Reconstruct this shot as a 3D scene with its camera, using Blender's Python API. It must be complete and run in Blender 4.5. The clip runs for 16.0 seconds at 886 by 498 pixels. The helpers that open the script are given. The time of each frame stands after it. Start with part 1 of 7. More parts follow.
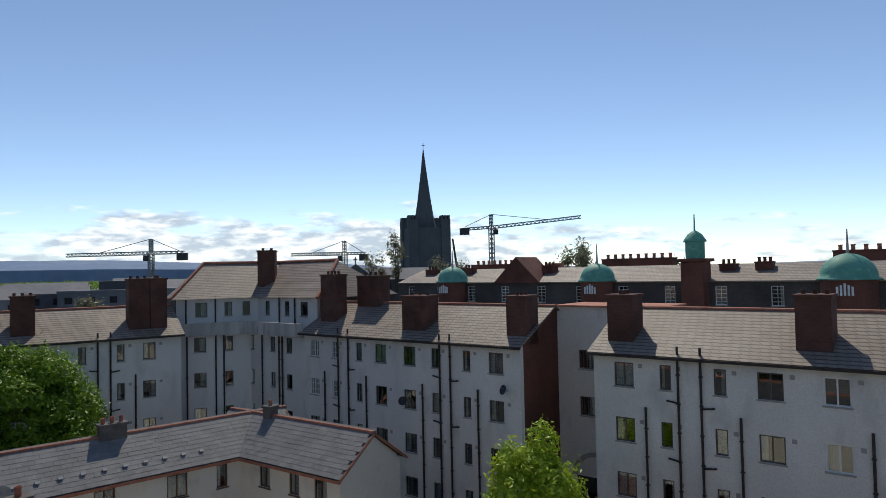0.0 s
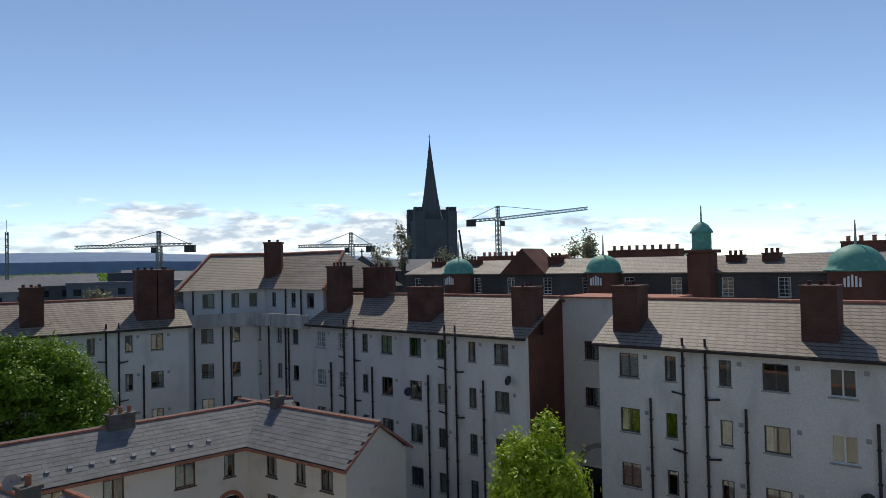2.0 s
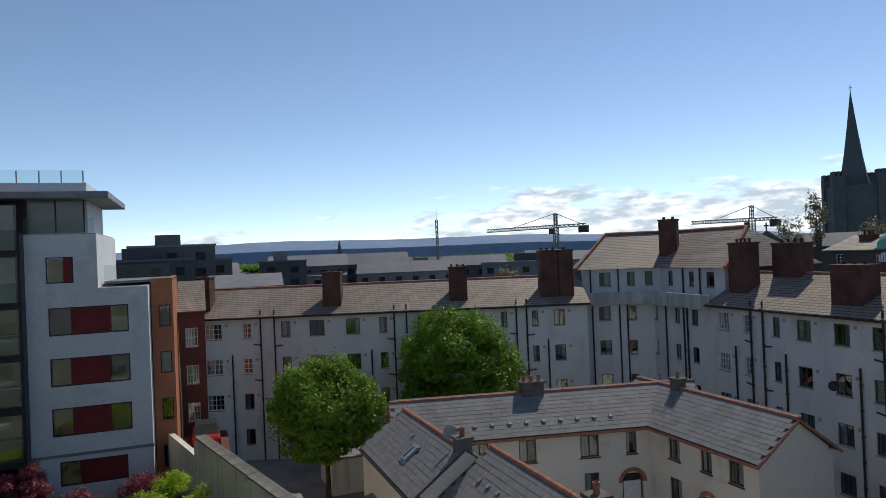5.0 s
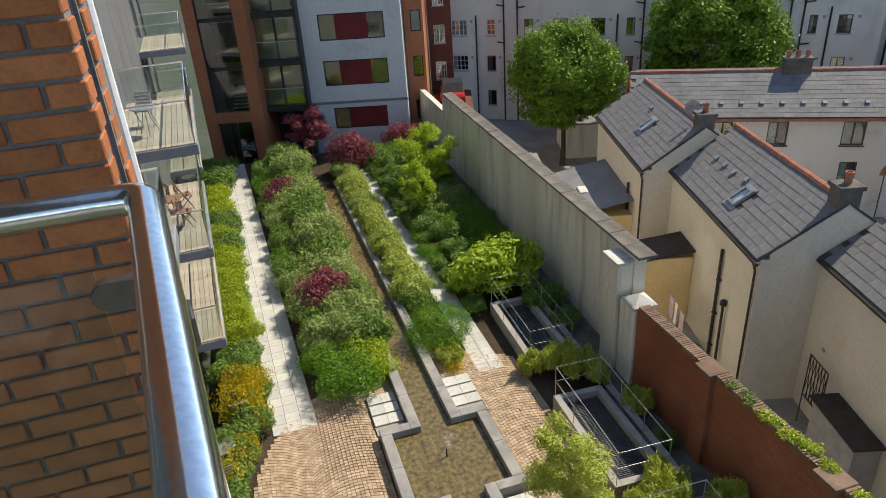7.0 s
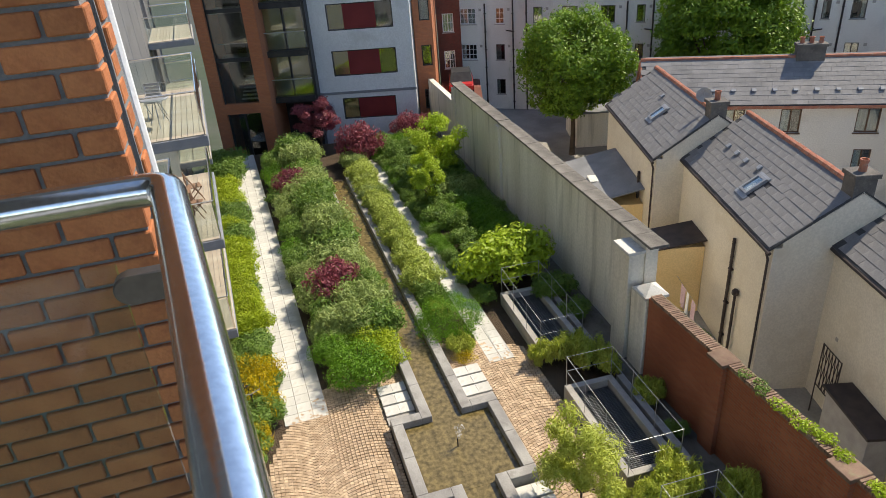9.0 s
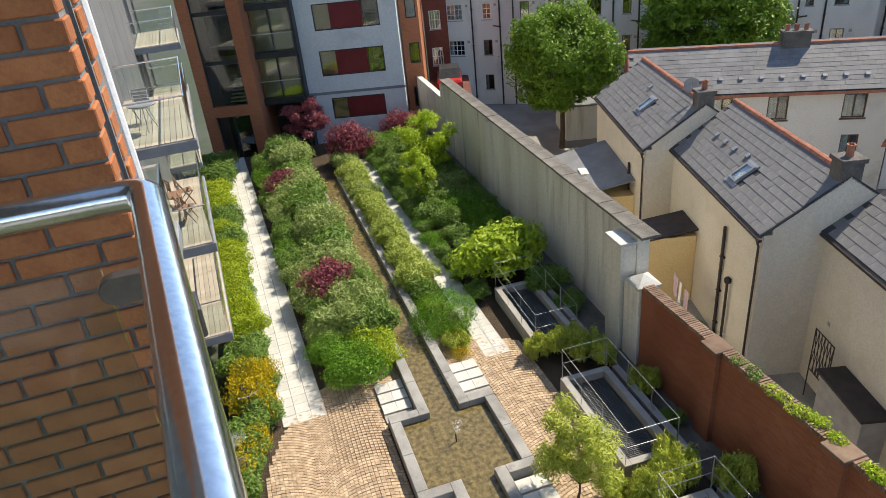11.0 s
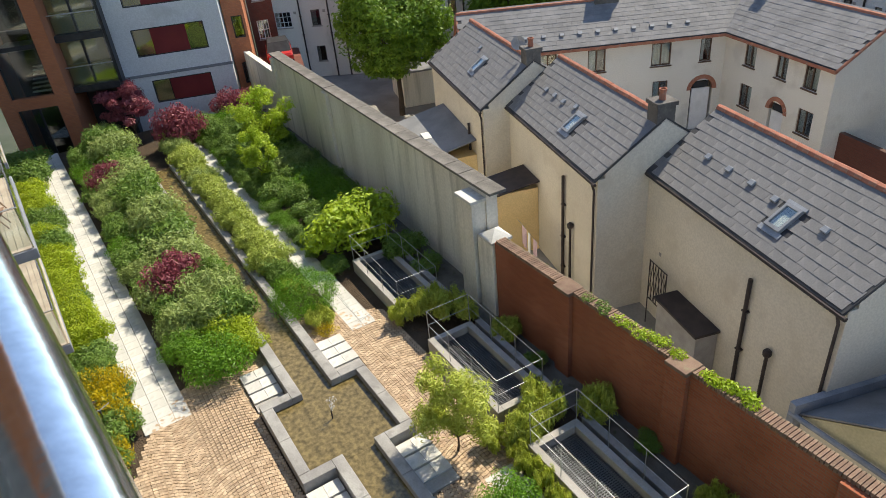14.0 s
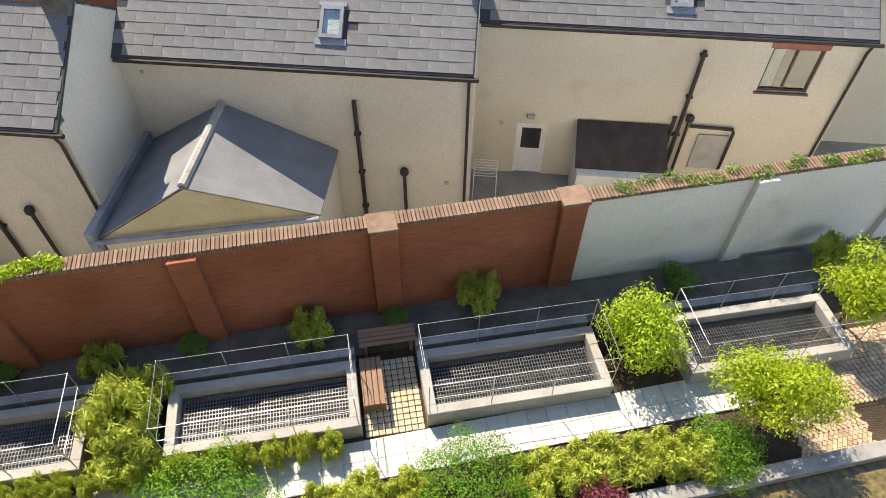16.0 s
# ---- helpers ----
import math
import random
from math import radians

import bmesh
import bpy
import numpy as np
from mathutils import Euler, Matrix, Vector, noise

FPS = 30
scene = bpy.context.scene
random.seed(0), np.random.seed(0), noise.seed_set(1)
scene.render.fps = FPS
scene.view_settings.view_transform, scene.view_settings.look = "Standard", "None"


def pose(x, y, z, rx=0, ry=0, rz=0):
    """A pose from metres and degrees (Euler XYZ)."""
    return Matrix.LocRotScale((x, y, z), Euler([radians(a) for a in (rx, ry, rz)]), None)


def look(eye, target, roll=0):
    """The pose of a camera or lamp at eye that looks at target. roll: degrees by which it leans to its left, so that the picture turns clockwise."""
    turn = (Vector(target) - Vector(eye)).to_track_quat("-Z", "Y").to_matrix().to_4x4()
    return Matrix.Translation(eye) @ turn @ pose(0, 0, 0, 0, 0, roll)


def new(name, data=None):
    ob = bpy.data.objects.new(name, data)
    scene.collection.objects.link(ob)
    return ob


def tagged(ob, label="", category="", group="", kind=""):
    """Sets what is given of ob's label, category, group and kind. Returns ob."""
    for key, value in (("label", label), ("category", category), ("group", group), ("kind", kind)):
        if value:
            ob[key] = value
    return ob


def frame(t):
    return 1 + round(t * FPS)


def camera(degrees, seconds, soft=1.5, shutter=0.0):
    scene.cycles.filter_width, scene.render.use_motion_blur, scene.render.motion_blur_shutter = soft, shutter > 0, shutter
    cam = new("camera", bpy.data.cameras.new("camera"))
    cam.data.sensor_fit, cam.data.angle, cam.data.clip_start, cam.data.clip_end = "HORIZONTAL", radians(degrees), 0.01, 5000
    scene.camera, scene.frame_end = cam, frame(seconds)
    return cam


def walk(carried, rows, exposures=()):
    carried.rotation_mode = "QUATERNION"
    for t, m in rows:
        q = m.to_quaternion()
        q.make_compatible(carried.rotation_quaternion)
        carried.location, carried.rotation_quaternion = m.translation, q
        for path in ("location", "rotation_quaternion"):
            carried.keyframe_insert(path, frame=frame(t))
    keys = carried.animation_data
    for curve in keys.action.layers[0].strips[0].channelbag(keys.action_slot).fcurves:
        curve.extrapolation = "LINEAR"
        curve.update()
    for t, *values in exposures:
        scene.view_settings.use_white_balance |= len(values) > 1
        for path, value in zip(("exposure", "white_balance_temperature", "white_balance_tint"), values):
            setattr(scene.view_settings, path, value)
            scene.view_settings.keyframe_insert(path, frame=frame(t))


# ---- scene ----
cam = camera(67.0, 16.0, 0.85)
PATH = [
    (0.0, pose(0.001, -0.002, 13.001, 91.84, 1.21, -5.14)),
    (0.5, pose(0.020, -0.020, 13.003, 91.32, 1.57, -5.47)),
    (1.0, pose(0.041, -0.032, 13.009, 90.79, 1.72, -5.52)),
    (1.5, pose(0.075, -0.061, 12.987, 91.26, 1.37, -5.71)),
    (2.0, pose(0.082, -0.060, 12.981, 91.14, 1.26, -4.56)),
    (2.5, pose(0.074, -0.041, 12.980, 91.07, 1.71, -3.02)),
    (3.0, pose(0.067, -0.022, 12.969, 90.97, 2.21, -2.07)),
    (3.5, pose(0.021, 0.070, 12.965, 91.04, 1.39, -0.70)),
    (4.0, pose(-0.084, 0.152, 12.973, 90.34, 1.99, 2.21)),
    (4.5, pose(-0.278, 0.232, 13.005, 88.83, 2.28, 11.68)),
    (5.0, pose(-0.262, 0.280, 12.995, 90.35, 2.38, 28.03)),
    (5.2, pose(-0.272, 0.301, 12.997, 88.40, 2.91, 32.89)),
    (7.3, pose(-0.140, 0.084, 13.068, 62.34, 3.55, 48.28)),
    (7.5, pose(-0.137, 0.082, 13.066, 62.20, 3.24, 48.12)),
    (8.0, pose(-0.146, 0.092, 13.060, 62.13, 3.18, 47.94)),
    (8.5, pose(-0.212, 0.098, 13.047, 62.48, 3.69, 48.41)),
    (11.0, pose(-0.137, 0.095, 13.068, 62.15, 5.28, 47.26)),
    (11.5, pose(-0.121, 0.104, 13.068, 62.22, 4.75, 46.10)),
    (12.0, pose(-0.135, 0.114, 13.061, 62.45, 4.28, 44.42)),
    (12.5, pose(-0.162, 0.115, 13.047, 61.58, 4.52, 42.26)),
    (13.0, pose(-0.164, 0.109, 13.045, 61.28, 4.49, 40.78)),
    (13.5, pose(-0.158, 0.105, 13.039, 61.33, 5.75, 38.95)),
    (14.0, pose(-0.201, 0.096, 12.932, 58.54, 5.03, 33.04)),
    (14.5, pose(-0.098, 0.247, 12.867, 52.41, 3.52, 16.85)),
    (14.7, pose(-0.082, 0.250, 12.860, 49.99, 3.36, 8.93)),
    (15.0, pose(-0.061, 0.323, 12.783, 47.52, 3.26, -4.40)),
    (15.3, pose(-0.046, 0.409, 12.702, 44.93, 2.66, -15.00)),
    (15.6, pose(-0.000, 0.495, 12.643, 42.44, 1.35, -23.17)),
    (15.8, pose(0.030, 0.498, 12.634, 41.70, 0.59, -29.73)),
    (16.0, pose(0.078, 0.513, 12.619, 40.42, -0.41, -36.17)),
]

walk(cam, PATH, [(0.0, -0.3, 6850, 8), (5.2, -0.3, 6850, 8), (7.3, 0.72, 7550, 9), (8.7, 0.86, 7550, 10), (11.0, 0.94, 7450, 9), (13.5, 0.96, 7350, 8), (14.5, 1.02, 7500, 8), (15.5, 1.34, 7650, 9), (16.0, 1.38, 7750, 10)])

# ---- daylight ----
SUN_AZ = -5.0      # degrees left of +y
SUN_EL = 51.0
sun_way = Vector((-math.sin(radians(SUN_AZ)) * math.cos(radians(SUN_EL)), math.cos(radians(SUN_AZ)) * math.cos(radians(SUN_EL)), math.sin(radians(SUN_EL))))
world = bpy.data.worlds.new("sky")
world.use_nodes = True
scene.world = world
wn, wl = world.node_tree.nodes, world.node_tree.links
sky = wn.new("ShaderNodeTexSky")
sky.sky_type = 'NISHITA'
sky.sun_disc = False
sky.sun_elevation = radians(SUN_EL)
sky.sun_rotation = radians(-SUN_AZ)
sky.air_density, sky.dust_density, sky.ozone_density = 0.62, 0.0, 1.5
wl.new(sky.outputs[0], wn["Background"].inputs[0])
wn["Background"].inputs[1].default_value = 0.175
sun = bpy.data.lights.new("sun", 'SUN')
sun.energy, sun.angle, sun.color = 3.6, radians(0.5), (1.0, 0.95, 0.86)
new("sun", sun).matrix_world = look(sun_way * 50, (0, 0, 0))


# ---- materials ----
def nodes_of(name):
    m = bpy.data.materials.new(name)
    m.use_nodes = True
    return m, m.node_tree.nodes, m.node_tree.links, m.node_tree.nodes["Principled BSDF"]


def mix_rgb(n, l, kind, fac, a, b):
    x = n.new("ShaderNodeMix")
    x.data_type, x.blend_type = 'RGBA', kind
    for sock, val in ((0, fac), (6, a), (7, b)):
        if hasattr(val, "is_output"):
            l.new(val, x.inputs[sock])
        else:
            x.inputs[sock].default_value = val if sock == 0 else (*val[:3], 1)
    return x.outputs[2]


def noise_fac(n, l, scale, detail=4, coord="Object", lo=0.35, hi=0.65, stretch=(1, 1, 1)):
    tc, mp, no, mr = n.new("ShaderNodeTexCoord"), n.new("ShaderNodeMapping"), n.new("ShaderNodeTexNoise"), n.new("ShaderNodeMapRange")
    mp.inputs[3].default_value = stretch
    no.inputs["Scale"].default_value, no.inputs["Detail"].default_value = scale, detail
    l.new(tc.outputs[coord], mp.inputs[0])
    l.new(mp.outputs[0], no.inputs[0])
    l.new(no.outputs[0], mr.inputs[0])
    mr.inputs[1].default_value, mr.inputs[2].default_value = lo, hi
    return mr.outputs[0]


def bump(n, l, bsdf, fac, strength, dist):
    b = n.new("ShaderNodeBump")
    b.inputs["Strength"].default_value, b.inputs["Distance"].default_value = strength, dist
    l.new(fac, b.inputs["Height"])
    l.new(b.outputs[0], bsdf.inputs["Normal"])


def surface(name, c1, c2, rough=0.85, big=0.4, fine=18.0, relief=0.3, depth=0.01, metal=0.0, c3=None, vary=0.0, stretch=(1, 1, 1), spec=0.3):
    """A surface with stains at one scale and grain at another; vary: change from piece to piece."""
    m, n, l, p = nodes_of(name)
    f1 = noise_fac(n, l, big, 5, stretch=stretch)
    f2 = noise_fac(n, l, fine, 3)
    col = mix_rgb(n, l, 'MIX', f1, c1, c2)
    g = n.new("ShaderNodeMapRange")
    g.inputs[3].default_value, g.inputs[4].default_value = 0.92, 1.06
    l.new(f2, g.inputs[0])
    grey = n.new("ShaderNodeCombineColor")
    for k in range(3):
        l.new(g.outputs[0], grey.inputs[k])
    col = mix_rgb(n, l, 'MULTIPLY', 1.0, col, grey.outputs[0])
    if c3:
        f3 = noise_fac(n, l, big * 3.1, 6, lo=0.55, hi=0.8, stretch=stretch)
        col = mix_rgb(n, l, 'MIX', f3, col, c3)
    if vary:
        oi, mr, cc = n.new("ShaderNodeObjectInfo"), n.new("ShaderNodeMapRange"), n.new("ShaderNodeCombineColor")
        mr.inputs[3].default_value, mr.inputs[4].default_value = 1 - vary, 1 + vary
        l.new(oi.outputs["Random"], mr.inputs[0])
        for k in range(3):
            l.new(mr.outputs[0], cc.inputs[k])
        col = mix_rgb(n, l, 'MULTIPLY', 1.0, col, cc.outputs[0])
    l.new(col, p.inputs["Base Color"])
    p.inputs["Roughness"].default_value, p.inputs["Metallic"].default_value = rough, metal
    p.inputs["Specular IOR Level"].default_value = spec
    if relief:
        bump(n, l, p, f2, relief, depth)
    return m


def bricks(name, c1, c2, mortar, w=0.225, h=0.075, joint=0.012, big=0.5, flat=False, rough=0.85, offset=0.5, blotch=(0.6, 0.6, 0.6)):
    """Small coursed pieces on far surfaces; flat: laid over x and y, else over the wall's length and height."""
    m, n, l, p = nodes_of(name)
    tc, sep, com, br = n.new("ShaderNodeTexCoord"), n.new("ShaderNodeSeparateXYZ"), n.new("ShaderNodeCombineXYZ"), n.new("ShaderNodeTexBrick")
    l.new(tc.outputs["Object"], sep.inputs[0])
    add = n.new("ShaderNodeMath")
    l.new(sep.outputs[0], add.inputs[0])
    l.new(sep.outputs[1], add.inputs[1])
    l.new((sep.outputs[0] if flat else add.outputs[0]), com.inputs[0])
    l.new(sep.outputs[1 if flat else 2], com.inputs[1])
    l.new(com.outputs[0], br.inputs[0])
    br.offset = offset
    br.inputs["Color1"].default_value, br.inputs["Color2"].default_value, br.inputs["Mortar"].default_value = (*c1, 1), (*c2, 1), (*mortar, 1)
    br.inputs["Scale"].default_value, br.inputs["Mortar Size"].default_value = 1.0, joint
    br.inputs["Brick Width"].default_value, br.inputs["Row Height"].default_value = w, h
    f1 = noise_fac(n, l, big, 5)
    col = mix_rgb(n, l, 'MULTIPLY', f1, br.outputs[0], blotch)
    l.new(col, p.inputs["Base Color"])
    p.inputs["Roughness"].default_value = rough
    p.inputs["Specular IOR Level"].default_value = 0.25
    inv = n.new("ShaderNodeMath")
    inv.operation = 'SUBTRACT'
    inv.inputs[0].default_value = 1.0
    l.new(br.outputs[1], inv.inputs[1])
    bump(n, l, p, inv.outputs[0], 0.6, 0.012)
    return m


def leaf(name, c1, c2, glow=0.35, rough=0.5):
    """Leaves that let some light through, changing from leaf to leaf and from clump to clump."""
    m, n, l, p = nodes_of(name)
    geo = n.new("ShaderNodeNewGeometry")
    f = noise_fac(n, l, 1.3, 3, lo=0.3, hi=0.7)
    mx = n.new("ShaderNodeMath")
    mx.operation = 'MULTIPLY_ADD'
    l.new(geo.outputs["Random Per Island"], mx.inputs[0])
    mx.inputs[1].default_value = 0.6
    half = n.new("ShaderNodeMath")
    half.operation = 'MULTIPLY'
    half.inputs[1].default_value = 0.4
    l.new(f, half.inputs[0])
    l.new(half.outputs[0], mx.inputs[2])
    col = mix_rgb(n, l, 'MIX', mx.outputs[0], c1, c2)
    l.new(col, p.inputs["Base Color"])
    p.inputs["Roughness"].default_value = rough
    p.inputs["Specular IOR Level"].default_value = 0.35
    tr = n.new("ShaderNodeBsdfTranslucent")
    l.new(col, tr.inputs[0])
    ms = n.new("ShaderNodeMixShader")
    ms.inputs[0].default_value = glow
    l.new(p.outputs[0], ms.inputs[1])
    l.new(tr.outputs[0], ms.inputs[2])
    l.new(ms.outputs[0], n["Material Output"].inputs[0])
    return m


def glassy(name, tint=(0.8, 0.86, 0.86), gloss=0.03, least=0.045):
    m, n, l, p = nodes_of(name)
    t, g, fr, ms = n.new("ShaderNodeBsdfTransparent"), n.new("ShaderNodeBsdfGlossy"), n.new("ShaderNodeLayerWeight"), n.new("ShaderNodeMixShader")
    t.inputs[0].default_value = (*tint, 1)
    g.inputs["Roughness"].default_value = gloss
    fr.inputs[0].default_value = 0.5
    pw, ma = n.new("ShaderNodeMath"), n.new("ShaderNodeMath")
    pw.operation, ma.operation = 'POWER', 'MULTIPLY_ADD'
    pw.inputs[1].default_value, ma.inputs[1].default_value, ma.inputs[2].default_value = 4.0, 0.85 - least, least
    l.new(fr.outputs["Facing"], pw.inputs[0])
    l.new(pw.outputs[0], ma.inputs[0])
    l.new(ma.outputs[0], ms.inputs[0])
    l.new(t.outputs[0], ms.inputs[1])
    l.new(g.outputs[0], ms.inputs[2])
    l.new(ms.outputs[0], n["Material Output"].inputs[0])
    return m


M_soil = surface("soil", (0.05, 0.035, 0.022), (0.10, 0.07, 0.045), 0.95, 0.9, 30, 0.8, 0.03)
M_ground = surface("city_ground", (0.07, 0.075, 0.07), (0.05, 0.07, 0.035), 0.95, 0.02, 1.0, 0.2, 0.05, c3=(0.12, 0.11, 0.10))
M_yard = surface("yard_concrete", (0.22, 0.21, 0.195), (0.32, 0.305, 0.28), 0.9, 0.5, 12, 0.3, 0.01)
M_render = surface("grey_white_render", (0.66, 0.635, 0.60), (0.76, 0.74, 0.70), 0.9, 0.3, 14, 0.25, 0.008, c3=(0.52, 0.505, 0.475), stretch=(1, 1, 0.45))
M_stained = surface("stained_concrete", (0.36, 0.345, 0.32), (0.58, 0.565, 0.53), 0.9, 0.9, 14, 0.3, 0.01, c3=(0.24, 0.23, 0.21), stretch=(1, 1, 0.15))
M_cream = surface("cream_render", (0.575, 0.525, 0.425), (0.645, 0.592, 0.49), 0.9, 0.35, 16, 0.25, 0.006, c3=(0.52, 0.46, 0.36))
M_pale = surface("pale_cream_render", (0.68, 0.64, 0.56), (0.75, 0.715, 0.64), 0.9, 0.35, 16, 0.25, 0.006, c3=(0.57, 0.53, 0.46))
M_gable = surface("ochre_gable_render", (0.46, 0.42, 0.26), (0.54, 0.49, 0.32), 0.9, 0.6, 16, 0.3, 0.006, c3=(0.40, 0.36, 0.24))
M_yellow = surface("yellow_render", (0.72, 0.52, 0.24), (0.78, 0.60, 0.33), 0.9, 0.35, 16, 0.25, 0.006)
M_white_wall = surface("stained_white_render", (0.64, 0.59, 0.49), (0.77, 0.725, 0.63), 0.9, 0.8, 12, 0.35, 0.01, c3=(0.33, 0.305, 0.24), stretch=(1, 1, 0.1))
M_coping = surface("dark_concrete_coping", (0.12, 0.108, 0.095), (0.20, 0.185, 0.16), 0.9, 1.2, 20, 0.5, 0.012, vary=0.15)
M_slate = surface("slate", (0.165, 0.163, 0.165), (0.22, 0.216, 0.216), 0.75, 1.2, 22, 0.25, 0.006, c3=(0.255, 0.25, 0.235), vary=0.07, spec=0.3)
M_slate_bed = surface("roof_underlay", (0.05, 0.05, 0.055), (0.07, 0.07, 0.07), 0.9, 1, 12, 0.2)
M_flat_slate = bricks("asbestos_slate", (0.34, 0.275, 0.225), (0.27, 0.22, 0.18), (0.11, 0.09, 0.075), 0.42, 0.13, 0.016, 0.3, rough=0.62, blotch=(0.75, 0.72, 0.7))
M_ridge = surface("terracotta_ridge", (0.34, 0.125, 0.08), (0.44, 0.19, 0.12), 0.85, 2, 25, 0.3, 0.008, c3=(0.36, 0.28, 0.22), vary=0.12)
M_redbrick = bricks("garden_wall_brick", (0.32, 0.096, 0.048), (0.39, 0.128, 0.062), (0.27, 0.155, 0.10), 0.225, 0.075, 0.008, 0.5, blotch=(0.72, 0.66, 0.62))
M_brownbrick = bricks("chimney_brick", (0.13, 0.055, 0.042), (0.165, 0.07, 0.05), (0.12, 0.08, 0.065), 0.225, 0.075, 0.008, 0.7)
M_mansion = bricks("mansion_brick", (0.18, 0.065, 0.048), (0.22, 0.08, 0.058), (0.16, 0.09, 0.07), 0.225, 0.075, 0.008, 0.3)
M_darkbrick = bricks("dark_wall_brick", (0.10, 0.085, 0.085), (0.13, 0.11, 0.10), (0.1, 0.09, 0.085), 0.225, 0.075, 0.008, 0.3)
M_orange = bricks("orange_facing", (0.46, 0.17, 0.085), (0.52, 0.20, 0.10), (0.36, 0.16, 0.1), 0.225, 0.075, 0.006, 0.3, blotch=(0.8, 0.78, 0.76))
M_brick_piece = surface("near_brick", (0.36, 0.118, 0.045), (0.46, 0.17, 0.065), 0.85, 6, 60, 0.5, 0.003, c3=(0.28, 0.09, 0.04), vary=0.14)
M_mortar = surface("grey_mortar", (0.16, 0.16, 0.155), (0.22, 0.215, 0.21), 0.95, 4, 80, 0.5, 0.003)
M_cap_brick = surface("coping_brick", (0.17, 0.105, 0.075), (0.235, 0.155, 0.11), 0.9, 3, 40, 0.4, 0.006, c3=(0.22, 0.2, 0.12), vary=0.2)
M_cladding = surface("grey_cladding_panel", (0.15, 0.148, 0.15), (0.19, 0.187, 0.188), 0.6, 0.5, 14, 0.1, 0.003, c3=(0.13, 0.128, 0.128))
M_stack = surface("dark_rendered_stack", (0.10, 0.092, 0.085), (0.15, 0.138, 0.125), 0.9, 2.0, 25, 0.5, 0.01, c3=(0.19, 0.175, 0.155))
M_gravel = surface("grey_gravel_soil", (0.13, 0.12, 0.10), (0.19, 0.175, 0.15), 0.95, 1.6, 45, 0.8, 0.02, c3=(0.09, 0.10, 0.05))
M_aptwhite = surface("apartment_white_render", (0.62, 0.63, 0.64), (0.68, 0.69, 0.70), 0.85, 0.3, 14, 0.15, 0.004, c3=(0.52, 0.52, 0.52))
M_maroon = surface("maroon_panel", (0.16, 0.018, 0.022), (0.20, 0.025, 0.028), 0.5, 1, 20, 0.1, 0.002)
M_ochre = surface("ochre_blind", (0.42, 0.31, 0.11), (0.50, 0.38, 0.15), 0.7, 1.5, 20, 0.1, 0.002)
M_darkmetal = surface("dark_frame", (0.025, 0.027, 0.03), (0.04, 0.042, 0.045), 0.45, 3, 30, 0.1, 0.002)
M_greymetal = surface("grey_painted_metal", (0.20, 0.21, 0.23), (0.26, 0.27, 0.29), 0.5, 2, 30, 0.1, 0.002)
M_steel = surface("brushed_steel", (0.82, 0.81, 0.79), (0.88, 0.87, 0.85), 0.17, 3, 90, 0.06, 0.001, metal=1.0)
M_galv = surface("galvanised_steel", (0.36, 0.37, 0.38), (0.46, 0.47, 0.48), 0.55, 5, 60, 0.1, 0.001, metal=0.9)
M_pipe = surface("black_cast_pipe", (0.035, 0.028, 0.026), (0.06, 0.045, 0.04), 0.6, 3, 40, 0.2, 0.003)
M_frame_brown = surface("brown_window_frame", (0.10, 0.06, 0.04), (0.14, 0.085, 0.055), 0.6, 3, 40, 0.15, 0.002)
M_frame_dark = surface("dark_window_frame", (0.09, 0.08, 0.075), (0.13, 0.115, 0.105), 0.6, 3, 40, 0.15, 0.002)
M_frame_white = surface("white_window_frame", (0.70, 0.70, 0.70), (0.78, 0.78, 0.78), 0.5, 3, 40, 0.1, 0.002)
M_sill = surface("stone_sill", (0.33, 0.31, 0.29), (0.40, 0.38, 0.35), 0.9, 3, 40, 0.3, 0.004)
M_curtain = surface("net_curtain", (0.55, 0.55, 0.52), (0.68, 0.67, 0.63), 0.95, 3, 30, 0.1, 0.004, vary=0.3)
# near-black backing: the shade of unlit rooms put into a colour
M_dark = surface("interior_shade", (0.035, 0.035, 0.035), (0.06, 0.055, 0.05), 0.9, 1, 10, 0.0)
M_glass = glassy("window_glass", least=0.19)
M_balglass = glassy("balustrade_glass", (0.88, 0.93, 0.92))
M_tile = surface("pale_paving_slab", (0.48, 0.47, 0.435), (0.58, 0.57, 0.53), 0.85, 1.2, 25, 0.25, 0.004, c3=(0.34, 0.33, 0.29), vary=0.09)
M_cobble = surface("tan_granite_sett", (0.36, 0.255, 0.165), (0.50, 0.375, 0.255), 0.85, 4, 40, 0.5, 0.008, vary=0.18)
M_kerb = surface("grey_limestone_kerb", (0.23, 0.22, 0.21), (0.33, 0.32, 0.30), 0.8, 1.5, 25, 0.3, 0.006, c3=(0.17, 0.16, 0.15))
M_trough = surface("pale_concrete", (0.30, 0.285, 0.26), (0.38, 0.365, 0.34), 0.85, 1.2, 25, 0.3, 0.006, c3=(0.38, 0.35, 0.31))
M_grate = surface("galvanised_grating", (0.15, 0.155, 0.16), (0.22, 0.225, 0.23), 0.45, 3, 30, 0.1, 0.002, metal=0.6)
M_wood = surface("weathered_wood", (0.22, 0.13, 0.085), (0.30, 0.19, 0.13), 0.8, 2, 40, 0.4, 0.005, stretch=(0.2, 3, 3))
M_deck = surface("grey_decking", (0.36, 0.31, 0.25), (0.45, 0.40, 0.33), 0.85, 2, 30, 0.3, 0.004, vary=0.1)
M_copper = surface("verdigris_copper", (0.09, 0.28, 0.21), (0.13, 0.34, 0.26), 0.6, 0.8, 12, 0.2, 0.01, c3=(0.20, 0.46, 0.37))
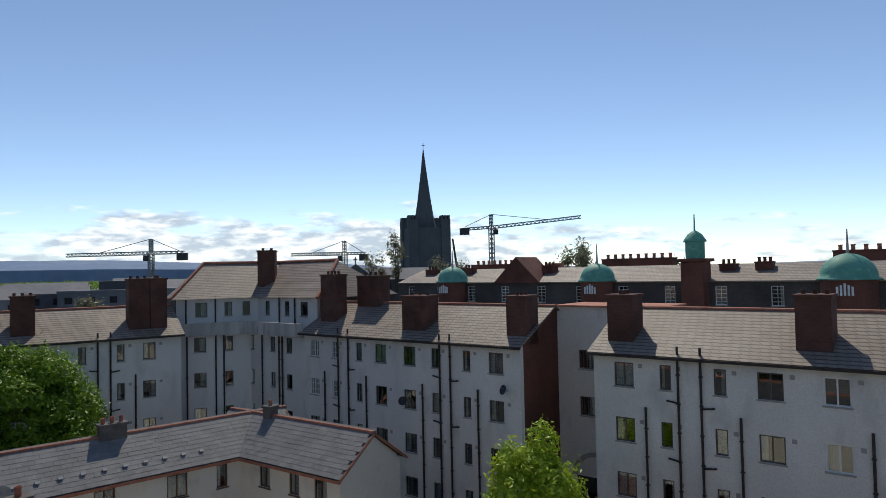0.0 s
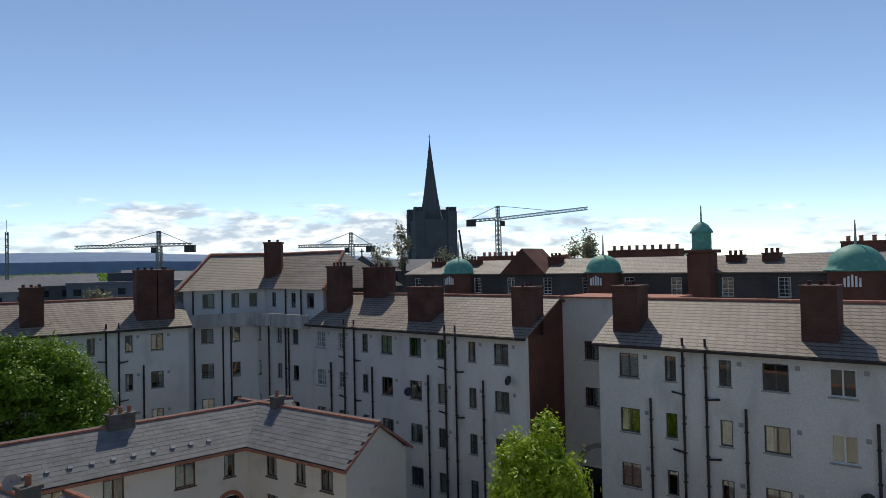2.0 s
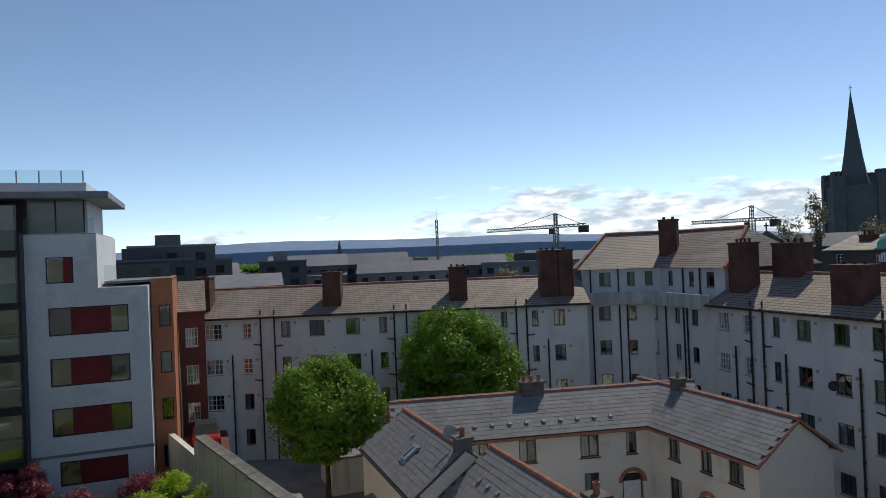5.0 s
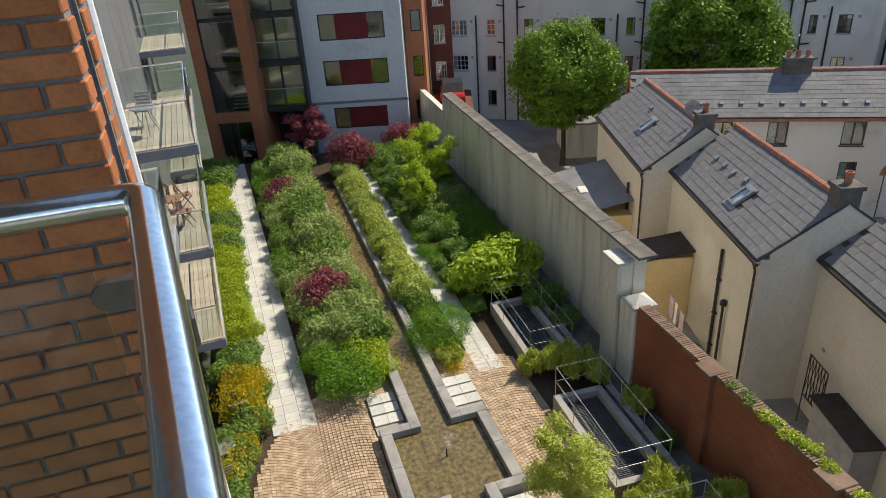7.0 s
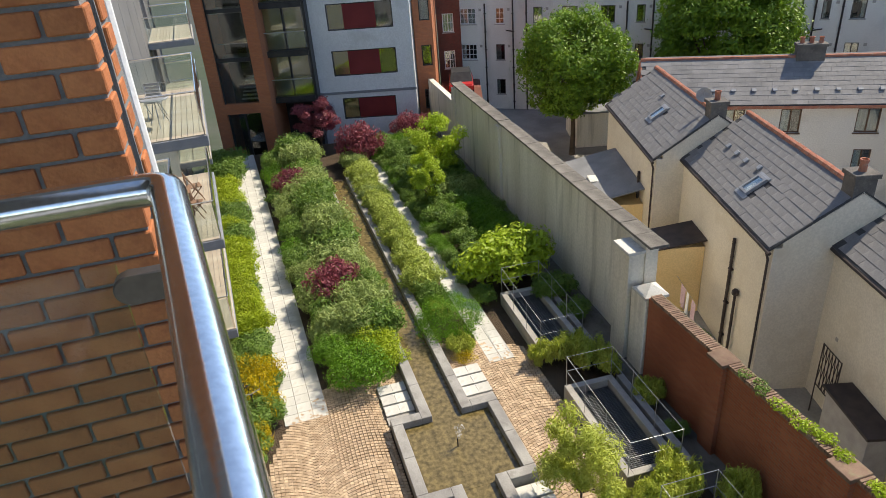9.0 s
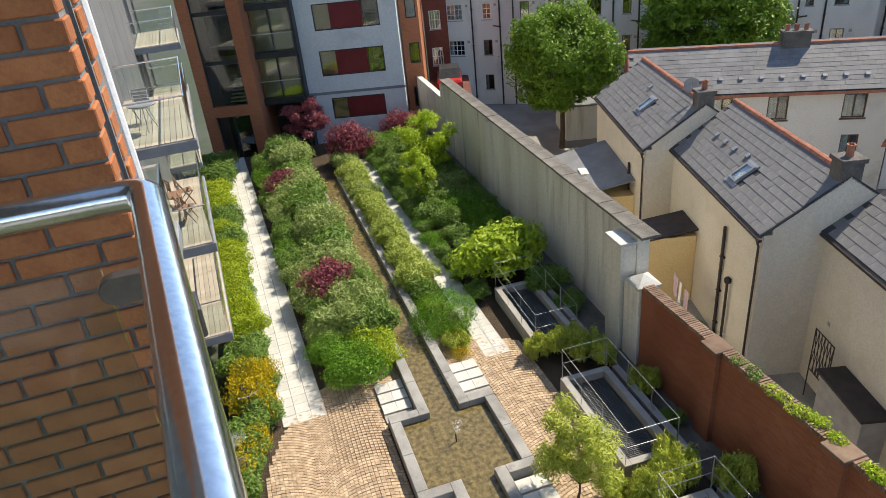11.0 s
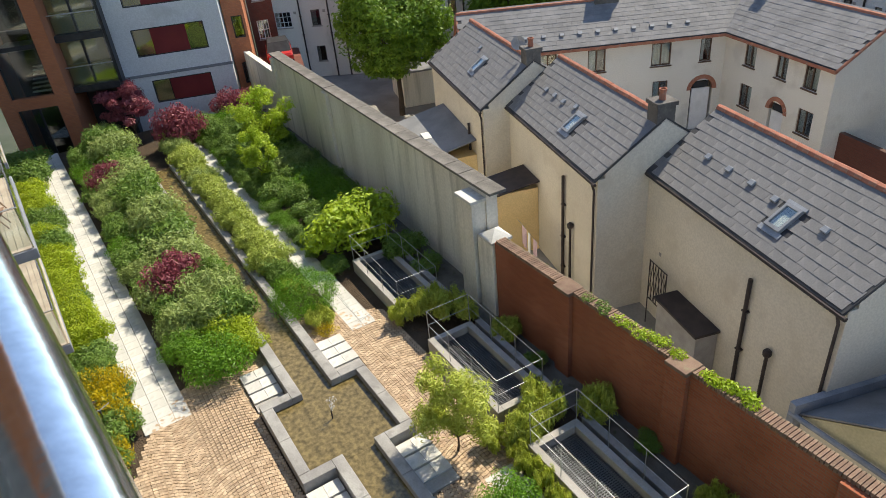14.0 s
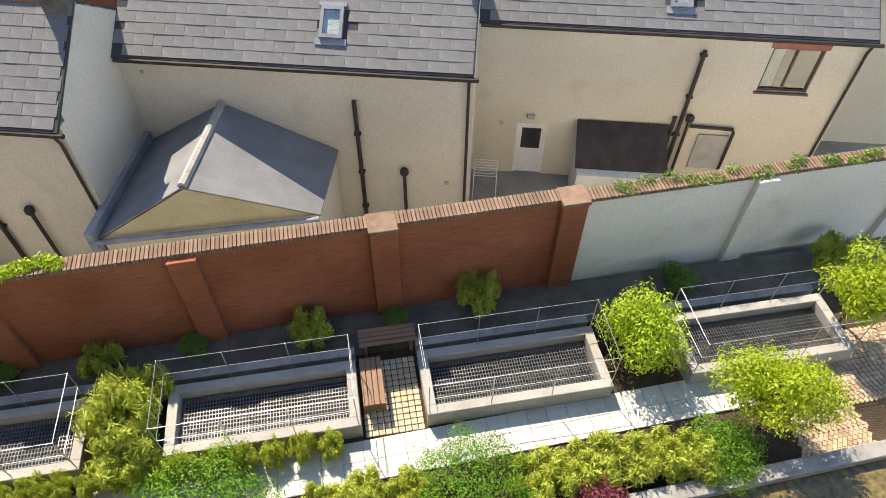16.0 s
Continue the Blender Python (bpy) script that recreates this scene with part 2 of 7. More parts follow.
M_stone = surface("dark_cathedral_stone", (0.075, 0.085, 0.09), (0.10, 0.11, 0.115), 0.9, 0.15, 2, 0.4, 0.05)
M_lead = surface("lead_flashing", (0.20, 0.22, 0.25), (0.30, 0.32, 0.35), 0.5, 1.5, 20, 0.2, 0.004)
M_felt = surface("grey_roof_felt", (0.165, 0.17, 0.178), (0.215, 0.22, 0.228), 0.7, 1.2, 25, 0.2, 0.004)
M_crane = surface("yellow_grey_crane_steel", (0.16, 0.18, 0.18), (0.22, 0.24, 0.24), 0.6, 0.5, 5, 0.1)
# distance haze is put into this blue base colour
M_hill = surface("haze_tinted_hill", (0.15, 0.22, 0.34), (0.20, 0.27, 0.39), 1.0, 0.002, 0.02, 0.0)
M_far = surface("far_building", (0.10, 0.105, 0.12), (0.20, 0.19, 0.19), 0.9, 0.05, 1.0, 0.0, vary=0.55)
M_far_roof = surface("far_roof", (0.13, 0.13, 0.15), (0.20, 0.19, 0.19), 0.8, 0.05, 1.0, 0.0, vary=0.3)
M_red = surface("red_car_paint", (0.40, 0.02, 0.02), (0.45, 0.03, 0.03), 0.3, 1, 10, 0.0)
M_bark = surface("bark", (0.07, 0.05, 0.035), (0.12, 0.09, 0.065), 0.95, 3, 30, 0.8, 0.02)
M_leaf_tree = leaf("tree_leaf", (0.075, 0.165, 0.013), (0.25, 0.39, 0.03))
M_leaf_lime = leaf("lime_leaf", (0.24, 0.36, 0.02), (0.50, 0.62, 0.05))
M_leaf_bush = leaf("bush_leaf", (0.09, 0.18, 0.03), (0.24, 0.36, 0.07))
M_leaf_grey = leaf("grey_green_leaf", (0.18, 0.26, 0.07), (0.42, 0.50, 0.16))
M_leaf_box = leaf("hedge_leaf", (0.22, 0.32, 0.015), (0.47, 0.55, 0.03))
M_leaf_dark = leaf("clipped_dark_leaf", (0.075, 0.19, 0.012), (0.18, 0.36, 0.022))
M_leaf_bamboo = leaf("bamboo_leaf", (0.26, 0.34, 0.03), (0.62, 0.64, 0.13))
M_leaf_purple = leaf("purple_maple_leaf", (0.15, 0.028, 0.05), (0.40, 0.11, 0.13))
M_leaf_yellow = leaf("yellow_flower", (0.45, 0.33, 0.01), (0.62, 0.48, 0.015))
M_leaf_pale = leaf("pale_hedge_leaf", (0.26, 0.34, 0.05), (0.54, 0.60, 0.15))
M_leaf_far = leaf("budding_far_leaf", (0.16, 0.15, 0.09), (0.30, 0.28, 0.16))


def water_mat():
    m, n, l, p = nodes_of("pond_water")
    f = noise_fac(n, l, 7.0, 5)
    col = mix_rgb(n, l, 'MIX', f, (0.085, 0.065, 0.025), (0.20, 0.15, 0.06))
    l.new(col, p.inputs["Base Color"])
    p.inputs["Roughness"].default_value = 0.12
    bump(n, l, p, noise_fac(n, l, 14.0, 3), 0.35, 0.01)
    return m


M_water = water_mat()


# ---- mesh helpers ----
def rz(deg):
    return pose(0, 0, 0, 0, 0, deg)


def thing(name, label, category, m=None, group="", kind=""):
    ob = new(name)
    ob.empty_display_size = 0.2
    if m is not None:
        ob.matrix_world = m
    return tagged(ob, label, category, group, kind)


def link_mesh(name, me, parent, label=""):
    ob = new(name, me)
    if parent is not None:
        ob.parent = parent
    return tagged(ob, label)


def part(name, bm, material, parent, label="", smooth=False):
    me = bpy.data.meshes.new(name)
    bmesh.ops.recalc_face_normals(bm, faces=bm.faces)
    bm.to_mesh(me)
    bm.free()
    me.materials.append(material)
    if smooth:
        me.polygons.foreach_set("use_smooth", [True] * len(me.polygons))
    return link_mesh(name, me, parent, label)


def box(bm, x0, x1, y0, y1, z0, z1, m=None):
    vs = [bm.verts.new((x, y, z)) for z in (z0, z1) for x, y in ((x0, y0), (x1, y0), (x1, y1), (x0, y1))]
    for f in ((3, 2, 1, 0), (4, 5, 6, 7), (0, 1, 5, 4), (1, 2, 6, 5), (2, 3, 7, 6), (3, 0, 4, 7)):
        bm.faces.new([vs[i] for i in f])
    if m is not None:
        for v in vs:
            v.co = m @ v.co
    return vs


def bevelled(bm, width):
    bmesh.ops.bevel(bm, geom=bm.edges[:], offset=width, segments=1, affect='EDGES')
    return bm


def boxes(*rows, bevel=0.0):
    bm = bmesh.new()
    for r in rows:
        box(bm, *r)
    if bevel:
        bevelled(bm, bevel)
    return bm


def tube(bm, path, r, seg=8, caps=True):
    """A round bar along a path of points."""
    pts = [Vector(p) for p in path]
    rings = []
    for i, p in enumerate(pts):
        d = (pts[min(i + 1, len(pts) - 1)] - pts[max(i - 1, 0)]).normalized()
        a = d.orthogonal().normalized() if i == 0 else (a - d * a.dot(d)).normalized()
        b = d.cross(a)
        rad = r[i] if isinstance(r, (list, tuple)) else r
        rings.append([bm.verts.new(p + (a * math.cos(k * math.tau / seg) + b * math.sin(k * math.tau / seg)) * rad) for k in range(seg)])
    for q, w in zip(rings, rings[1:]):
        for k in range(seg):
            bm.faces.new((q[k], q[(k + 1) % seg], w[(k + 1) % seg], w[k]))
    if caps:
        bm.faces.new(rings[0][::-1])
        bm.faces.new(rings[-1])
    return bm


def lathe(bm, profile, centre=(0, 0), seg=24):
    """Turns (radius, height) pairs round an upright axis."""
    rings = []
    for r, z in profile:
        rings.append([bm.verts.new((centre[0] + max(r, 1e-4) * math.cos(k * math.tau / seg), centre[1] + max(r, 1e-4) * math.sin(k * math.tau / seg), z)) for k in range(seg)])
    for q, w in zip(rings, rings[1:]):
        for k in range(seg):
            bm.faces.new((q[k], q[(k + 1) % seg], w[(k + 1) % seg], w[k]))
    bm.faces.new(rings[0][::-1])
    bm.faces.new(rings[-1])
    return bm


def prism(bm, outline, z0, z1):
    lo, hi = [bm.verts.new((x, y, z0)) for x, y in outline], [bm.verts.new((x, y, z1)) for x, y in outline]
    k = len(outline)
    bm.faces.new(lo[::-1])
    bm.faces.new(hi)
    for i in range(k):
        bm.faces.new((lo[i], lo[(i + 1) % k], hi[(i + 1) % k], hi[i]))
    return bm


def pierced(bm, x0, x1, z0, z1, y0, y1, holes):
    """An upright wall over x and z between y0 and y1, with openings (xa, xb, za, zb) right through it."""
    xs = sorted({x0, x1, *[h[0] for h in holes], *[h[1] for h in holes]})
    zs = sorted({z0, z1, *[h[2] for h in holes], *[h[3] for h in holes]})
    xs, zs = [x for x in xs if x0 <= x <= x1], [z for z in zs if z0 <= z <= z1]
    solid = {}
    for i in range(len(xs) - 1):
        for j in range(len(zs) - 1):
            cx, cz = (xs[i] + xs[i + 1]) / 2, (zs[j] + zs[j + 1]) / 2
            solid[i, j] = not any(a < cx < b and c < cz < d for a, b, c, d in holes)
    verts = {}

    def v(i, j, k):
        if (i, j, k) not in verts:
            verts[i, j, k] = bm.verts.new((xs[i], (y0, y1)[k], zs[j]))
        return verts[i, j, k]
    for (i, j), s in solid.items():
        if not s:
            continue
        bm.faces.new((v(i, j, 0), v(i + 1, j, 0), v(i + 1, j + 1, 0), v(i, j + 1, 0)))
        bm.faces.new((v(i, j, 1), v(i, j + 1, 1), v(i + 1, j + 1, 1), v(i + 1, j, 1)))
        for di, dj, e in ((-1, 0, ((i, j), (i, j + 1))), (1, 0, ((i + 1, j), (i + 1, j + 1))), (0, -1, ((i, j), (i + 1, j))), (0, 1, ((i, j + 1), (i + 1, j + 1)))):
            if not solid.get((i + di, j + dj), False):
                (a, b), (c, d) = e
                bm.faces.new((v(a, b, 0), v(c, d, 0), v(c, d, 1), v(a, b, 1)))
    return bm


WINDOW_MESHES = {}


def mesh_once(key, make, material, smooth=False):
    if key not in WINDOW_MESHES:
        bm = make()
        me = bpy.data.meshes.new(str(key[0]))
        bmesh.ops.recalc_face_normals(bm, faces=bm.faces)
        bm.to_mesh(me)
        bm.free()
        me.materials.append(material)
        WINDOW_MESHES[key] = me
    return WINDOW_MESHES[key]


def window(parent, x, z, w, h, y, frame_mat=None, panes=2, sill=True, bars=0, curtain=0.5, back=None, sill_mat=None):
    """A framed window in an opening at (x, z) of a wall whose face lies at y; its parts hang under one empty."""
    fm = frame_mat or M_frame_dark
    win = new("window")
    win.parent = parent
    win.location = (x, y, z)
    t = 0.06

    def make_frame():
        rows = [(0, w, 0.06, 0.13, 0, t), (0, w, 0.06, 0.13, h - t, h), (0, t, 0.06, 0.13, t, h - t), (w - t, w, 0.06, 0.13, t, h - t)]
        for k in range(1, panes):
            rows.append((w * k / panes - t / 2, w * k / panes + t / 2, 0.06, 0.13, t, h - t))
        for k in range(1, bars + 1):
            rows.append((t, w - t, 0.07, 0.12, h * k / (bars + 1) - 0.018, h * k / (bars + 1) + 0.018))
        if bars:
            for k in range(1, 2 * panes):
                if k % 2:
                    rows.append((w * k / (2 * panes) - 0.015, w * k / (2 * panes) + 0.015, 0.072, 0.118, t, h - t))
        return boxes(*rows)
    link_mesh("window_frame", mesh_once(("window_frame", w, h, panes, bars, fm.name), make_frame, fm), win)
    pane = link_mesh("pane", mesh_once(("pane", w, h), lambda: boxes((t, w - t, 0.09, 0.1, t, h - t)), M_glass), win)
    pane.visible_shadow = False
    if sill:
        sm = sill_mat or M_sill
        link_mesh("window_sill", mesh_once(("window_sill", w, sm.name), lambda: boxes((-0.06, w + 0.06, -0.06, 0.1, -0.07, -0.002), bevel=0.008), sm), win)
    if random.random() < curtain:
        cw = w * random.choice((0.28, 0.45, 0.5, 0.94))
        cx = random.choice((0.03 * w, w * 0.97 - cw))
        cm = back or M_curtain

        def make_curtain():
            bm = bmesh.new()
            k = max(4, int(cw / 0.06))
            lo = [bm.verts.new((cw * i / k, 0.2 + 0.02 * math.sin(i * 1.9), 0.03)) for i in range(k + 1)]
            hi = [bm.verts.new((cw * i / k, 0.2 + 0.012 * math.sin(i * 1.9), h - 0.03)) for i in range(k + 1)]
            for i in range(k):
                bm.faces.new((lo[i], lo[i + 1], hi[i + 1], hi[i]))
            return bm
        c = link_mesh("curtain", mesh_once(("curtain", round(cw, 2), h, cm.name), make_curtain, cm), win)
        c.location.x = cx
    return win


def pipe_run(parent, x, y, z0, z1, r=0.055, branch=()):
    """A soil pipe on a wall face at y, with brackets and short branches (height, length)."""
    bm = bmesh.new()
    tube(bm, [(x, y - 0.09, z0), (x, y - 0.09, z1)], r, 8)
    z = z0 + 0.6
    while z < z1:
        box(bm, x - r * 1.5, x + r * 1.5, y - 0.14, y + 0.0, z, z + 0.05)
        z += 1.35
    for h, length in branch:
        tube(bm, [(x, y - 0.09, h - 0.05), (x + length, y - 0.09, h + 0.03)], r * 0.85, 6)
    return part("drainpipe", bm, M_pipe, parent, "black cast-iron drainpipe")


def chimney(parent, x0, x1, y0, y1, z0, z1, mat, pots=2, pot_mat=None, cap_mat=None, pot_h=0.35, pot_r=0.11):
    st = part("chimney", bevelled(boxes((x0, x1, y0, y1, z0, z1 - 0.14)), 0.01), mat, parent, "brick chimney stack with a projecting cap")
    part("cap", boxes((x0 - 0.06, x1 + 0.06, y0 - 0.06, y1 + 0.06, z1 - 0.14, z1), bevel=0.012), cap_mat or mat, st)
    for k in range(pots):
        f = (k + 0.5) / pots
        cx, cy = (x0 + (x1 - x0) * f, (y0 + y1) / 2) if x1 - x0 > y1 - y0 else ((x0 + x1) / 2, y0 + (y1 - y0) * f)
        bm = lathe(bmesh.new(), [(pot_r, z1 - 0.02), (pot_r * 0.92, z1 + pot_h * 0.75), (pot_r * 1.12, z1 + pot_h * 0.8), (pot_r * 1.1, z1 + pot_h), (pot_r * 0.8, z1 + pot_h), (pot_r * 0.75, z1 + pot_h * 0.7)], (cx, cy), 10)
        part("chimney_pot", bm, pot_mat or M_ridge, st, "clay chimney pot")
    return st


def slope_sheet(bm, x0, x1, y0, z0, y1, z1, thick=0.05):
    """A sloping slab between the lines (y0, z0) and (y1, z1)."""
    n = Vector((0, -(z1 - z0), y1 - y0)).normalized() * thick
    if n.z < 0:
        n = -n
    vs = [bm.verts.new(Vector(p) + o) for o in (Vector((0, 0, 0)), n) for p in ((x0, y0, z0), (x1, y0, z0), (x1, y1, z1), (x0, y1, z1))]
    for f in ((3, 2, 1, 0), (4, 5, 6, 7), (0, 1, 5, 4), (1, 2, 6, 5), (2, 3, 7, 6), (3, 0, 4, 7)):
        bm.faces.new([vs[i] for i in f])
    return bm


# ---- ground and podium garden ----
G_FRAME, T_FRAME, W_FRAME, POOL_FRAME, P_FRAME = rz(-23.5), rz(-26.4), rz(-26.9), rz(-24.5), rz(-21.8)
B_FRAME, PATH_FRAME = rz(-24.9), rz(-22.4)     # brick wall; path beside the building
COT, FLAT, LWING, APT = rz(-41.0), rz(-44.0), rz(29.2), rz(48.0)
YARD = -2.2


def structure(name, bm, material, m, label, category):
    ob = part(name, bm, material, None)
    ob.matrix_world = m
    return tagged(ob, label, category, kind="structure")


bm = bmesh.new()
for k, (r0, r1) in enumerate(((0, 60), (60, 300), (300, 1200), (1200, 4300))):
    for i in range(32):
        a, b = i * math.tau / 32, (i + 1) * math.tau / 32
        ring = [bm.verts.new((r * math.cos(t), r * math.sin(t), YARD - 0.1)) for r, t in ((r0 + 1e-3, a), (r1, a), (r1, b), (r0 + 1e-3, b))]
        bm.faces.new(ring)
bmesh.ops.remove_doubles(bm, verts=bm.verts, dist=0.01)
structure("ground", bm, M_ground, Matrix(), "grey and green city ground reaching the horizon", "ground")
structure("podium_floor", boxes((-41.5, 17, -2.2, 9.35, YARD - 0.05, -0.03)), M_soil, T_FRAME, "dark planting soil of the raised courtyard garden", "ground")
structure("yard_floor", boxes((-64, 30, 2.0, 33.0, YARD - 0.06, YARD)), M_yard, COT, "concrete back yards behind the cottages", "ground")


# ---- boundary walls ----
wall_b = structure("wall_brick", boxes((-14.2, 4.78, 9.5, 9.83, YARD, 2.72)), M_redbrick, B_FRAME, "red brick garden wall with piers and a brick-on-edge coping", "wall")
for k, a in enumerate((-11.07, -7.32, -3.4, 0.49, 4.5)):
    part("pier", boxes((a - 0.28, a + 0.28, 9.36, 9.5, -0.1, 2.72), bevel=0.008), M_redbrick, wall_b)
    if k != 2:
        part("pier_cap", boxes((a - 0.3, a + 0.3, 9.31, 9.86, 2.735, 2.842), bevel=0.012), M_cap_brick, wall_b)
coping = mesh_once(("brick",), lambda: boxes((-0.034, 0.034, -0.175, 0.175, 0.0, 0.1), bevel=0.006), M_cap_brick)
a = -14.1
while a < 4.75:
    ob = link_mesh("brick", coping, wall_b)
    ob.location = (a, 9.665, 2.722 + random.uniform(-0.006, 0.006))
    a += 0.082

# unseen grey facing, added so sunlit brick doesn't tint the cottages red
part("rear_render", boxes((-14.18, 4.75, 9.832, 9.85, YARD, 2.7)), M_sill, wall_b, "plain grey rear face")

wall_w = structure("wall_white", boxes((-36.5, -15.45, 9.35, 9.75, YARD, 3.92)), M_white_wall, W_FRAME, "tall stained white rendered garden wall with slab coping", "wall")
part("low_wall", boxes((-44.0, -36.52, 9.4, 9.72, YARD, 2.85)), M_white_wall, wall_w, "lower far length of the rendered wall")
for a in (-36.2, -28.5):
    part("pier", boxes((a - 0.25, a + 0.25, 9.2, 9.35, -0.1, 3.8), bevel=0.01), M_white_wall, wall_w)
part("pier", boxes((-16.35, -15.5, 8.85, 9.35, -0.1, 3.62), bevel=0.01), M_white_wall, wall_w)
part("pier_cap", boxes((-16.4, -15.45, 8.8, 9.36, 3.62, 3.72), bevel=0.012), M_tile, wall_w)
part("pier", boxes((-15.42, -14.6, 8.95, 9.6, -0.1, 2.62), bevel=0.01), M_white_wall, wall_w)
bm = prism(bmesh.new(), ((-15.3, 8.9), (-14.55, 8.9), (-14.55, 9.65), (-15.3, 9.65)), 2.62, 2.7)
top = bm.verts.new((-14.92, 9.27, 2.95))
hi = [v for v in bm.verts if abs(v.co.z - 2.7) < 1e-4]
hi.sort(key=lambda v: math.atan2(v.co.y - 9.27, v.co.x + 14.92))
for i in range(4):
    bm.faces.new((hi[i], hi[(i + 1) % 4], top))
part("pier_cap", bm, M_tile, wall_w)
slab = mesh_once(("coping_slab",), lambda: boxes((-0.44, 0.44, -0.3, 0.3, 0, 0.09), bevel=0.01), M_coping)
a = -36.1
while a < -15.4:
    ob = link_mesh("coping_slab", slab, wall_w)
    ob.location, ob.rotation_euler = (a, 9.55, 3.922 + random.uniform(0, 0.012)), (0, random.uniform(-0.012, 0.012), 0)
    a += 0.895

wall_r = structure("wall_pale", boxes((4.8, 17.0, 9.5, 9.84, YARD, 2.62)), M_pale, B_FRAME, "pale rendered garden wall with weeds along its top", "wall")
for a in (8.9, 13.0):
    part("pier", boxes((a - 0.25, a + 0.25, 9.36, 9.5, -0.1, 2.62), bevel=0.01), M_pale, wall_r)
a = 4.86
while a < 16.9:
    ob = link_mesh("brick", coping, wall_r)
    ob.location = (a, 9.67, 2.622 + random.uniform(-0.006, 0.006))
    a += 0.082


# ---- staggered cottages behind the wall ----
EAVE, RIDGE, HALF = 3.17, 4.79, 2.3
slate_mesh = mesh_once(("slate",), lambda: boxes((-0.247, 0.247, 0, 0.36, -0.006, 0.006)), M_slate)
ridge_mesh = mesh_once(("ridge_tile",), lambda: tube(bmesh.new(), [(-0.22, 0, 0), (0.22, 0, 0)], 0.115, 8), M_ridge)
vent_mesh = mesh_once(("roof_vent",), lambda: boxes((-0.11, 0.11, -0.09, 0.09, 0, 0.07), bevel=0.015), M_lead)
PITCH = math.atan2(RIDGE - EAVE, HALF)


def slates(parent, a0, a1, d0, z0, run, pitch, skip=()):
    """Rows of slates, half bonded, each laid a little unevenly."""
    gauge, row, y = 0.285, 0, -0.08
    while y < run - 0.1:
        x = a0 + (0.0 if row % 2 else 0.25)
        while x < a1 - 0.2:
            if not any(p <= x <= q and r <= y <= s for p, q, r, s in skip):
                ob = link_mesh("slate", slate_mesh, parent)
                up = 0.095 + random.uniform(-0.003, 0.004)
                ob.location = (x, d0 + y * math.cos(pitch) - up * math.sin(pitch), z0 + y * math.sin(pitch) + up * math.cos(pitch))
                ob.rotation_euler = (pitch - 0.035, random.uniform(-0.006, 0.006), random.uniform(-0.006, 0.006))
            x += 0.5
            if a1 - 0.24 < x < a1 + 0.2:
                x = a1 - 0.235 if x - 0.5 < a1 - 0.3 else a1 + 1
        y += gauge
        row += 1


def skylight(parent, x, along, d0, z0, pitch, w=0.56, h=0.8):
    s = new("skylight")
    s.parent = parent
    s.matrix_basis = pose(x, d0 + along * math.cos(pitch), z0 + along * math.sin(pitch), math.degrees(pitch))
    part("frame", boxes((0, w, 0, 0.09, 0.09, 0.2), (0, w, h - 0.09, h, 0.09, 0.2), (0, 0.08, 0.09, h - 0.09, 0.09, 0.2), (w - 0.08, w, 0.09, h - 0.09, 0.09, 0.2)), M_greymetal, s, "grey metal skylight frame")
    part("apron_flashing", boxes((-0.1, w + 0.1, -0.16, -0.002, 0.1, 0.13)), M_lead, s)
    part("head_flashing", boxes((-0.06, w + 0.06, h + 0.002, h + 0.1, 0.09, 0.17)), M_lead, s)
    part("lining", boxes((0.08, w - 0.08, 0.09, h - 0.09, 0.1, 0.11)), M_curtain, s)
    pane = part("pane", boxes((0.08, w - 0.08, 0.09, h - 0.09, 0.165, 0.175)), M_glass, s)
    pane.visible_shadow = False


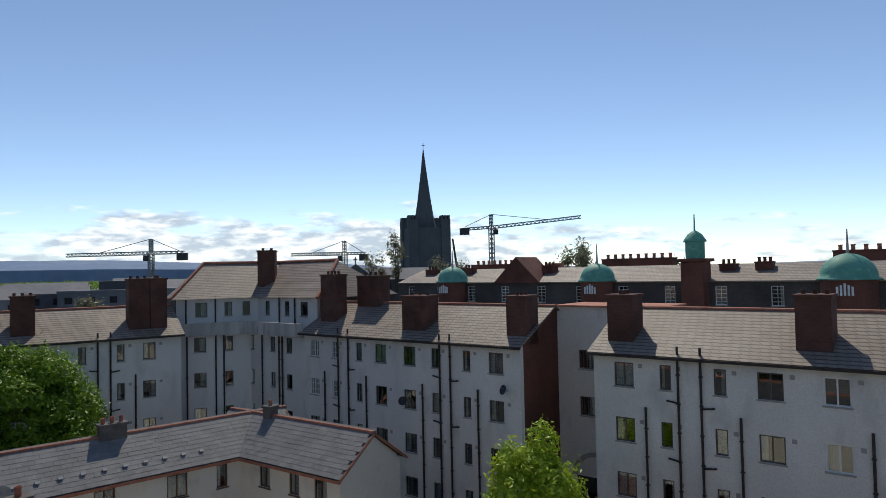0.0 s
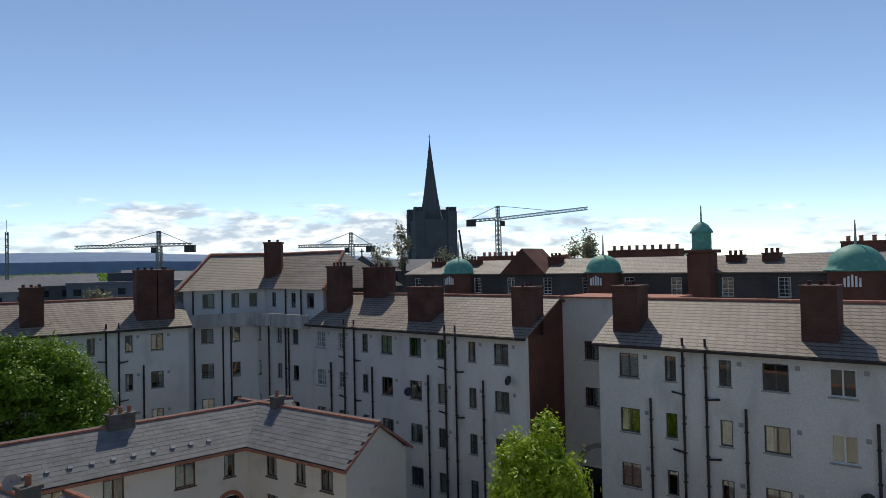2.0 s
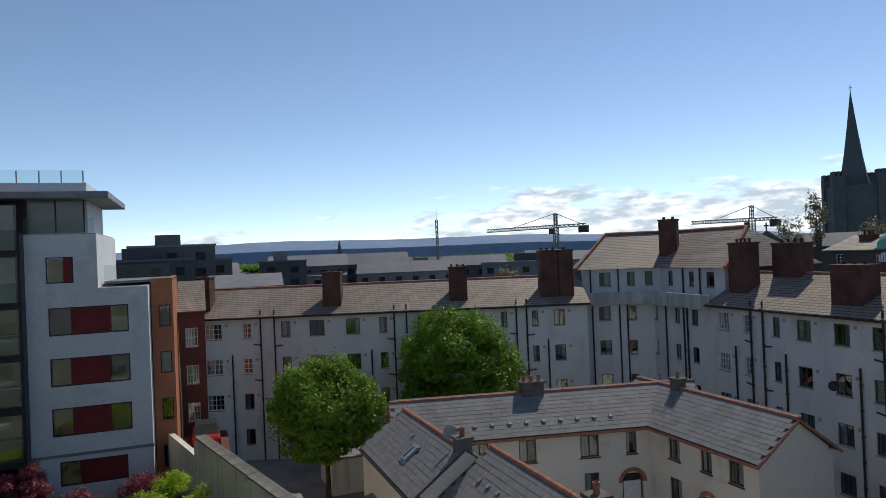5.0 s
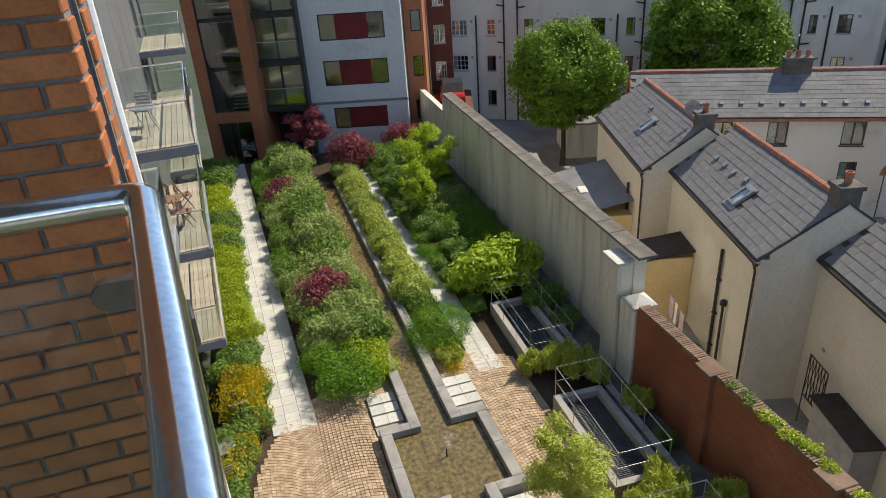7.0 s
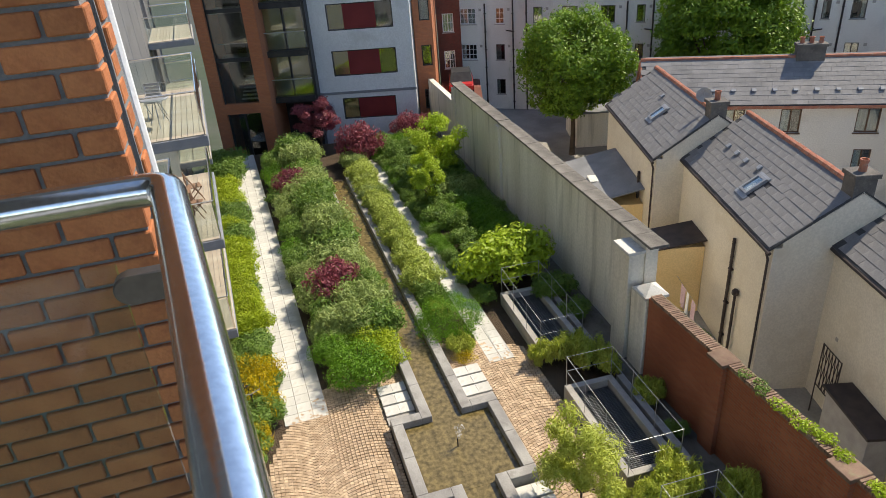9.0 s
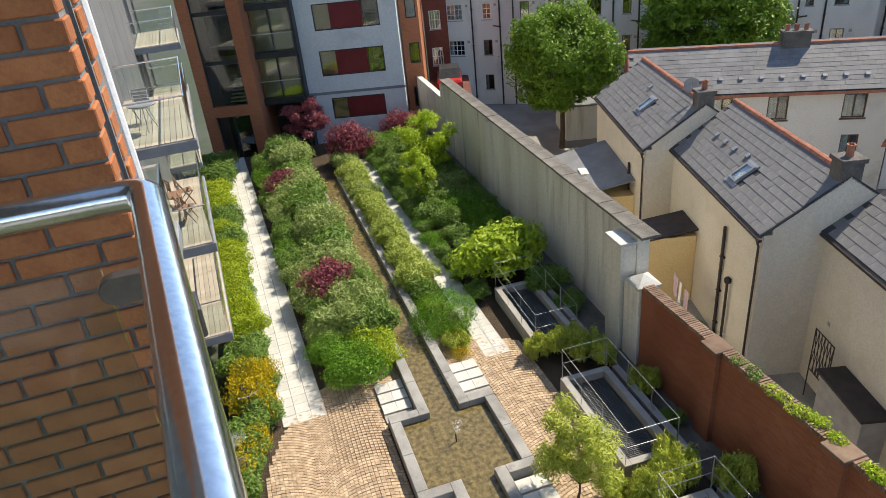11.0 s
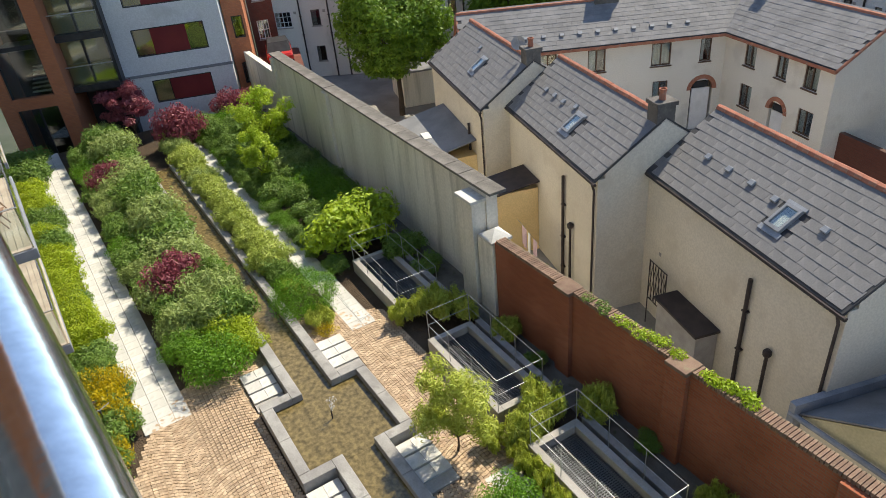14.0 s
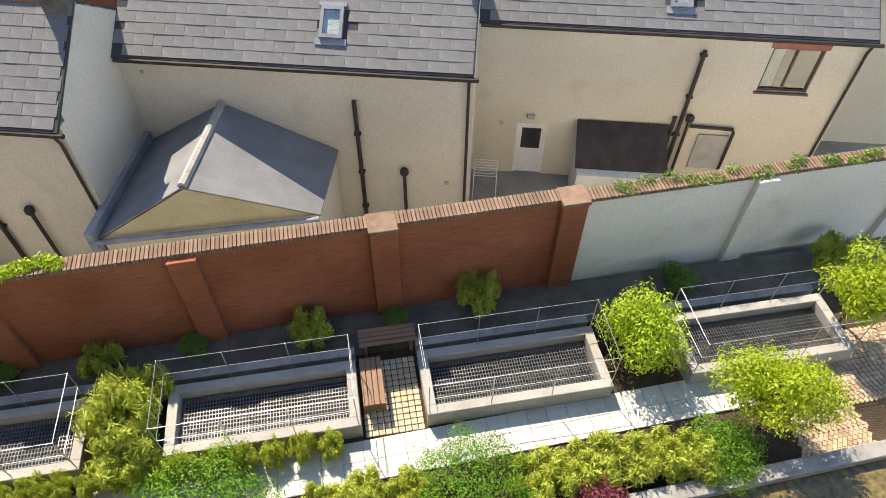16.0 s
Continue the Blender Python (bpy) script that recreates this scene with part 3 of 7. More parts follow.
def cottage(a0, a1, d, wall_mat, label, vents=(), lights=(), pipes=(), cowls=(), openings=(), stub=True):
    home = thing("cottage", label, "house", COT, "staggered terrace")
    back = d + 2 * HALF
    w = 0.25
    bm = bmesh.new()
    pierced(bm, a0, a1, YARD, EAVE, d, d + w, [o[:4] for o in openings])
    part("wall", bm, wall_mat, home)
    for x0, x1 in ((a0, a0 + w), (a1 - w, a1)):
        bm = bmesh.new()
        vs = [[bm.verts.new((x, y, z)) for y, z in ((d + w, YARD), (back, YARD), (back, EAVE), (d + HALF, RIDGE + 0.04), (d + w, EAVE + 0.18))] for x in (x0, x1)]
        bm.faces.new(vs[0][::-1])
        bm.faces.new(vs[1])
        for i in range(5):
            bm.faces.new((vs[0][i], vs[0][(i + 1) % 5], vs[1][(i + 1) % 5], vs[1][i]))
        part("gable_wall", bm, wall_mat, home)
    part("front_wall", boxes((a0 + w, a1 - w, back - w, back, YARD, EAVE)), wall_mat, home)
    roof = part("roof", slope_sheet(slope_sheet(bmesh.new(), a0, a1, d - 0.12, EAVE - 0.085, d + HALF, RIDGE, 0.08), a0, a1, back + 0.12, EAVE - 0.085, d + HALF, RIDGE, 0.08), M_slate_bed, home, "dark slated roof")
    run = math.hypot(HALF, RIDGE - EAVE)
    skip = [(x - 0.06, x + 0.68, y - 0.12, y + 0.66) for x, y in lights]
    slates(roof, a0 + 0.27, a1 - 0.05, d, EAVE, run, PITCH, skip)
    x = a0 + 0.25
    while x < a1 - 0.5:
        ob = link_mesh("ridge_tile", ridge_mesh, roof)
        ob.location, ob.rotation_euler = (x, d + HALF, RIDGE + 0.075 + random.uniform(-0.006, 0.006)), (0, random.uniform(-0.01, 0.01), 0)
        x += 0.448
    for x, y in lights:
        skylight(home, x, y, d, EAVE, PITCH)
    for x, y in vents:
        ob = link_mesh("roof_vent", vent_mesh, home)
        ob.matrix_basis = pose(x, d + y * math.cos(PITCH) - 0.11 * math.sin(PITCH), EAVE + y * math.sin(PITCH) + 0.11 * math.cos(PITCH), math.degrees(PITCH))
    bm = bmesh.new()
    tube(bm, [(a0 + 0.05, d - 0.17, EAVE - 0.09), (a1 + 0.12, d - 0.17, EAVE - 0.1)], 0.06, 8)
    part("gutter", bm, M_pipe, home, "dark gutter")
    bm = bmesh.new()
    tube(bm, [(a1 - 0.12, d - 0.17, EAVE - 0.12), (a1 - 0.12, d - 0.07, EAVE - 0.42), (a1 - 0.12, d - 0.07, YARD)], 0.04, 8)
    part("downpipe", bm, M_pipe, home, "dark downpipe")
    for x, top in pipes:
        pipe_run(home, x, d, YARD, top, 0.06)
    for x, top in cowls:
        bm = tube(bmesh.new(), [(x, d - 0.12, YARD), (x, d - 0.12, top)], 0.05, 8)
        lathe(bm, [(0.09, top), (0.12, top + 0.05), (0.12, top + 0.16), (0.07, top + 0.22)], (x, d - 0.12), 10)
        part("vent_pipe", bm, M_pipe, home, "black vent pipe with a cowl")
    chimney(home, a1 - 0.6, a1 - 0.006, d + HALF - 0.32, d + HALF + 0.32, RIDGE - 0.95, RIDGE + 0.58, M_stack, 1, M_ridge, M_stack, 0.36, 0.115)
    for xa, xb, za, zb, kind in openings:
        if kind == "window":
            window(home, xa, za, xb - xa, zb - za, d, M_frame_brown, 2, True, 0, 1.0, sill_mat=M_frame_brown)
            part("lintel", boxes((xa - 0.08, xb + 0.08, d - 0.02, d + 0.05, zb + 0.002, zb + 0.2)), M_ridge, home, "red painted lintel")
        else:
            door = part("door", boxes((xa + 0.06, xb - 0.06, d + 0.06, d + 0.11, za, zb - 0.06), (xa + 0.16, xb - 0.16, d + 0.045, d + 0.06, za + 0.15, za + 0.85), bevel=0.006), M_frame_white, home, "white back door with a dark upper pane")
            part("frame", boxes((xa, xa + 0.06, d + 0.03, d + 0.14, za, zb), (xb - 0.06, xb, d + 0.03, d + 0.14, za, zb), (xa + 0.06, xb - 0.06, d + 0.03, d + 0.14, zb - 0.06, zb)), M_frame_white, door)
            part("pane", boxes((xa + 0.17, xb - 0.17, d + 0.045, d + 0.058, za + 1.0, zb - 0.2)), M_darkmetal, door)
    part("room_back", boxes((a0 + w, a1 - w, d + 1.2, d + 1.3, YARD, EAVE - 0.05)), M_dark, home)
    return home


cottage(-34.3, -25.9, 8.15, M_cream, "cream rendered cottage with a slate roof and terracotta ridge", [(-30.6, 2.0)], [(-29.6, 0.9)], [(-27.9, 1.9)])
cottage(-25.9, -17.85, 9.3, M_cream, "cream rendered cottage with a skylight in its slate roof", [(-24.4, 1.4), (-23.6, 1.4), (-22.8, 1.4), (-21.9, 1.5)], [(-21.5, 0.55)], [(-20.3, 2.3)], [(-19.6, 0.5)])
cottage(-17.85, -9.5, 11.17, M_cream, "cream rendered cottage with roof vents and an open skylight", [(-16.3, 1.3), (-15.3, 1.3), (-14.3, 1.3), (-13.3, 1.25), (-11.5, 1.25)], [(-12.9, 0.55)], [(-12.5, 2.2)], [(-11.4, 0.4)])
cottage(-9.5, -0.6, 14.05, M_cream, "cream rendered cottage with a lean-to in its yard", [], [(-4.4, 0.6)], [(-3.6, 2.2)], [(-2.4, -0.2)])
cottage(-0.6, 9.6, 16.5, M_cream, "cream rendered cottage with a brown window and a white back door", [(0.9, 1.3), (2.6, 1.3), (6.6, 1.3)], [(4.3, 0.5)], [(5.4, 2.6), (5.2, 0.4)], [(5.62, 0.3)],
        [(0.7, 1.62, YARD, -0.22, "door"), (7.15, 8.5, 1.4, 2.75, "window")])
cottage(9.6, 18.0, 19.0, M_cream, "cream rendered cottage at the end of the terrace")

# lean-to against the fourth cottage
shed = thing("lean_to_extension", "small rendered extension with a grey felt gable roof", "extension", COT)
bm = bmesh.new()
prism(bm, ((-9.3, 10.4), (-4.3, 11.65), (-4.3, 14.0), (-9.3, 14.0)), YARD, 0.4)
part("wall", bm, M_cream, shed)
bm = bmesh.new()
g = [bm.verts.new(c) for c in ((-9.3, 10.4, 0.402), (-4.3, 11.65, 0.402), (-7.1, 10.95, 1.72))]
h = [bm.verts.new(c) for c in ((-9.3, 10.6, 0.402), (-4.3, 11.85, 0.402), (-7.1, 11.15, 1.72))]
bm.faces.new(g)
bm.faces.new(h[::-1])
for i in range(3):
    bm.faces.new((g[i], g[(i + 1) % 3], h[(i + 1) % 3], h[i]))
part("gable", bm, M_gable, shed, "ochre rendered gable")
for name, p in (("roof_slope", ((-9.35, 10.35), (-7.1, 10.9), (-7.1, 14.03), (-9.35, 14.03))), ("roof_slope", ((-4.2, 11.6), (-7.1, 10.9), (-7.1, 14.03), (-4.2, 14.03)))):
    bm = bmesh.new()
    zz = (0.42, 1.78, 1.78, 0.42)
    lo = [bm.verts.new((x, y, z)) for (x, y), z in zip(p, zz)]
    hi = [bm.verts.new((x, y, z + 0.05)) for (x, y), z in zip(p, zz)]
    bm.faces.new(lo)
    bm.faces.new(hi)
    for i in range(4):
        bm.faces.new((lo[i], lo[(i + 1) % 4], hi[(i + 1) % 4], hi[i]))
    part(name, bm, M_felt, shed, "grey felt roof slope")
y = 10.95
while y < 13.95:
    part("ridge_tile", tube(bmesh.new(), [(-7.1, y, 1.82), (-7.1, y + 0.4, 1.82)], 0.11, 8), M_sill, shed)
    y += 0.41
part("parapet", boxes((-9.55, -9.36, 10.2, 14.0, YARD, 0.75)), M_lead, shed, "lead-capped side parapet")
bm = bmesh.new()
tube(bm, [(-9.5, 10.2, 0.42), (-4.2, 11.5, 0.42)], 0.07, 8)
part("gutter", bm, M_lead, shed)

# yard sheds and small extensions
ext = thing("flat_extension", "low yellow extension with a pale felt roof and rooflight", "extension", COT)
part("wall", boxes((-32.4, -27.2, 5.2, 8.14, YARD, 0.62)), M_yellow, ext)
part("roof", slope_sheet(bmesh.new(), -32.5, -27.1, 5.05, 0.64, 8.14, 1.35, 0.06), M_felt, ext)
part("rooflight", boxes((-29.9, -29.1, 6.2, 6.6, 0.98, 1.06), bevel=0.01), M_tile, ext)
hut = thing("yard_shed", "small yellow yard shed with a dark flat roof", "shed", COT)
part("wall", boxes((-24.3, -22.8, 7.5, 9.28, YARD, 0.7)), M_yellow, hut)
part("roof", slope_sheet(bmesh.new(), -24.4, -22.65, 7.4, 0.7, 9.29, 1.0, 0.06), M_pipe, hut)
hut = thing("yard_shed", "low grey concrete yard shed with a stained flat roof", "shed", COT)
part("wall", boxes((-15.6, -13.5, 10.4, 11.15, YARD, -0.35)), M_sill, hut)
part("roof", boxes((-15.7, -13.4, 10.3, 11.16, -0.348, -0.25), bevel=0.01), M_pipe, hut, "dark stained felt roof")
grille = thing("iron_grille", "black iron lattice grille against the cottage wall", "grille", COT @ pose(-16.75, 10.75, -1.1))
bm = bmesh.new()
for i in range(6):
    tube(bm, [(0.16 * i, 0, 0), (0.16 * i + 0.2, 0, 1.5)], 0.014, 5)
    tube(bm, [(0.16 * i + 0.2, 0.02, 0), (0.16 * i, 0.02, 1.5)], 0.014, 5)
part("lattice", bm, M_pipe, grille)
bm = bmesh.new()
for p, q in (((0, 0, -1.5), (0, 0, 1.52)), ((1.0, 0, -1.5), (1.0, 0, 1.52)), ((0, 0, 1.5), (1.0, 0, 1.5)), ((0, 0, 0), (1.0, 0, 0))):
    tube(bm, [p, q], 0.02, 5)
part("grille_frame", bm, M_pipe, grille)
hut = thing("yard_shed", "pale pink yard shed with a black felt roof", "shed", COT)
part("wall", boxes((2.5, 5.0, 15.0, 16.4, YARD, -0.8)), M_tile, hut)
part("roof", slope_sheet(bmesh.new(), 2.45, 5.1, 15.3, -0.8, 16.48, 0.05, 0.05), M_pipe, hut)
lamp = thing("wall_lamp", "small outdoor bulkhead lamp above the back door", "lamp", COT)
part("body", boxes((0.95, 1.2, 16.38, 16.5, 0.02, 0.16), bevel=0.02), M_sill, lamp)

hatch = thing("coal_hatch", "grey timber hatch under a bent black waste pipe", "hatch", COT)
part("board", boxes((6.05, 6.95, 16.43, 16.49, -1.5, -0.2), bevel=0.01), M_sill, hatch)
part("waste_pipe", tube(bmesh.new(), [(7.0, 16.4, YARD), (7.0, 16.4, -0.05), (6.95, 16.4, 0.08), (5.7, 16.4, 0.12)], 0.05, 8), M_pipe, hatch, "bent black waste pipe")
for vx, vd, vz, vt in ((-9.0, 14.05, 2.6, 0.1), (-1.3, 14.05, -0.6, 0.13), (0.15, 16.5, -0.3, 0.13), (-23.0, 9.3, 0.9, 0.12), (-16.9, 11.17, 0.4, 0.12)):
    grid = thing("wall_vent", "small dark square vent in the rendered wall", "vent", COT, "cottage vents")
    part("vent_plate", boxes((vx, vx + vt, vd - 0.02, vd - 0.001, vz, vz + vt)), M_sill, grid)

# low houses round the inner court
low = thing("courtyard_house", "two-storey rendered house with slate roof and arched doorways", "house")


def wing(p0, p1):
    """A gabled wing along the ridge from p0 to p1; returns its local frame, in which it runs along x from 0."""
    d = Vector(p1) - Vector(p0)
    m = Matrix.Translation((p0[0], p0[1], 0)) @ Matrix.Rotation(math.atan2(d.y, d.x), 4, 'Z')
    return m, d.length


mA, lenA = wing((-20.3, 31.4), (-7.8, 40.7))
mB, lenB = wing((-7.8, 40.7), (-0.75, 34.5))


def gabled(parent, m, x0, x1, half, ze, zr, wall_mat, holes, over=0.25, rows=True, sides=(-1,)):
    hold = new("wing")
    hold.parent = parent
    hold.matrix_basis = m
    bm = bmesh.new()
    pierced(bm, x0, x1, YARD, ze, -half, -half + 0.25, holes)
    box(bm, x0, x1, half - 0.25, half, YARD, ze)
    for xa, xb in ((x0, x0 + 0.25), (x1 - 0.25, x1)):
        vs = [[bm.verts.new((x, y, z)) for y, z in ((-half + 0.25, YARD), (half - 0.25, YARD), (half - 0.25, ze + 0.15), (0, zr - 0.02), (-half + 0.25, ze + 0.15))] for x in (xa, xb)]
        bm.faces.new(vs[0][::-1])
        bm.faces.new(vs[1])
        for i in range(5):
            bm.faces.new((vs[0][i], vs[0][(i + 1) % 5], vs[1][(i + 1) % 5], vs[1][i]))
    part("wall", bm, wall_mat, hold)
    bm = bmesh.new()
    slope_sheet(bm, x0 - over, x1 + over, -half - 0.25, ze - 0.12, 0, zr, 0.07)
    slope_sheet(bm, x0 - over, x1 + over, half + 0.25, ze - 0.12, 0, zr, 0.07)
    part("roof", bm, M_slate_bed, hold)
    if rows:
        pitch = math.atan2(zr - ze + 0.12, half + 0.25)
        run, bm, row, y = math.hypot(zr - ze + 0.12, half + 0.25), bmesh.new(), 0, 0.0
        while y < run - 0.05:
            x = x0 - over + (0.0 if row % 2 else 0.25)
            while x < x1 + over - 0.3:
                tilt = Matrix.Translation((x, -half - 0.27 + y * math.cos(pitch), ze - 0.12 + y * math.sin(pitch) + 0.1)) @ Matrix.Rotation(pitch - 0.03, 4, 'X')
                up = random.uniform(0, 0.006)
                box(bm, 0.003, min(0.497, x1 + over - x), 0, 0.34, up, up + 0.012, tilt)
                x += 0.5
            y += 0.29
            row += 1
        tagged(part("slate_field", bm, M_slate_isle, hold), kind="stuff")
    bm = bmesh.new()
    k = x0 - over
    while k < x1 + over - 0.2:
        tube(bm, [(k, 0, zr + 0.08), (k + 0.44, 0, zr + 0.085)], 0.11, 8)
        k += 0.45
    part("ridge_tiles", bm, M_ridge, hold, "terracotta ridge tiles")
    bm = boxes((x0 - over, x1 + over, -half - 0.33, -half - 0.2, ze - 0.22, ze - 0.08))
    part("fascia", bm, M_ridge, hold, "red-brown fascia and gutter")
    for xe in (x0 - over, x1 + over):
        bm = bmesh.new()
        for s in (-1, 1):
            tube(bm, [(xe, s * (half + 0.28), ze - 0.12), (xe, 0, zr + 0.02)], 0.075, 6)
        part("verge", bm, M_ridge, hold, "red-brown verge of the gable")
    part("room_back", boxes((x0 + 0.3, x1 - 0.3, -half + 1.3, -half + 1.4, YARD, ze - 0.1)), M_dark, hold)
    return hold


def slate_isle():
    m = M_slate.copy()
    m.name = "slate_rows"
    n, l = m.node_tree.nodes, m.node_tree.links
    info = [x for x in n if x.bl_idname == "ShaderNodeObjectInfo"][0]
    geo = n.new("ShaderNodeNewGeometry")
    to = info.outputs["Random"].links[0].to_socket
    l.new(geo.outputs["Random Per Island"], to)
    return m


M_slate_isle = slate_isle()
up_z, dn_z = 1.65, -0.4
hA = [(3.8, 4.75, up_z, up_z + 1.2), (6.4, 7.35, up_z, up_z + 1.2), (9.8, 10.85, up_z, up_z + 1.2), (12.4, 13.0, up_z, up_z + 1.2), (6.5, 7.3, dn_z, dn_z + 1.2), (9.98, 10.8, dn_z, dn_z + 1.2), (12.1, 13.3, YARD, YARD + 2.8)]
wA = gabled(low, mA, 0.0, lenA + 1.8, 2.25, EAVE, RIDGE, M_pale, hA)
for h in hA[:6]:
    window(wA, h[0], h[2], h[1] - h[0], h[3] - h[2], -2.25, M_frame_brown, 2 if h[1] - h[0] > 0.7 else 1, True, 0, 1.0, sill_mat=M_frame_brown)
hB = [(3.4, 4.25, up_z + 0.1, up_z + 1.3), (5.75, 6.5, up_z + 0.1, up_z + 1.3), (7.6, 8.5, up_z + 0.1, up_z + 1.3), (3.4, 4.3, dn_z, dn_z + 1.2), (5.7, 6.75, YARD, YARD + 2.75), (7.65, 8.6, dn_z, dn_z + 1.2)]
wB = gabled(low, mB, -1.8, lenB, 2.25, EAVE, RIDGE, M_pale, hB)
for i, h in enumerate(hB):
    if i != 4:
        window(wB, h[0], h[2], h[1] - h[0], h[3] - h[2], -2.25, M_frame_brown, 2 if h[1] - h[0] > 0.65 else 1, True, 0, 1.0, sill_mat=M_frame_brown)


def arch_door(parent, x0, x1, y, z0, z1):
    c, r = (x0 + x1) / 2, (x1 - x0) / 2
    for k in range(11):
        bm = bmesh.new()
        a, b = math.pi * k / 11, math.pi * (k + 1) / 11 - 0.02
        q = [(c + rr * math.cos(t), z1 - r + rr * math.sin(t)) for t, rr in ((a, r), (b, r), (b, r + 0.22), (a, r + 0.22))]
        lo, hi = [bm.verts.new((px, y - 0.03, pz)) for px, pz in q], [bm.verts.new((px, y + 0.2, pz)) for px, pz in q]
        bm.faces.new(lo)
        bm.faces.new(hi[::-1])
        for i in range(4):
            bm.faces.new((lo[i], hi[i], hi[(i + 1) % 4], lo[(i + 1) % 4]))
        part("arch_brick", bm, M_ridge, parent)
    d = part("door", boxes((x0 + 0.1, x1 - 0.1, y + 0.1, y + 0.16, z0, z1 - 0.55), bevel=0.006), M_frame_white, parent, "white panelled door")
    part("fanlight", boxes((x0 + 0.2, x1 - 0.2, y + 0.1, y + 0.14, z1 - 0.5, z1 - 0.2)), M_darkmetal, d)


arch_door(wA, 12.1, 13.3, -2.25, YARD, YARD + 2.9)
arch_door(wB, 5.7, 6.75, -2.25, YARD, YARD + 2.85)
chimney(wA, 7.2, 8.5, -0.3, 0.3, RIDGE - 0.3, RIDGE + 0.75, M_stack, 3, M_ridge, M_stack, 0.3, 0.11)
chimney(wB, 1.3, 1.9, -0.3, 0.3, RIDGE - 0.3, RIDGE + 0.65, M_stack, 1, M_ridge, M_stack, 0.3, 0.11)
pitchA = math.atan2(RIDGE - EAVE + 0.12, 2.5)
for k in range(10):
    ob = link_mesh("roof_vent", vent_mesh, wA)
    ob.matrix_basis = pose(3.2 + 0.95 * k, -2.5 + 0.85 * math.cos(pitchA), EAVE - 0.12 + 0.85 * math.sin(pitchA) + 0.14, math.degrees(pitchA))
bm = bmesh.new()
tube(bm, [(0.55, -2.35, YARD), (0.55, -2.35, EAVE - 0.1)], 0.05, 8)
part("downpipe", bm, M_pipe, wB, "dark downpipe")
post = thing("street_lamp", "white lantern street lamp on a slim post", "street lamp", Matrix.Translation((-12.6, 36.0, 0)))
part("post", tube(bmesh.new(), [(0, 0, YARD), (0, 0, 1.6)], [0.06, 0.045], 8), M_frame_white, post)
part("lantern", lathe(bmesh.new(), [(0.06, 1.6), (0.16, 1.95), (0.19, 2.0), (0.05, 2.18), (0.02, 2.28)], (0, 0), 6), M_frame_white, post, "white glazed lantern")
fence = thing("court_railing", "white metal railing before the doorways", "railing", mA)
part("rail", boxes((8.0, 13.0, -5.2, -5.16, -1.2, -1.15), (8.0, 13.0, -5.2, -5.16, -2.05, -2.0)), M_frame_white, fence)
bar = mesh_once(("bar",), lambda: boxes((-0.012, 0.012, -0.012, 0.012, YARD, -1.1)), M_frame_white)
for k in range(36):
    link_mesh("bar", bar, fence).location = (8.0 + k * 0.14, -5.18, 0)


# ---- four-storey flats ----
ROWS = (7.1, 4.4, 1.7, -1.0)     # sill heights
FE, FR = 8.7, 10.65


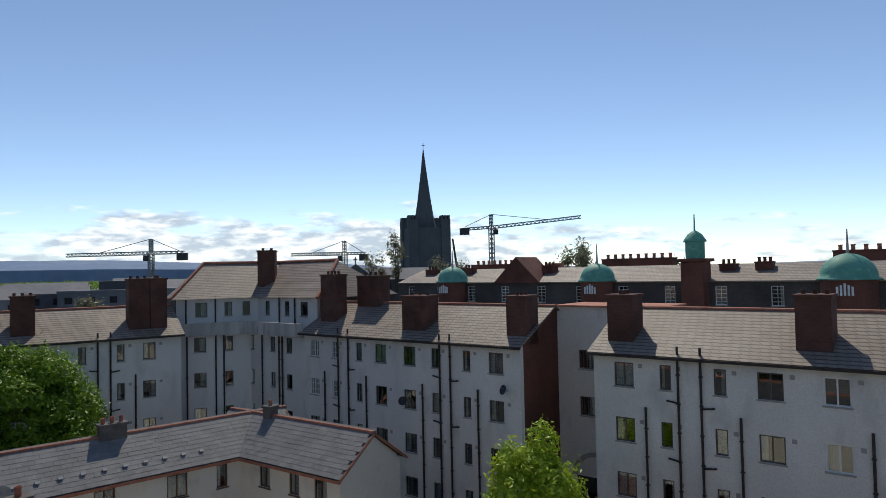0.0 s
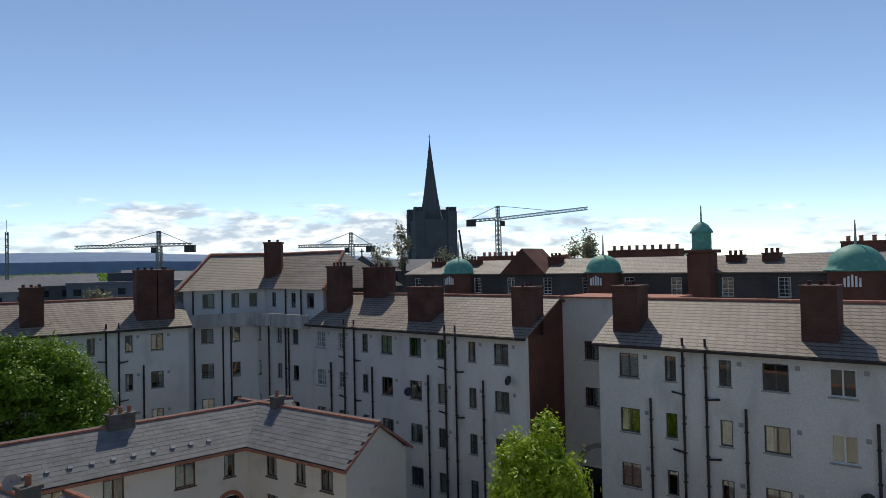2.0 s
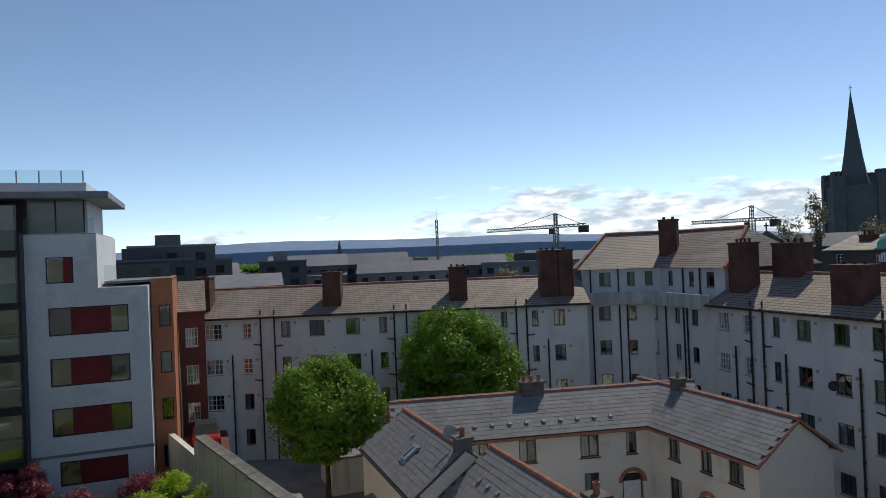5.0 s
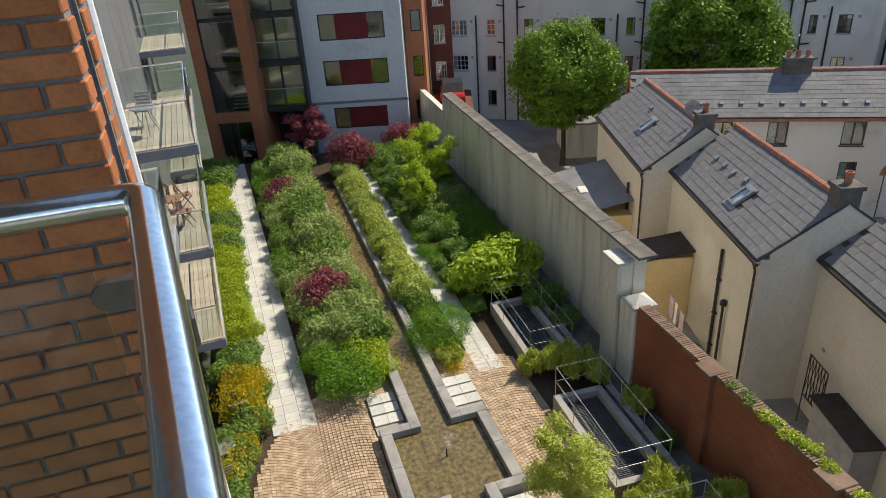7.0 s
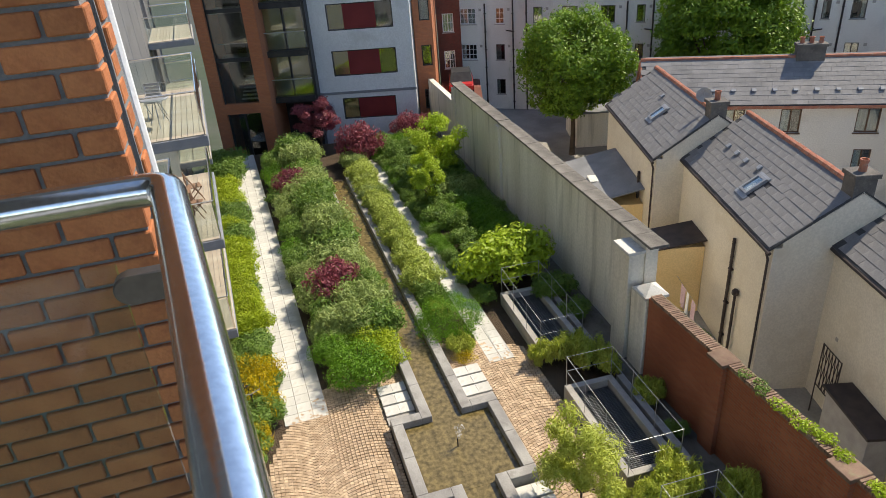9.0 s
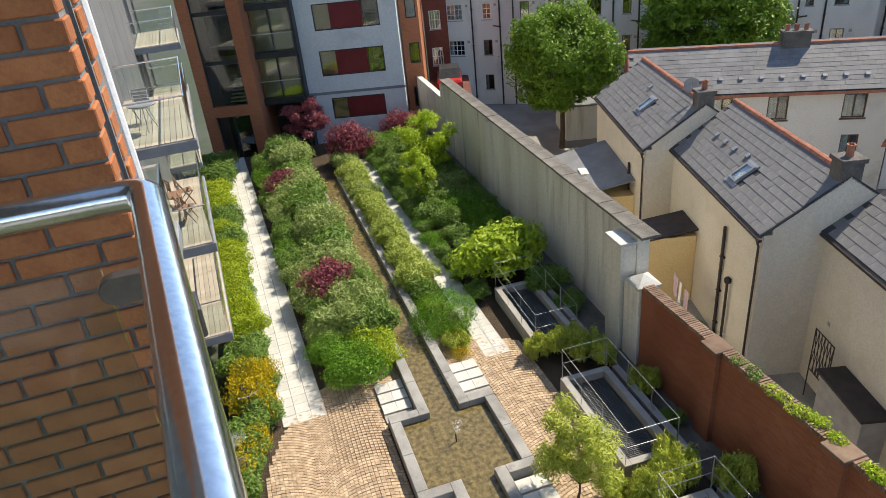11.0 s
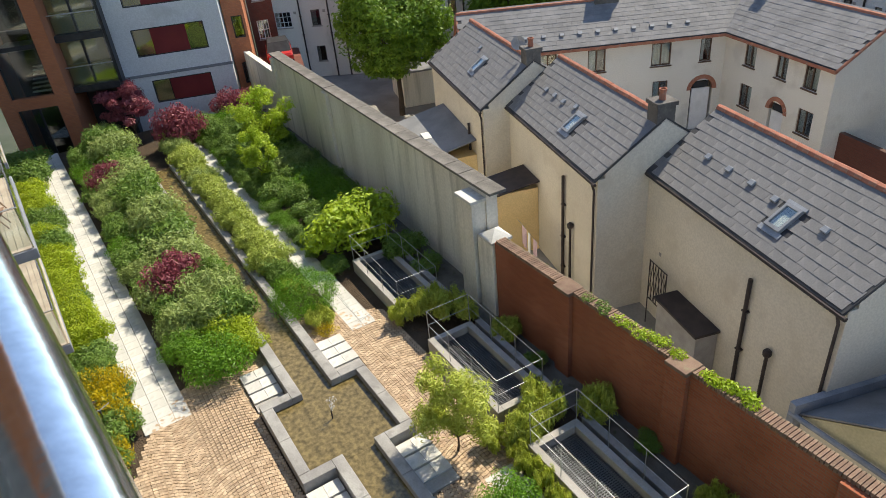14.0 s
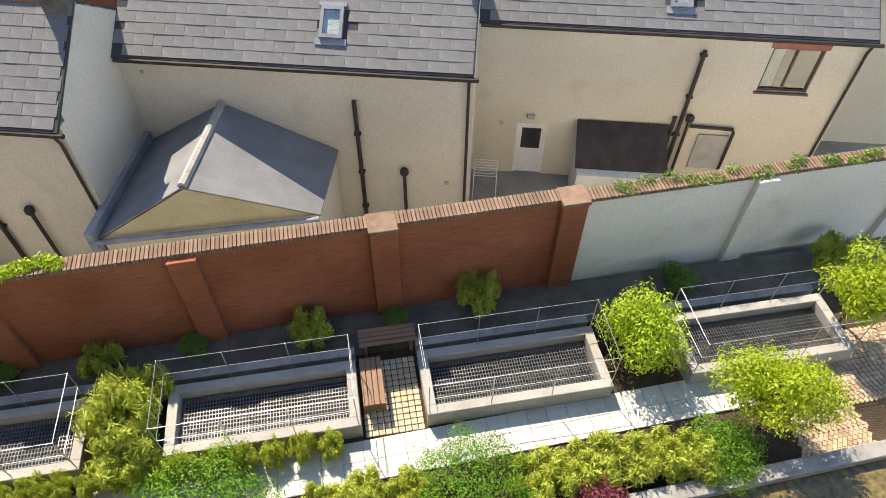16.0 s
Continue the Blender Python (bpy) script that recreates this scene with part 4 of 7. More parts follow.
def flats(m, x0, x1, y, depth, wins, pipes, stacks, label, end_mat=None, pale=(), pale_bars=2):
    """A block of flats: a render front with openings, a low-pitched slate roof and brick stacks."""
    home = thing("block_of_flats", label, "apartment block", m, "ring of flats")
    holes = []
    for wx, ww in wins:
        for r in ROWS:
            holes.append((wx, wx + ww, r, r + 1.18))
    part("wall", pierced(bmesh.new(), x0, x1, YARD, FE, y, y + 0.3, holes), M_render, home)
    for xa in (x0, x1 - 0.3):
        part("end_wall", boxes((xa, xa + 0.3, y + 0.3, y + depth, YARD, FE)), end_mat or M_render, home)
    part("rear_wall", boxes((x0 + 0.3, x1 - 0.3, y + depth - 0.3, y + depth, YARD, FE)), M_render, home)
    for xa in (x0, x1 - 0.3):
        bm = bmesh.new()
        ends = [[bm.verts.new((x, b, z)) for b, z in ((y + 0.02, FE + 0.002), (y + depth - 0.02, FE + 0.002), (y + depth / 2, FR - 0.03))] for x in (xa, xa + 0.3)]
        bm.faces.new(ends[0][::-1])
        bm.faces.new(ends[1])
        for i in range(3):
            bm.faces.new((ends[0][i], ends[0][(i + 1) % 3], ends[1][(i + 1) % 3], ends[1][i]))
        part("gable_wall", bm, end_mat or M_render, home)
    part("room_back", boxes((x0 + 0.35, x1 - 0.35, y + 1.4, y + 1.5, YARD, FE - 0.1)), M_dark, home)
    mid = y + depth / 2
    roof = part("roof", slope_sheet(slope_sheet(bmesh.new(), x0 - 0.2, x1 + 0.2, y - 0.3, FE - 0.05, mid, FR, 0.1), x0 - 0.2, x1 + 0.2, y + depth + 0.3, FE - 0.05, mid, FR, 0.1), M_flat_slate, home, "weathered brown-grey slate roof")
    part("ridge", tube(bmesh.new(), [(x0 - 0.2, mid, FR + 0.1), (x1 + 0.2, mid, FR + 0.1)], 0.12, 8), M_ridge, roof)
    part("gutter", boxes((x0 - 0.2, x1 + 0.2, y - 0.42, y - 0.28, FE - 0.12, FE + 0.0)), M_pipe, home, "black gutter")
    for i, (wx, ww) in enumerate(wins):
        for r in ROWS:
            white = (i, r) in pale
            window(home, wx, r, ww, 1.18, y, M_frame_white if white else M_frame_dark, 2 if ww > 0.8 else 1, True, pale_bars if white else 0, 0.85)
    vent = mesh_once(("air_brick",), lambda: boxes((0, 0.2, -0.012, 0.02, 0, 0.2)), M_sill)
    for wx, ww in wins:
        for r in ROWS[:3]:
            link_mesh("air_brick", vent, home).location = (wx + ww + 0.25, y, r + 0.95)
    for px, top, br in pipes:
        pipe_run(home, px, y, YARD, top, 0.06, br)
    for c0, c1, half, top in stacks:
        chimney(home, c0, c1, y + 0.65, y + 2.0, FE, top, M_brownbrick, 3, M_brownbrick, M_brownbrick, 0.18, 0.1)
    return home


tall = FE + 0.5
br = ((6.6, -0.55), (3.9, -0.55))
brr = ((6.45, 0.6), (3.75, 0.6))
flats(FLAT, -15.6, 14.0, 31.45, 7.4, [(-14.5, 1.0), (-12.2, 0.55), (-9.7, 0.55), (-7.85, 1.05), (-5.3, 1.0), (-2.9, 0.55), (-0.6, 1.0), (2.2, 1.0), (5.0, 0.55), (8.0, 1.0)],
      [(-11.3, tall, br), (-10.25, tall, brr), (-12.9, 6.2, ()), (-8.55, 6.2, ()), (-3.6, 6.2, ()), (1.2, tall, br)], [(-15.1, -13.75, 0.3, 11.6), (-6.4, -5.0, 0.3, 11.65), (4.5, 5.9, 0.3, 11.65)],
      "grey-white rendered four-storey block of flats", pale={(4, 7.1), (4, 4.4), (4, 1.7)}, pale_bars=0)
flats(FLAT, -38.4, -20.0, 31.45, 7.4, [(-37.75, 1.0), (-35.4, 0.55), (-33.0, 0.55), (-31.2, 1.0), (-28.7, 1.0), (-26.4, 0.6), (-24.0, 0.55), (-22.15, 1.0)],
      [(-34.7, tall, br), (-33.7, tall, brr), (-36.1, 6.15, ()), (-32.0, 6.15, ()), (-27.1, 6.05, ()), (-25.7, tall, br), (-24.9, tall, brr), (-22.9, 6.1, ())],
      [(-29.35, -27.4, 0.3, 11.45), (-21.3, -20.0, 0.0, 11.5)], "grey-white rendered four-storey block of flats with a red brick end", M_mansion, pale={(0, 7.1), (1, 7.1), (0, 4.4), (1, 4.4)})
flats(LWING, -18.0, 11.9, 51.85, 7.4, [(-17.45, 1.3), (-14.6, 0.7), (-11.65, 0.7), (-9.5, 1.15), (-6.7, 1.05), (-4.15, 0.6), (-1.2, 0.6), (1.0, 1.0), (3.0, 0.6), (5.2, 0.5), (7.6, 0.5), (9.3, 0.85)],
      [(-13.2, tall, br), (-12.15, tall, brr), (-15.4, 5.9, ()), (-3.0, tall, br), (-2.05, tall, brr), (-4.8, 5.85, ()), (6.4, tall, br), (7.2, tall, brr), (8.8, 6.1, ())],
      [(-18.2, -17.2, 0.0, 11.9), (-8.5, -7.1, 0.2, 11.9), (1.35, 2.75, 0.2, 11.9), (8.5, 9.9, 0.2, 12.9), (9.95, 11.1, 0.2, 12.9)], "grey-white rendered four-storey wing of flats", M_brownbrick, pale={(0, 7.1), (1, 7.1), (0, 4.4), (1, 4.4), (0, 1.7)})

# recessed link with an archway between the two front blocks
link_ = thing("link_block", "recessed pale link block with an archway", "apartment block", FLAT, "ring of flats")
lh = [(-18.6, -17.6, 7.1, 8.2), (-18.6, -17.6, 4.4, 5.5), (-18.9, -16.2, YARD, 0.9)]
part("wall", pierced(bmesh.new(), -19.98, -13.5, YARD, FR + 0.05, 35.6, 35.9, lh), M_render, link_)
part("room_back", boxes((-19.9, -13.6, 38.8, 38.9, YARD, FR)), M_dark, link_)
part("roof", boxes((-20.1, -13.4, 35.4, 39.0, FR + 0.052, FR + 0.15)), M_ridge, link_)
for h in lh[:2]:
    window(link_, h[0], h[2], 1.0, 1.1, 35.6, M_frame_dark, 2)
bm, n_arc = bmesh.new(), 10
for k in range(n_arc):
    a, b = math.pi * k / n_arc, math.pi * (k + 1) / n_arc
    q = [(-17.55 + rr * math.cos(t), 0.9 + rr * 0.9 * math.sin(t)) for t, rr in ((a, 1.35), (b, 1.35), (b, 1.65), (a, 1.65))]
    lo, hi = [bm.verts.new((px, 35.55, pz)) for px, pz in q], [bm.verts.new((px, 35.6, pz)) for px, pz in q]
    bm.faces.new(lo)
    for i in range(4):
        bm.faces.new((lo[i], hi[i], hi[(i + 1) % 4], lo[(i + 1) % 4]))
part("arch", bm, M_sill, link_)
# dark plate in the arch head, a built stand-in for its shade
part("arch_shadow", prism(bmesh.new(), [(-17.55 + 1.35 * math.cos(math.pi * k / 8), 35.57 + 0.01 * (k % 2)) for k in range(9)], 0.0, 0.9), M_dark, link_)

# corner tower with a top gallery
tower = thing("corner_block", "taller corner block with hipped slate roof and a top gallery", "apartment block", None, "ring of flats")
TA, TB, TC = Vector((-16.1, 54.0, 0)), Vector((-10.2, 56.0, 0)), Vector((-4.9, 50.5, 0))
TE = 11.15


def tower_side(p, q, cols, z0, z1, rows, out, pipes=()):
    d = q - p
    hold = new("facade")
    hold.parent = tower
    hold.matrix_basis = Matrix.Translation(p) @ Matrix.Rotation(math.atan2(d.y, d.x), 4, 'Z')
    holes = [(x, x + w, r, r + 1.1) for x, w in cols for r in rows]
    part("wall", pierced(bmesh.new(), 0, d.length, z0, z1, out, out + 0.3, holes), M_render, hold)
    for x, w in cols:
        for r in rows:
            window(hold, x, r, w, 1.1, out, M_frame_dark, 1, True)
    for x in pipes:
        pipe_run(hold, x, out, z0, z1 + 0.2, 0.06)
    return hold


tower_side(TA, TB, [(1.4, 0.9), (3.6, 0.6), (5.0, 0.6)], 8.6, TE, (9.75,), 0.0, (0.7, 2.9))
tower_side(TB, TC, [(1.0, 0.6), (3.6, 0.6), (5.6, 0.9)], 8.6, TE, (9.75,), 0.0, (3.0, 5.0))
tower_side(TA, TB, [(1.2, 0.9), (3.5, 0.6)], YARD, 8.6, ROWS, -1.2, (0.7, 2.8, 3.4))
tower_side(TB, TC, [(0.6, 0.6), (3.4, 0.6), (5.4, 0.7)], YARD, 8.6, ROWS, -1.2, (2.4, 4.6, 5.0))
dA, dC = (TB - TA).normalized(), (TC - TB).normalized()
nA, nC = Vector((dA.y, -dA.x, 0)), Vector((dC.y, -dC.x, 0))
bm = bmesh.new()
corner = TB + (nA + nC).normalized() * (1.75 / max(0.3, (nA + nC).normalized().dot(nA)))
outer = [TA + nA * 1.7 - dA * 0.3, corner, TC + nC * 1.7 + dC * 0.3]
inner = [TA + nA * 1.55 - dA * 0.3, TB + (nA + nC).normalized() * (1.6 / max(0.3, (nA + nC).normalized().dot(nA))), TC + nC * 1.55 + dC * 0.3]
for z0, z1, ring in ((8.35, 9.35, outer + inner[::-1]), (8.35, 8.55, [*inner, TC, TB, TA])):
    prism(bm, [(p.x, p.y) for p in ring], z0, z1)
part("gallery", bm, M_stained, tower, "stained concrete gallery parapet")
dep = 8.0
bm = bmesh.new()
TAb, TBb, TCb = TA - nA * dep - dA * 0.5, TB - (nA + nC).normalized() * dep * 1.25, TC - nC * dep + dC * 0.5
oA, oB, oC = TA + nA * 0.4 - dA * 0.5, TB + (nA + nC).normalized() * 0.5, TC + nC * 0.4 + dC * 0.5
rA, rB, rC = (TA + TAb) / 2 + dA * 2.6, (TB + TBb) / 2, (TC + TCb) / 2 - dC * 2.6
lowp = [bm.verts.new((p.x, p.y, TE)) for p in (oA, oB, oC, TCb, TBb, TAb)]
topp = [bm.verts.new((p.x, p.y, 14.0)) for p in (rA, rB, rC)]
for f in ((0, 1), (1, 2), (3, 4), (4, 5)):
    k = {(0, 1): (1, 0), (1, 2): (2, 1), (3, 4): (1, 2), (4, 5): (0, 1)}[f]
    bm.faces.new((lowp[f[0]], lowp[f[1]], topp[k[0]], topp[k[1]]))
bm.faces.new((lowp[2], lowp[3], topp[2]))
bm.faces.new((lowp[5], lowp[0], topp[0]))
bm.faces.new(lowp[::-1])
rf = part("roof", bm, M_flat_slate, tower, "hipped slate roof with red hip tiles")
bm = bmesh.new()
for p, q in ((oA, rA), (rA, rB), (rB, rC), (oC, rC)):
    tube(bm, [(p.x, p.y, TE + 0.05 if p in (oA, oC) else 14.05), (q.x, q.y, 14.05)], 0.13, 6)
part("hip_tiles", bm, M_ridge, rf, "terracotta hip tiles")
# solid near-black core whose colour gives the shade of rooms behind the windows
part("rear_wall", prism(bmesh.new(), [(p.x, p.y) for p in (TA - nA * 0.35, TB - (nA + nC).normalized() * 0.4, TC - nC * 0.35, TCb, TBb, TAb)], YARD, TE - 0.02), M_dark, tower)
chimney(tower, -10.4, -9.0, 57.0, 58.3, 11.5, 15.0, M_brownbrick, 2, M_brownbrick, M_brownbrick, 0.2, 0.12)
for cx, cy, top, wdt in ((-3.6, 49.6, 12.9, 1.5), (-0.7, 49.6, 12.75, 2.2)):
    st = thing("chimney_stack", "dark red brick chimney stack with clay pots", "chimney", Matrix.Translation((cx, cy, 0)) @ rz(-44.0), "big stacks")
    chimney(st, -wdt / 2, wdt / 2, -0.6, 0.6, 8.6, top, M_brownbrick, 4, M_brownbrick, M_brownbrick, 0.25, 0.1)


# ---- apartment block at the garden's end ----
apt = thing("apartment_block", "modern white and brick apartment block with glazed bays", "apartment block", APT)
AY = 42.4
ah = []
for zt in (10.85, 8.05, 5.3):
    ah.append((-7.9, -3.9, zt - 1.55, zt))
ah += [(-7.95, -6.6, 12.2, 13.65), (-7.6, -4.2, 1.0, 2.35)]
part("wall", pierced(bmesh.new(), -9.1, -2.85, YARD, 11.85, AY, AY + 0.3, ah), M_aptwhite, apt)
part("upper_wall", pierced(bmesh.new(), -9.1, -5.4, 11.852, 14.9, AY, AY + 0.3, [ah[3]]), M_aptwhite, apt)
part("side_wall", boxes((-3.15, -2.85, AY + 0.3, AY + 9, YARD, 11.85), (-5.7, -5.4, AY + 0.3, AY + 9, 11.852, 14.9)), M_aptwhite, apt)
part("flat_roof", boxes((-9.1, -2.86, AY + 0.3, AY + 9, 11.7, 11.84)), M_felt, apt)
part("string_course", boxes((-9.1, -2.8, AY - 0.05, AY, 2.62, 2.78)), M_greymetal, apt)
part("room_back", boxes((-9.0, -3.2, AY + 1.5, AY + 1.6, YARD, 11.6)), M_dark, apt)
for i, (xa, xb, za, zb) in enumerate(ah):
    w, h = xb - xa, zb - za
    win = new("window")
    win.parent = apt
    win.location = (xa, AY, za)
    part("window_frame", boxes((0, w, 0.04, 0.14, 0, 0.06), (0, w, 0.04, 0.14, h - 0.06, h), (0, 0.06, 0.04, 0.14, 0.06, h - 0.06), (w - 0.06, w, 0.04, 0.14, 0.06, h - 0.06)), M_darkmetal, win)
    if i < 3:
        c0, c1 = (w * 0.25, w * 0.74) if i else (w * 0.27, w * 0.77)
        part("panel", boxes((c0, c1, 0.06, 0.12, 0.06, h - 0.06)), M_maroon, win, "maroon infill panel")
        spans, blind = ((0.06, c0), (c1, w - 0.06)), ((0.08, c0 - 0.02) if i else (c1 + 0.02, w - 0.08))
    elif i == 3:
        part("panel", boxes((w * 0.62, w - 0.06, 0.06, 0.12, 0.06, h - 0.06)), M_maroon, win, "maroon infill panel")
        spans, blind = ((0.06, w * 0.62),), (0.08, w * 0.6)
    else:
        part("panel", boxes((w * 0.3, w - 0.06, 0.06, 0.12, 0.06, h - 0.06)), M_maroon, win, "maroon infill panel")
        spans, blind = ((0.06, w * 0.3),), (0.08, w * 0.28)
    for s0, s1 in spans:
        part("pane", boxes((s0, s1, 0.09, 0.1, 0.06, h - 0.06)), M_glass, win).visible_shadow = False
    part("blind", boxes((blind[0], blind[1], 0.16, 0.18, 0.08, h - 0.08)), M_ochre, win, "ochre blind")
# glazed balcony bay
gy = 41.6
part("bay_side", boxes((-9.1, -8.95, gy - 0.1, AY, YARD, 15.0)), M_darkmetal, apt)
for i, z in enumerate((2.9, 5.7, 8.5, 11.3, 14.1)):
    fl = part("balcony", boxes((-11.75, -9.1, gy - 0.15, AY + 0.7, z - 0.35, z)), M_darkmetal, apt, "dark glazed balcony")
    part("glazing", boxes((-11.7, -9.15, gy + 0.3, gy + 0.32, z, z + 2.44)), M_glass, fl).visible_shadow = False
    part("blind", boxes((-11.6, -10.5, gy + 0.42, gy + 0.44, z, z + 2.4), (-10.35, -9.3, gy + 0.42, gy + 0.44, z, z + 2.4)), M_ochre if i < 3 else M_curtain, fl, "pale drawn blinds")
    part("mullion", boxes((-10.48, -10.36, gy + 0.26, gy + 0.36, z, z + 2.44), (-11.72, -11.6, gy + 0.26, gy + 0.36, z, z + 2.44)), M_darkmetal, fl)
    part("rail", boxes((-11.72, -9.12, gy - 0.12, gy - 0.08, z + 1.05, z + 1.1)), M_galv, fl)
    part("balustrade", boxes((-11.7, -9.14, gy - 0.105, gy - 0.095, z + 0.05, z + 1.05)), M_balglass, fl).visible_shadow = False
# dark sheet behind the bay glazing, painted as unlit depth
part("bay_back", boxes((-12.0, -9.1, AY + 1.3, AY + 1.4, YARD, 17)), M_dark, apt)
# penthouse, roof slab and roof balustrade
part("penthouse", boxes((-15.0, -6.0, AY + 1.5, AY + 8, 14.95, 16.9)), M_aptwhite, apt)
pent = part("penthouse_glazing", boxes((-12.0, -6.2, AY + 1.4, AY + 1.44, 15.05, 16.85)), M_glass, apt)
part("mullion", boxes(*[(-12.0 + 1.45 * k, -11.92 + 1.45 * k, AY + 1.34, AY + 1.4, 15.05, 16.9) for k in range(5)]), M_darkmetal, pent)
part("terrace", boxes((-12.0, -5.4, AY - 0.0, AY + 8, 14.902, 14.95)), M_deck, apt)
part("roof_slab", boxes((-15.2, -4.7, AY - 0.1, AY + 9, 16.92, 17.3), bevel=0.02), M_greymetal, apt)
part("roof_upstand", boxes((-15.0, -5.9, AY + 0.7, AY + 8.5, 17.302, 17.85)), M_aptwhite, apt)
part("roof_balustrade", boxes((-15.0, -6.0, AY + 0.9, AY + 0.92, 17.86, 18.6)), M_balglass, apt, "glass roof balustrade")
part("balustrade_post", boxes(*[(-14.9 + 1.1 * k, -14.84 + 1.1 * k, AY + 0.86, AY + 0.95, 17.85, 18.55) for k in range(9)]), M_galv, apt)
part("terrace_balustrade", boxes((-9.0, -5.5, AY + 0.1, AY + 0.12, 14.95, 15.8)), M_balglass, apt)
# brick stair tower with a tall glazed slot
by = 40.45
bt = part("stair_tower", pierced(bmesh.new(), -15.2, -11.6, YARD, 20.7, by, by + 0.45, [(-14.55, -12.35, 2.9, 19.2), (-14.5, -12.4, YARD, 2.3)]), M_orange, apt, "red brick stair tower frame")
part("return_wall", boxes((-11.9, -11.6, by + 0.45, AY + 1.5, YARD, 20.7), (-15.2, -14.9, by + 0.45, AY + 4, YARD, 20.7)), M_orange, bt)
part("tower_roof", boxes((-15.2, -11.6, by + 0.46, AY + 4, 20.4, 20.65)), M_felt, bt)
part("glazing", boxes((-14.55, -12.35, by + 0.25, by + 0.27, 2.9, 19.2)), M_glass, bt).visible_shadow = False
for z in (5.4, 8.2, 11.0, 13.8, 16.6):
    part("transom", boxes((-14.55, -12.35, by + 0.2, by + 0.32, z, z + 0.22)), M_darkmetal, bt)
    part("landing", boxes((-14.5, -12.4, by + 0.6, by + 2.4, z - 0.1, z + 0.1), (-14.5, -12.4, by + 1.0, by + 1.04, z + 0.9, z + 0.95)), M_sill, bt)
part("frame", boxes((-14.55, -14.47, by + 0.2, by + 0.32, 2.9, 19.2), (-12.43, -12.35, by + 0.2, by + 0.32, 2.9, 19.2), (-14.5, -14.4, by + 0.2, by + 0.32, YARD, 2.3), (-12.5, -12.4, by + 0.2, by + 0.32, YARD, 2.3), (-13.5, -13.4, by + 0.2, by + 0.32, YARD, 2.3)), M_darkmetal, bt)
# dark sheet behind the stair glazing, painted as unlit depth
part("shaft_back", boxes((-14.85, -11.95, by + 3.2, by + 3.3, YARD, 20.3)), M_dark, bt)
part("door_glass", boxes((-14.4, -12.5, by + 0.25, by + 0.27, 0, 2.3)), M_glass, bt)
for k in range(7):
    part("stair_tread", boxes((-13.6, -12.5, by + 0.7 + 0.28 * k, by + 0.96 + 0.28 * k, 3.0 + 0.17 * k, 3.05 + 0.17 * k)), M_frame_white, bt)
# orange block and red house behind
ob_ = thing("orange_block", "orange clad apartment wing with a glass roof rail", "apartment block", APT)
part("wall", pierced(bmesh.new(), -2.8, -1.6, YARD, 12.2, AY + 1.6, AY + 1.9, [(-2.4, -1.75, z, z + 1.3) for z in (9.3, 6.5, 3.7, 0.9)]), M_orange, ob_)
part("side_wall", boxes((-1.9, -1.6, AY + 1.9, AY + 10, YARD, 12.2)), M_orange, ob_)
part("roof", boxes((-5.3, -1.6, AY + 1.9, AY + 10, 12.0, 12.15)), M_felt, ob_)
part("balustrade", boxes((-5.3, -1.7, AY + 1.9, AY + 1.92, 12.2, 13.1)), M_balglass, ob_)
part("room_back", boxes((-2.8, -1.95, AY + 2.8, AY + 2.9, YARD, 12)), M_dark, ob_)
for z in (9.3, 6.5, 3.7, 0.9):
    window(ob_, -2.4, z, 0.65, 1.3, AY + 1.6, M_darkmetal, 1, False)
rh = thing("red_house", "narrow red brick house with white windows", "house", APT)
part("wall", pierced(bmesh.new(), -1.5, 0.2, YARD, 9.6, AY + 8, AY + 8.3, [(-1.1, -0.3, z, z + 1.3) for z in (7.2, 4.6, 2.0)]), M_mansion, rh)
part("roof", slope_sheet(bmesh.new(), -1.6, 0.3, AY + 7.8, 9.6, AY + 12, 11.6, 0.1), M_flat_slate, rh)
part("room_back", boxes((-1.4, 0.1, AY + 9, AY + 9.1, YARD, 9.4)), M_dark, rh)
for z in (7.2, 4.6, 2.0):
    window(rh, -1.1, z, 0.8, 1.3, AY + 8, M_frame_white, 2, True, 1)
car = thing("parked_car", "red parked car beside the far wall", "car", APT @ Matrix.Translation((0.0, AY + 5.5, YARD + 3.3)))
bm = bevelled(boxes((-0.85, 0.85, -2.0, 2.0, 0.25, 0.75)), 0.12)
part("body", bm, M_red, car)
bm = bmesh.new()
lo = [bm.verts.new(c) for c in ((-0.8, -1.2, 0.75), (0.8, -1.2, 0.75), (0.8, 1.5, 0.75), (-0.8, 1.5, 0.75))]
hi = [bm.verts.new(c) for c in ((-0.65, -0.6, 1.3), (0.65, -0.6, 1.3), (0.65, 1.0, 1.3), (-0.65, 1.0, 1.3))]
bm.faces.new(hi)
bm.faces.new(lo[::-1])
for i in range(4):
    bm.faces.new((lo[i], lo[(i + 1) % 4], hi[(i + 1) % 4], hi[i]))
part("cabin", bm, M_darkmetal, car)
for x in (-0.8, 0.8):
    for y in (-1.3, 1.3):
        part("wheel", tube(bmesh.new(), [(x - 0.08, y, 0.3), (x + 0.08, y, 0.3)], 0.3, 14), M_darkmetal, car)
deck = thing("access_deck", "concrete deck that carries the parked car", "deck", APT)
part("slab", boxes((-1.4, 1.4, AY + 2.2, AY + 7.9, YARD, YARD + 3.3)), M_mansion, deck)


